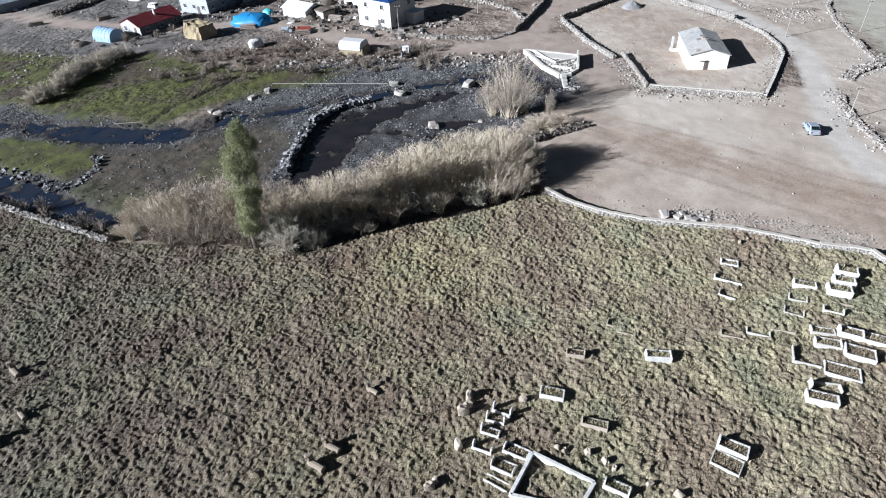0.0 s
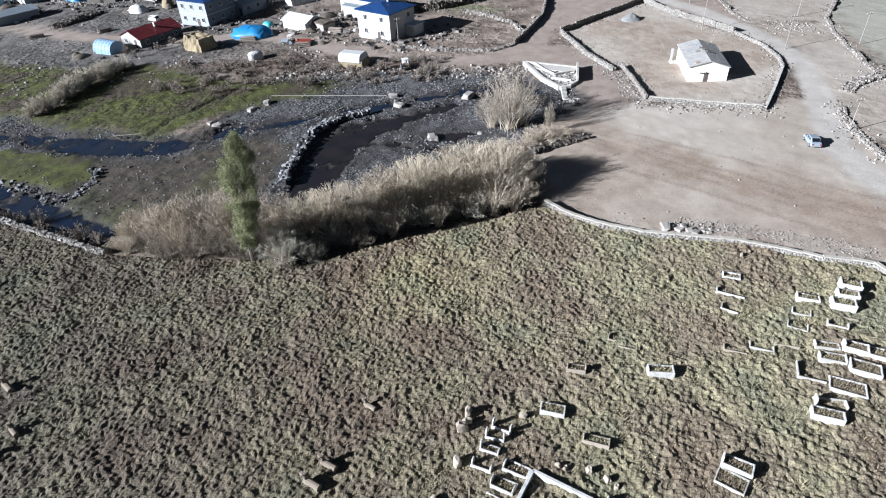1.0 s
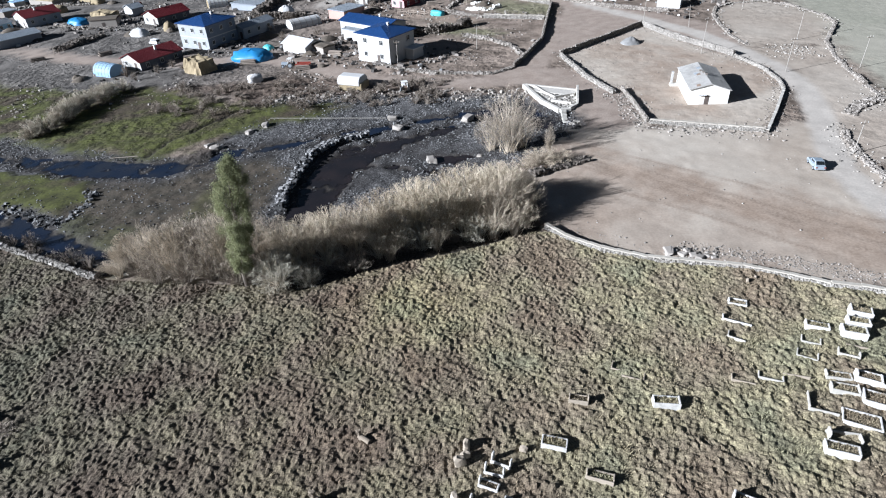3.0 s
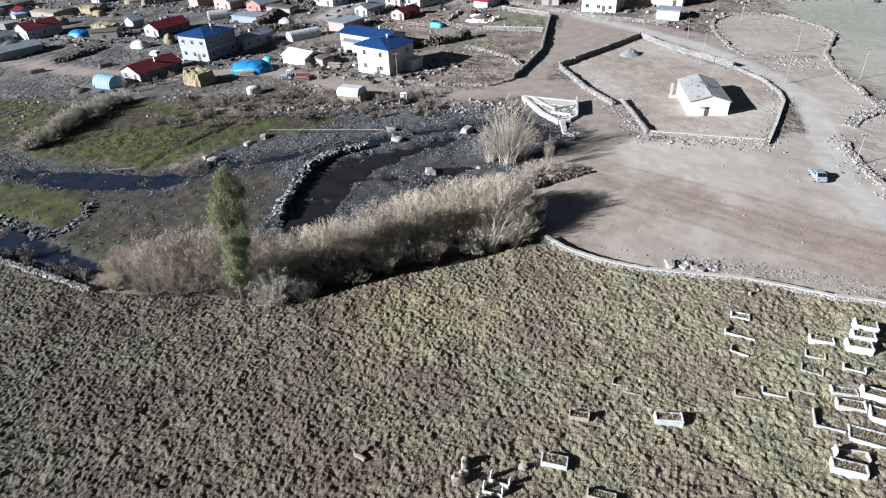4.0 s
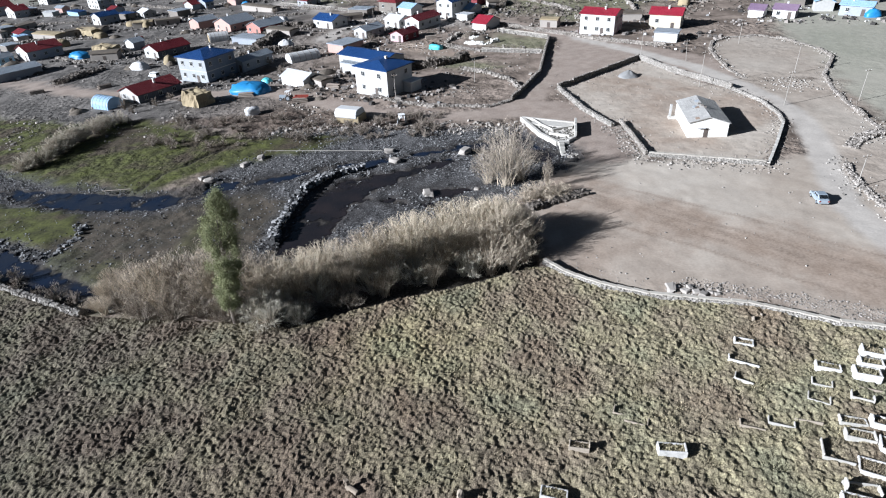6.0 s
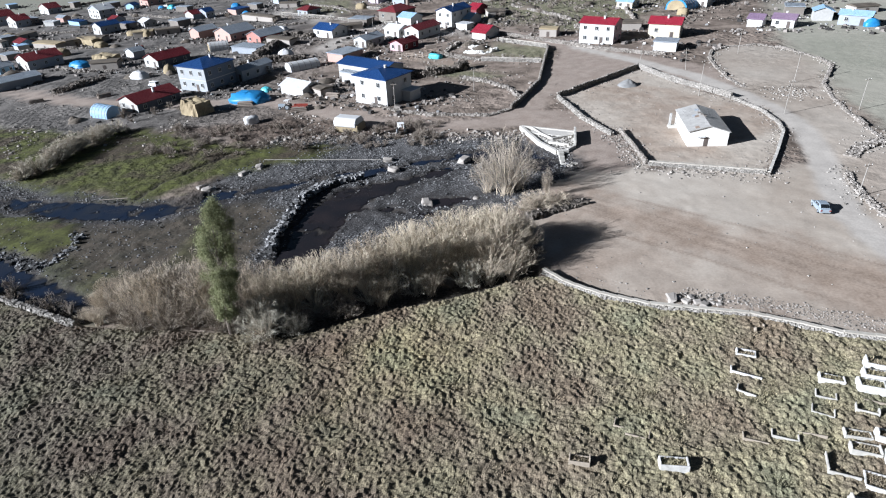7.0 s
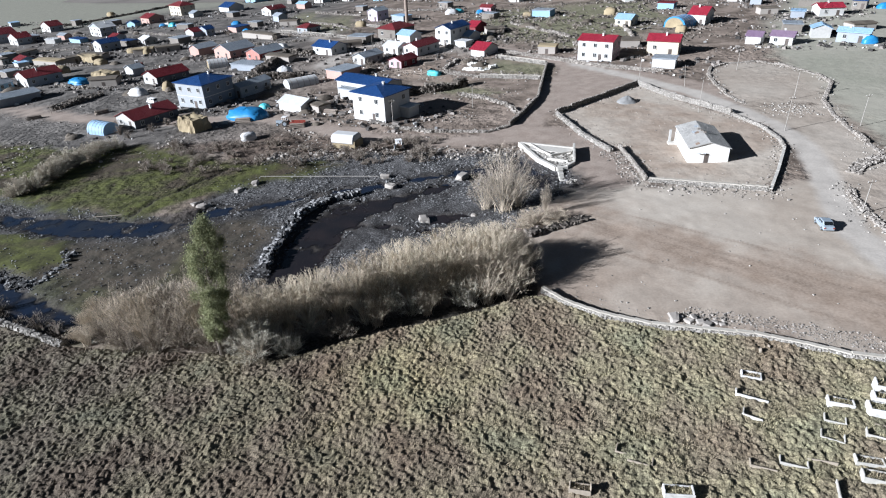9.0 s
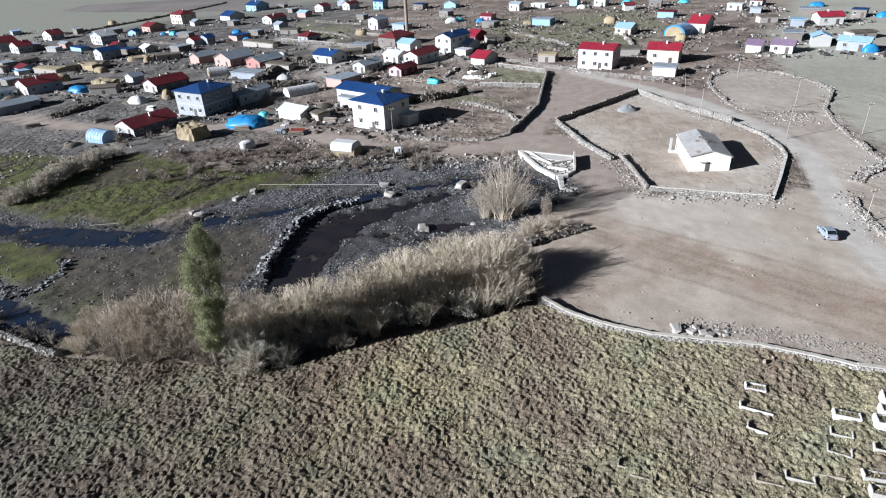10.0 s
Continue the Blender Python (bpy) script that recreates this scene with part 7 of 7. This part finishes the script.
    ob.matrix_basis = pose(x, y, float(height_at(x, y)[0]) + size * flat * 0.25, 0, 0, seed * 47)
    tagged(ob, label, "boulder", "river boulders")


for k, (x, y, s) in enumerate(((-36.6, 116.2, 1.5), (-34.0, 118.8, 1.8), (-7.0, 112.2, 2.0), (-8.2, 117.4, 1.8), (6.6, 113.8, 2.4), (-0.7, 97.0, 2.0), (7.6, 97.2, 0.9), (-41.8, 109.6, 1.6), (-43.2, 110.4, 1.3), (-40.6, 110.2, 1.1))):
    boulder(x, y, s, STONE, k + 1, "large grey boulder lying in the river bed")
for k, (x, y, s) in enumerate(((28.5, 64.0, 1.45), (30.0, 63.4, 1.0), (31.2, 63.0, 0.9), (31.8, 62.4, 1.1), (30.8, 64.0, 0.8), (32.8, 62.8, 0.7), (33.4, 62.3, 0.6), (29.4, 64.2, 0.7))):
    boulder(x, y, s, STONE, k + 21, "pale broken block in a rubble pile by the wall")
scatter("rubble_pile", 900, (27, 60, 42, 66), (0.15, 0.55), STONE, "pile of broken stones behind the wall", 39,
                     lambda x, y, z: np.clip(1.2 - np.hypot((x - 31.8) / 3.6, (y - 63.5) / 1.5), 0, 1))
stone_wall("garden_bank", [(14.9, 87.8), (17, 88.6), (19.3, 89.8), (22, 90.8), (24.5, 91.9)], 0.7, 1.5, 0.5, BANK, "short tumbled bank of earth and stones by the bare ground", 0.6, seed=41)


def log_or_pipe(name, a, b, radius, mat, label, category):
    bm = bmesh.new()
    za, zb = float(height_at(*a)[0]), float(height_at(*b)[0])
    top = max(za, zb) + radius + 0.5
    tube(bm, (a[0], a[1], top), (b[0], b[1], top), radius, radius, 8)
    ob = new(name, mesh_of(bm, name, mat))
    tagged(ob, label, category)


log_or_pipe("water_pipe", (-33, 119.6), (-9.5, 116.9), 0.06, POLE_WOOD, "long pale pipe laid across the stones", "pipe")
log_or_pipe("log", (-60.5, 107.2), (-55.5, 107.6), 0.08, WOOD, "pale fallen log on the mossy bank", "log")


# ---- tussock grass over the cemetery field ----
def tussocks(name, count, region, high, seed, label, keep, blades=8):
    r = np.random.default_rng(seed)
    x0, y0, x1, y1 = region
    x, y = r.uniform(x0, x1, count), r.uniform(y0, y1, count)
    ok = r.uniform(0, 1, count) < keep(x, y)
    x, y = x[ok], y[ok]
    n = len(x)
    h = height_at(x, y) + 0.1
    clump = np.clip(0.8 + 0.7 * lumps(x, y, 1.1, seed + 1) + 0.25 * lumps(x, y, 3.1, seed + 2), 0.3, 1.6)
    tall = high * r.uniform(0.45, 1.35, n) * clump
    lay = 2.2 * lumps(x, y, 3.7, seed + 3) + 0.6
    ang = lay[:, None] + r.normal(0, 1.1, (n, blades))
    out = r.uniform(0.35, 1.05, (n, blades))
    foot = r.uniform(0, 2 * math.pi, (n, blades))
    root = np.stack([x[:, None] + 0.13 * np.cos(foot), y[:, None] + 0.13 * np.sin(foot), np.repeat(h[:, None] - 0.03, blades, 1)], -1)
    tip = root + np.stack([out * np.cos(ang) * tall[:, None], out * np.sin(ang) * tall[:, None], tall[:, None] * np.sqrt(1.2 - out ** 2) * 0.8], -1)
    side = np.stack([-np.sin(ang), np.cos(ang), 0.4 * np.sin(foot)], -1) * r.uniform(0.025, 0.06, (n, blades, 1)) * (tall / high)[:, None, None]
    verts = np.stack([root - side, root + side, tip], 2).reshape(-1, 3)
    tri = np.arange(3 * n * blades).reshape(-1, 3)
    ob = new(name, raw_mesh(name, verts, tri, GRASS))
    return tagged(ob, label, "grass", kind="stuff")


def hummocks(x, y, cell, seed):
    """Domes round points strewn one to a cell: 0 in the gaps to about 1 on top."""
    i0, j0 = np.floor(x / cell), np.floor(y / cell)
    best = np.zeros(x.shape)
    for di in (-1, 0, 1):
        for dj in (-1, 0, 1):
            i, j = i0 + di, j0 + dj
            px, py = (i + hashed(i, j, seed)) * cell, (j + hashed(i, j, seed + 1)) * cell
            r = cell * (0.55 + 0.45 * hashed(i, j, seed + 2))
            d = np.clip(1 - ((x - px) ** 2 + (y - py) ** 2) / (r * r), 0, 1)
            best = np.maximum(best, np.sqrt(d) * (0.45 + 0.75 * hashed(i, j, seed + 3)))
    return best


mx, my = np.arange(-76, 56, 0.15), np.arange(21, 80, 0.15)
MX, MY = np.meshgrid(mx, my)
MX, MY = MX + 0.05 * lumps(MX, MY, 0.3, 91), MY + 0.05 * lumps(MX, MY, 0.3, 92)
cover = soft(inside(MX, MY, MEADOW) - 0.2 + 0.3 * lumps(MX, MY, 1.1, 93), 0.8)
mat_ground = relief(MX, MY)
cover = cover * (1 - mat_ground[1]["hedge_shade"])
row_u, row_v = (MX + 0.22 * MY) / 3.2, MY - 0.22 * MX + 0.5 * lumps(MX, MY, 4, 90)
warp_x, warp_y = MX + 0.5 * lumps(MX, MY, 1.2, 201) + 0.2 * lumps(MX, MY, 0.5, 203), MY + 0.5 * lumps(MX, MY, 1.3, 202) + 0.2 * lumps(MX, MY, 0.45, 204)
mat_h = 0.15 * hummocks(warp_x, warp_y, 0.95, 94) + 0.11 * hummocks(warp_x, warp_y, 0.42, 95) + 0.10 * (1 - np.abs(lumps(row_u, row_v, 0.5, 97))) + 0.06 * lumps(row_u, row_v, 0.33, 99) + 0.11 * lumps(MX, MY, 0.36, 100) + 0.10 * lumps(MX + 0.3 * MY, MY - 0.2 * MX, 0.24, 96) + 0.10 * lumps(MX, MY, 1.9, 98)
grass_h = mat_ground[0] + cover * (0.08 + 0.86 * mat_h) - 0.15 * (1 - cover)
quad = (np.arange(len(my) - 1)[:, None] * len(mx) + np.arange(len(mx) - 1)[None]).ravel()
keep_quad = (cover.ravel()[quad] > 0.02) & (np.abs(MX.ravel()[quad]) < 18 + 0.92 * MY.ravel()[quad])
quad = quad[keep_quad]
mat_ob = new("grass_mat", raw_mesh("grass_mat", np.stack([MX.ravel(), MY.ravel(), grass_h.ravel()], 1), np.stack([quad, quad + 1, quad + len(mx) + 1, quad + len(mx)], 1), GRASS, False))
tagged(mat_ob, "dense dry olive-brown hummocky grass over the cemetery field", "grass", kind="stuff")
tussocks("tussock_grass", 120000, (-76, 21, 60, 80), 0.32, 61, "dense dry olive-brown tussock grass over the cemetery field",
         lambda x, y: (inside(x, y, MEADOW) > 0.2) * (to_line(x, y, HEDGE_SHADE) > 2.0) * (1.0 + 0.4 * lumps(x, y, 0.8, 64)) * (np.abs(x) < 18 + 0.92 * y), 6)
tussocks("field_grass", 2500, (-70, 105, -40, 156), 0.18, 62, "short tufts on the mossy river meadow", lambda x, y: 0.35 * (inside(x, y, MOSS) > 0), 5)


# ---- farm clutter between the houses ----
def dung_heap(x, y, w, h, seed):
    mound("dung_mound", x, y, seed * 31, w, w * 0.8, h, SOIL, "dark heap of dung and earth in a farmyard", "heap", 100 + seed, 1.5, "farmyard heaps")


def log_pile(x, y, turn, seed):
    ob = thing("log_pile", x, y, turn, "stack of grey weathered logs beside a farm", "log pile", "log piles")
    r = random.Random(seed)
    for row in range(3):
        for k in range(5 - row):
            bm = bmesh.new()
            off = (k - (4 - row) / 2) * 0.42
            tube(bm, (-1.6 - r.uniform(0, 0.4), off, 0.18 + 0.34 * row), (1.6 + r.uniform(0, 0.4), off, 0.18 + 0.34 * row), 0.2, 0.18, 7)
            part("log", bm, WOOD, ob)


def cattle_pen(x, y, turn, long, deep, high, mat, label):
    """Low roofless or turf-roofed stone byre."""
    ob = thing("stone_byre", x, y, turn, label, "byre", "stone byres")
    for name, b in (("front_wall", (-long / 2, -deep / 2, long / 2, -deep / 2 + 0.6)), ("back_wall", (-long / 2, deep / 2 - 0.6, long / 2, deep / 2)),
                    ("end_wall", (-long / 2, -deep / 2 + 0.6, -long / 2 + 0.6, deep / 2 - 0.6)), ("end_wall", (long / 2 - 0.6, -deep / 2 + 0.6, long / 2, deep / 2 - 0.6))):
        bm = bmesh.new()
        box(bm, b[0], b[1], -0.8, b[2], b[3], high)
        part(name, bm, STONE, ob, bevel=0.06)
    bm = bmesh.new()
    prism(bm, [(-deep / 2 - 0.2, high), (deep / 2 + 0.2, high), (deep / 2, high + 0.3), (0, high + 0.6), (-deep / 2, high + 0.3)], -long / 2 - 0.2, long / 2 + 0.2, "x")
    part("turf_roof", bm, mat, ob, "sagging turf and hay roof")
    bm = bmesh.new()
    box(bm, -0.5, -deep / 2 - 0.04, 0, 0.5, -deep / 2 + 0.05, min(1.7, high - 0.1))
    part("door", bm, DOOR_PAINT, ob)


def fence(x, y, turn, long):
    ob = thing("wooden_fence", x, y, turn, "grey wooden rail fence round a farmyard", "fence", "farm fences")
    for k in range(int(long / 2) + 1):
        bm = bmesh.new()
        box(bm, 2 * k - long / 2 - 0.06, -0.06, -0.4, 2 * k - long / 2 + 0.06, 0.06, 1.3)
        part("post", bm, WOOD, ob)
    for z in (0.5, 1.05):
        bm = bmesh.new()
        box(bm, -long / 2, -0.1, z, long / 2, -0.06, z + 0.12)
        part("rail", bm, WOOD, ob)


cattle_pen(-155.0, 285.4, 44, 7.5, 5.0, 2.4, SOIL, "low dark stone byre with a turf roof")
cattle_pen(-148.4, 290.2, -10, 11.4, 5.0, 2.2, SOIL, "low dark stone byre with a turf roof")
cattle_pen(-163.6, 282.1, -25, 14.4, 6.0, 2.4, HAY, "low stone byre with hay stored on its roof")
cattle_pen(-127.2, 293.2, 12, 8.4, 5.0, 2.4, HAY, "low stone byre with hay stored on its roof")
cattle_pen(-117.5, 295.8, 24, 10.2, 5.0, 2.2, SOIL, "low dark stone byre with a turf roof")
cattle_pen(-114.7, 228.6, 7, 9.1, 5.0, 2.6, SOIL, "low dark stone byre with a turf roof")
cattle_pen(-55.5, 247.5, -31, 11.8, 5.0, 2.2, SOIL, "low dark stone byre with a turf roof")
cattle_pen(-194.4, 296.7, 72, 3.5, 5.0, 2.4, SOIL, "low dark stone byre with a turf roof")
cattle_pen(-147.9, 390.6, 26, 9.6, 6.0, 2.4, SOIL, "low dark stone byre with a turf roof")
cattle_pen(-78.9, 312.4, -37, 22.0, 5.0, 2.2, SOIL, "low dark stone byre with a turf roof")
cattle_pen(-72.7, 351.0, -6, 9.4, 6.0, 2.2, SOIL, "low dark stone byre with a turf roof")
cattle_pen(-31.5, 267.4, 14, 9.4, 5.0, 2.0, SOIL, "low dark stone byre with a turf roof")
cattle_pen(-30.2, 171.5, -45, 7.9, 4.0, 1.8, SOIL, "low dark byre heaped with scrap")
cattle_pen(42.0, 222.6, -23, 5.9, 5.0, 2.4, HAY, "small ruined stone byre with a gaping front")
cattle_pen(28.3, 271.8, 6, 7.2, 6.0, 2.0, SOIL, "low dark stone byre with a turf roof")
cattle_pen(69.4, 223.2, 170, 7.5, 6.0, 2.2, SOIL, "low dark stone byre with a turf roof")
cattle_pen(137.8, 265.1, -6, 6.9, 5.0, 2.2, SOIL, "low dark stone byre with a turf roof")
cattle_pen(145.7, 218.1, 4, 8.0, 5.0, 2.2, SOIL, "low dark stone byre with a turf roof")
cattle_pen(-195.7, 316.8, 74, 10.6, 6.0, 2.2, SOIL, "low dark stone byre with a turf roof")
dung_heap(-97.5, 211.2, 7.0, 1.6, 19)
dung_heap(-92.6, 162.9, 5.0, 1.0, 20)
dung_heap(-94.8, 164.9, 3.0, 1.0, 21)
dung_heap(-27.8, 156.9, 3.0, 0.8, 22)
dung_heap(-32.7, 168.6, 4.0, 1.2, 23)
dung_heap(-29.4, 182.4, 5.0, 1.4, 24)
dung_heap(-48.9, 191.9, 6.0, 1.5, 25)
dung_heap(-55.6, 208.7, 5.0, 1.4, 26)
dung_heap(-85.4, 211.0, 4.0, 1.4, 27)
dung_heap(-131.2, 272.2, 5.0, 1.3, 28)
dung_heap(-133.1, 215.0, 6.0, 1.2, 29)
dung_heap(-151.8, 233.0, 6.0, 1.4, 30)
dung_heap(-109.3, 306.5, 5.0, 1.4, 31)
dung_heap(-51.5, 228.8, 5.0, 1.6, 32)
dung_heap(-50.9, 246.7, 6.0, 1.6, 33)
dung_heap(-86.9, 289.1, 4.0, 1.0, 34)
dung_heap(-18.2, 216.2, 5.0, 1.4, 35)
dung_heap(14.3, 217.3, 6.0, 1.4, 36)
dung_heap(17.7, 211.3, 6.0, 1.2, 37)
dung_heap(25.7, 257.0, 6.0, 1.6, 38)
dung_heap(35.6, 273.2, 7.0, 1.6, 39)
dung_heap(43.9, 281.3, 9.0, 1.8, 40)
dung_heap(48.3, 246.1, 6.0, 1.4, 41)
dung_heap(68.8, 278.9, 6.0, 1.5, 42)
dung_heap(71.6, 261.7, 4.0, 1.2, 43)
dung_heap(-161.3, 366.0, 6.0, 1.4, 44)
dung_heap(-206.5, 389.0, 6.0, 1.4, 45)
dung_heap(-183.8, 398.8, 5.0, 1.2, 46)
dung_heap(-100.1, 269.1, 5.0, 1.4, 47)
dung_heap(-44.6, 333.5, 5.0, 1.4, 48)
dung_heap(-47.3, 277.9, 5.0, 1.0, 49)
log_pile(-66.9, 174.5, 20, 50)
log_pile(-32.6, 155.8, 10, 51)
log_pile(-96.6, 187.1, 40, 52)
log_pile(-25.6, 166.5, -20, 53)
log_pile(-21.7, 213.1, 0, 54)
log_pile(0.9, 217.9, 10, 55)
log_pile(-10.9, 224.5, 0, 56)
log_pile(-76.8, 175.7, 30, 57)
log_pile(-116.9, 186.9, 30, 58)
log_pile(-48.6, 165.1, 5, 59)
fence(-113.5, 196.6, 79, 10)
fence(-111.1, 208.3, 77, 14)
fence(-115.4, 204.7, 80, 15)
fence(15.2, 216.0, 40, 8)
fence(-20.7, 232.5, -58, 13)
fence(-4.7, 205.6, -30, 13)
mound("tarpaulin_cover", -92.2, 336.3, -17, 4.7, 3.3, 1.9, BLUE_TARP, "bright blue tarpaulin over a farm heap", "tarpaulin", 66)
mound("tarpaulin_cover", -143.8, 383.9, -12, 5.8, 4.1, 1.6, BLUE_TARP, "bright blue tarpaulin over a farm heap", "tarpaulin", 67)
mound("tarpaulin_cover", -156.5, 390.8, 0, 4.0, 2.8, 1.8, BLUE_TARP, "bright blue tarpaulin over a farm heap", "tarpaulin", 68)
mound("tarpaulin_cover", -185.3, 353.5, 9, 4.7, 3.3, 2.0, BLUE_TARP, "bright blue tarpaulin over a farm heap", "tarpaulin", 69)
mound("tarpaulin_cover", 174.4, 294.1, -21, 6.5, 4.6, 2.2, BLUE_TARP, "bright blue tarpaulin over a farm heap", "tarpaulin", 70)
mound("tarpaulin_cover", 135.7, 196.7, -11, 4.5, 3.1, 2.5, BLUE_TARP, "bright blue tarpaulin over a farm heap", "tarpaulin", 71)
mound("tarpaulin_cover", 178.4, 254.7, -5, 5.6, 3.9, 2.2, BLUE_TARP, "bright blue tarpaulin over a farm heap", "tarpaulin", 72)
mound("tarpaulin_cover", 27.2, 332.3, -4, 4.2, 2.9, 2.2, BLUE_TARP, "bright blue tarpaulin over a farm heap", "tarpaulin", 73)
mound("tarpaulin_cover", -125.9, 509.8, -48, 4.9, 3.4, 2.5, BLUE_TARP, "bright blue tarpaulin over a farm heap", "tarpaulin", 74)
mound("tarpaulin_cover", -106.1, 367.5, -6, 5.4, 3.8, 2.5, BLUE_TARP, "bright blue tarpaulin over a farm heap", "tarpaulin", 75)
mound("tarpaulin_cover", -158.2, 258.5, 5, 6.1, 4.3, 1.9, WHITE_TARP, "white sheet over a farm heap", "tarpaulin", 76)
mound("tarpaulin_cover", -94.8, 208.8, -23, 6.4, 4.5, 2.5, WHITE_TARP, "white sheet over a farm heap", "tarpaulin", 77)
mound("tarpaulin_cover", -154.4, 394.1, -44, 6.6, 4.6, 1.6, WHITE_TARP, "white sheet over a farm heap", "tarpaulin", 78)
mound("tarpaulin_cover", -210.4, 365.5, 7, 4.7, 3.3, 2.0, WHITE_TARP, "white sheet over a farm heap", "tarpaulin", 79)
mound("tarpaulin_cover", -61.8, 277.8, -31, 5.9, 4.1, 2.1, WHITE_TARP, "white sheet over a farm heap", "tarpaulin", 80)
mound("tarpaulin_cover", 83.5, 354.6, -28, 5.2, 3.6, 2.1, WHITE_TARP, "white sheet over a farm heap", "tarpaulin", 81)
mound("tarpaulin_cover", -30.2, 171.8, 4, 5.8, 4.0, 2.3, WHITE_TARP, "white sheet over a farm heap", "tarpaulin", 82)
mound("tarpaulin_cover", 13.2, 341.0, 1, 6.8, 4.8, 2.6, WHITE_TARP, "white sheet over a farm heap", "tarpaulin", 83)
mound("tarpaulin_cover", -148.8, 386.6, -40, 6.0, 4.2, 2.4, TEAL_TARP, "teal tarpaulin over a farm heap", "tarpaulin", 84)
mound("tarpaulin_cover", 16.3, 343.6, 4, 6.9, 4.8, 2.1, TEAL_TARP, "teal tarpaulin over a farm heap", "tarpaulin", 85)
mound("tarpaulin_cover", 108.0, 355.6, -37, 6.1, 4.3, 2.4, TEAL_TARP, "teal tarpaulin over a farm heap", "tarpaulin", 86)
mound("tarpaulin_cover", 133.8, 343.7, -32, 5.7, 4.0, 1.6, TEAL_TARP, "teal tarpaulin over a farm heap", "tarpaulin", 87)
mound("haystack", -207.9, 324.8, 9, 5.7, 4.6, 2.3, HAY, "weathered stack of hay in a farmyard", "haystack", 88, 3.0)
mound("haystack", -138.6, 275.2, -25, 5.6, 4.5, 2.4, HAY, "weathered stack of hay in a farmyard", "haystack", 89, 3.0)
mound("haystack", -135.8, 299.6, -13, 4.1, 3.3, 2.3, HAY, "weathered stack of hay in a farmyard", "haystack", 91, 3.0)
mound("haystack", -125.8, 292.5, -30, 5.4, 4.3, 3.3, HAY, "weathered stack of hay in a farmyard", "haystack", 92, 3.0)
mound("haystack", -225.5, 474.4, -19, 6.0, 4.8, 3.4, HAY, "weathered stack of hay in a farmyard", "haystack", 93, 3.0)
mound("haystack", -93.3, 234.9, -45, 4.6, 3.7, 2.9, HAY, "weathered stack of hay in a farmyard", "haystack", 94, 3.0)
mound("haystack", 94.1, 240.0, -38, 4.1, 3.3, 2.7, HAY, "weathered stack of hay in a farmyard", "haystack", 95, 3.0)
mound("haystack", 48.0, 309.2, -40, 5.2, 4.2, 2.3, HAY, "weathered stack of hay in a farmyard", "haystack", 96, 3.0)
mound("haystack", 82.5, 294.0, -31, 5.7, 4.6, 3.4, HAY, "weathered stack of hay in a farmyard", "haystack", 97, 3.0)
mound("haystack", -32.1, 322.8, -27, 5.8, 4.6, 2.8, HAY, "weathered stack of hay in a farmyard", "haystack", 98, 3.0)


def yard_clutter(name, count, sizes, mat, label, seed):
    """Odds and ends lying about the farmyards, thick near the houses."""
    homes = [(o.location.x, o.location.y) for o in scene.objects if o.parent is None and o.name.split(".")[0] in ("house", "shed", "stone_byre")]
    r = np.random.default_rng(seed)
    pick = r.integers(0, len(homes), count)
    d, a = r.uniform(4, 17, count), r.uniform(0, 2 * math.pi, count)
    x, y = np.array(homes)[pick, 0] + d * np.cos(a), np.array(homes)[pick, 1] + d * np.sin(a)
    z = zones(x, y)
    ok = (z["road"] < 0.3) & (z["plaza"] < 0.3) & (lumps(x, y, 6, seed) > -0.1)
    x, y = x[ok], y[ok]
    s = sizes[0] * (sizes[1] / sizes[0]) ** (r.uniform(0, 1, len(x)) ** 1.6)
    ob = new(name, stones_mesh(name, np.stack([x, y, height_at(x, y) + 0.2 * s], 1), s, mat, seed, 0.6))
    tagged(ob, label, "clutter", kind="stuff")


JUNK = material("weathered_junk", (0.03, 0.028, 0.027), (0.20, 0.18, 0.165), 3.0, island=0.8)
PALE_JUNK = material("pale_junk", (0.22, 0.22, 0.22), (0.62, 0.61, 0.6), 3.0, island=0.8)
yard_clutter("farmyard_junk", 15000, (0.3, 1.7), JUNK, "dark piles of wood, stone and scrap about the farmyards", 71)
yard_clutter("farmyard_scraps", 2200, (0.3, 1.1), PALE_JUNK, "pale sacks, sheets and scraps about the farmyards", 72)
BARE_BUSH = shrub_kind(120, BROWN_TWIG, 40, 10, 4, 0.006, "small bare bush among the houses", "bush", "bush", "village bushes")
for x, y, high in ((-26, 224, 3.5), (-20, 222, 3), (-34, 300, 5), (-30, 297, 4), (-52, 206, 3), (-56, 212, 3.5), (-50, 200, 2.5), (-47, 214, 3), (30, 268, 3), (36, 262, 3), (42, 256, 2.5), (46, 268, 3),
                   (-70, 300, 3), (-64, 306, 2.6), (-48, 322, 3.5), (-20, 300, 4), (-16, 304, 3.5), (22, 300, 3), (34, 296, 3), (40, 288, 2.6), (58, 290, 3), (66, 296, 3), (72, 284, 2.4), (46, 302, 3), (30, 310, 2.6), (62, 312, 3), (20, 268, 2.4),
                   (-100, 330, 3), (-120, 350, 3), (-150, 340, 3), (-165, 320, 3), (-90, 262, 2.6), (-104, 252, 2.6), (-38, 186, 2.2), (-44, 188, 2.4), (-34, 190, 2), (28, 284, 3), (52, 276, 3), (60, 262, 2.6), (-70, 168, 2.2), (-74, 172, 2.4), (-66, 165, 2)):
    plant(BARE_BUSH, x, y, high, high * 1.2, x, used)
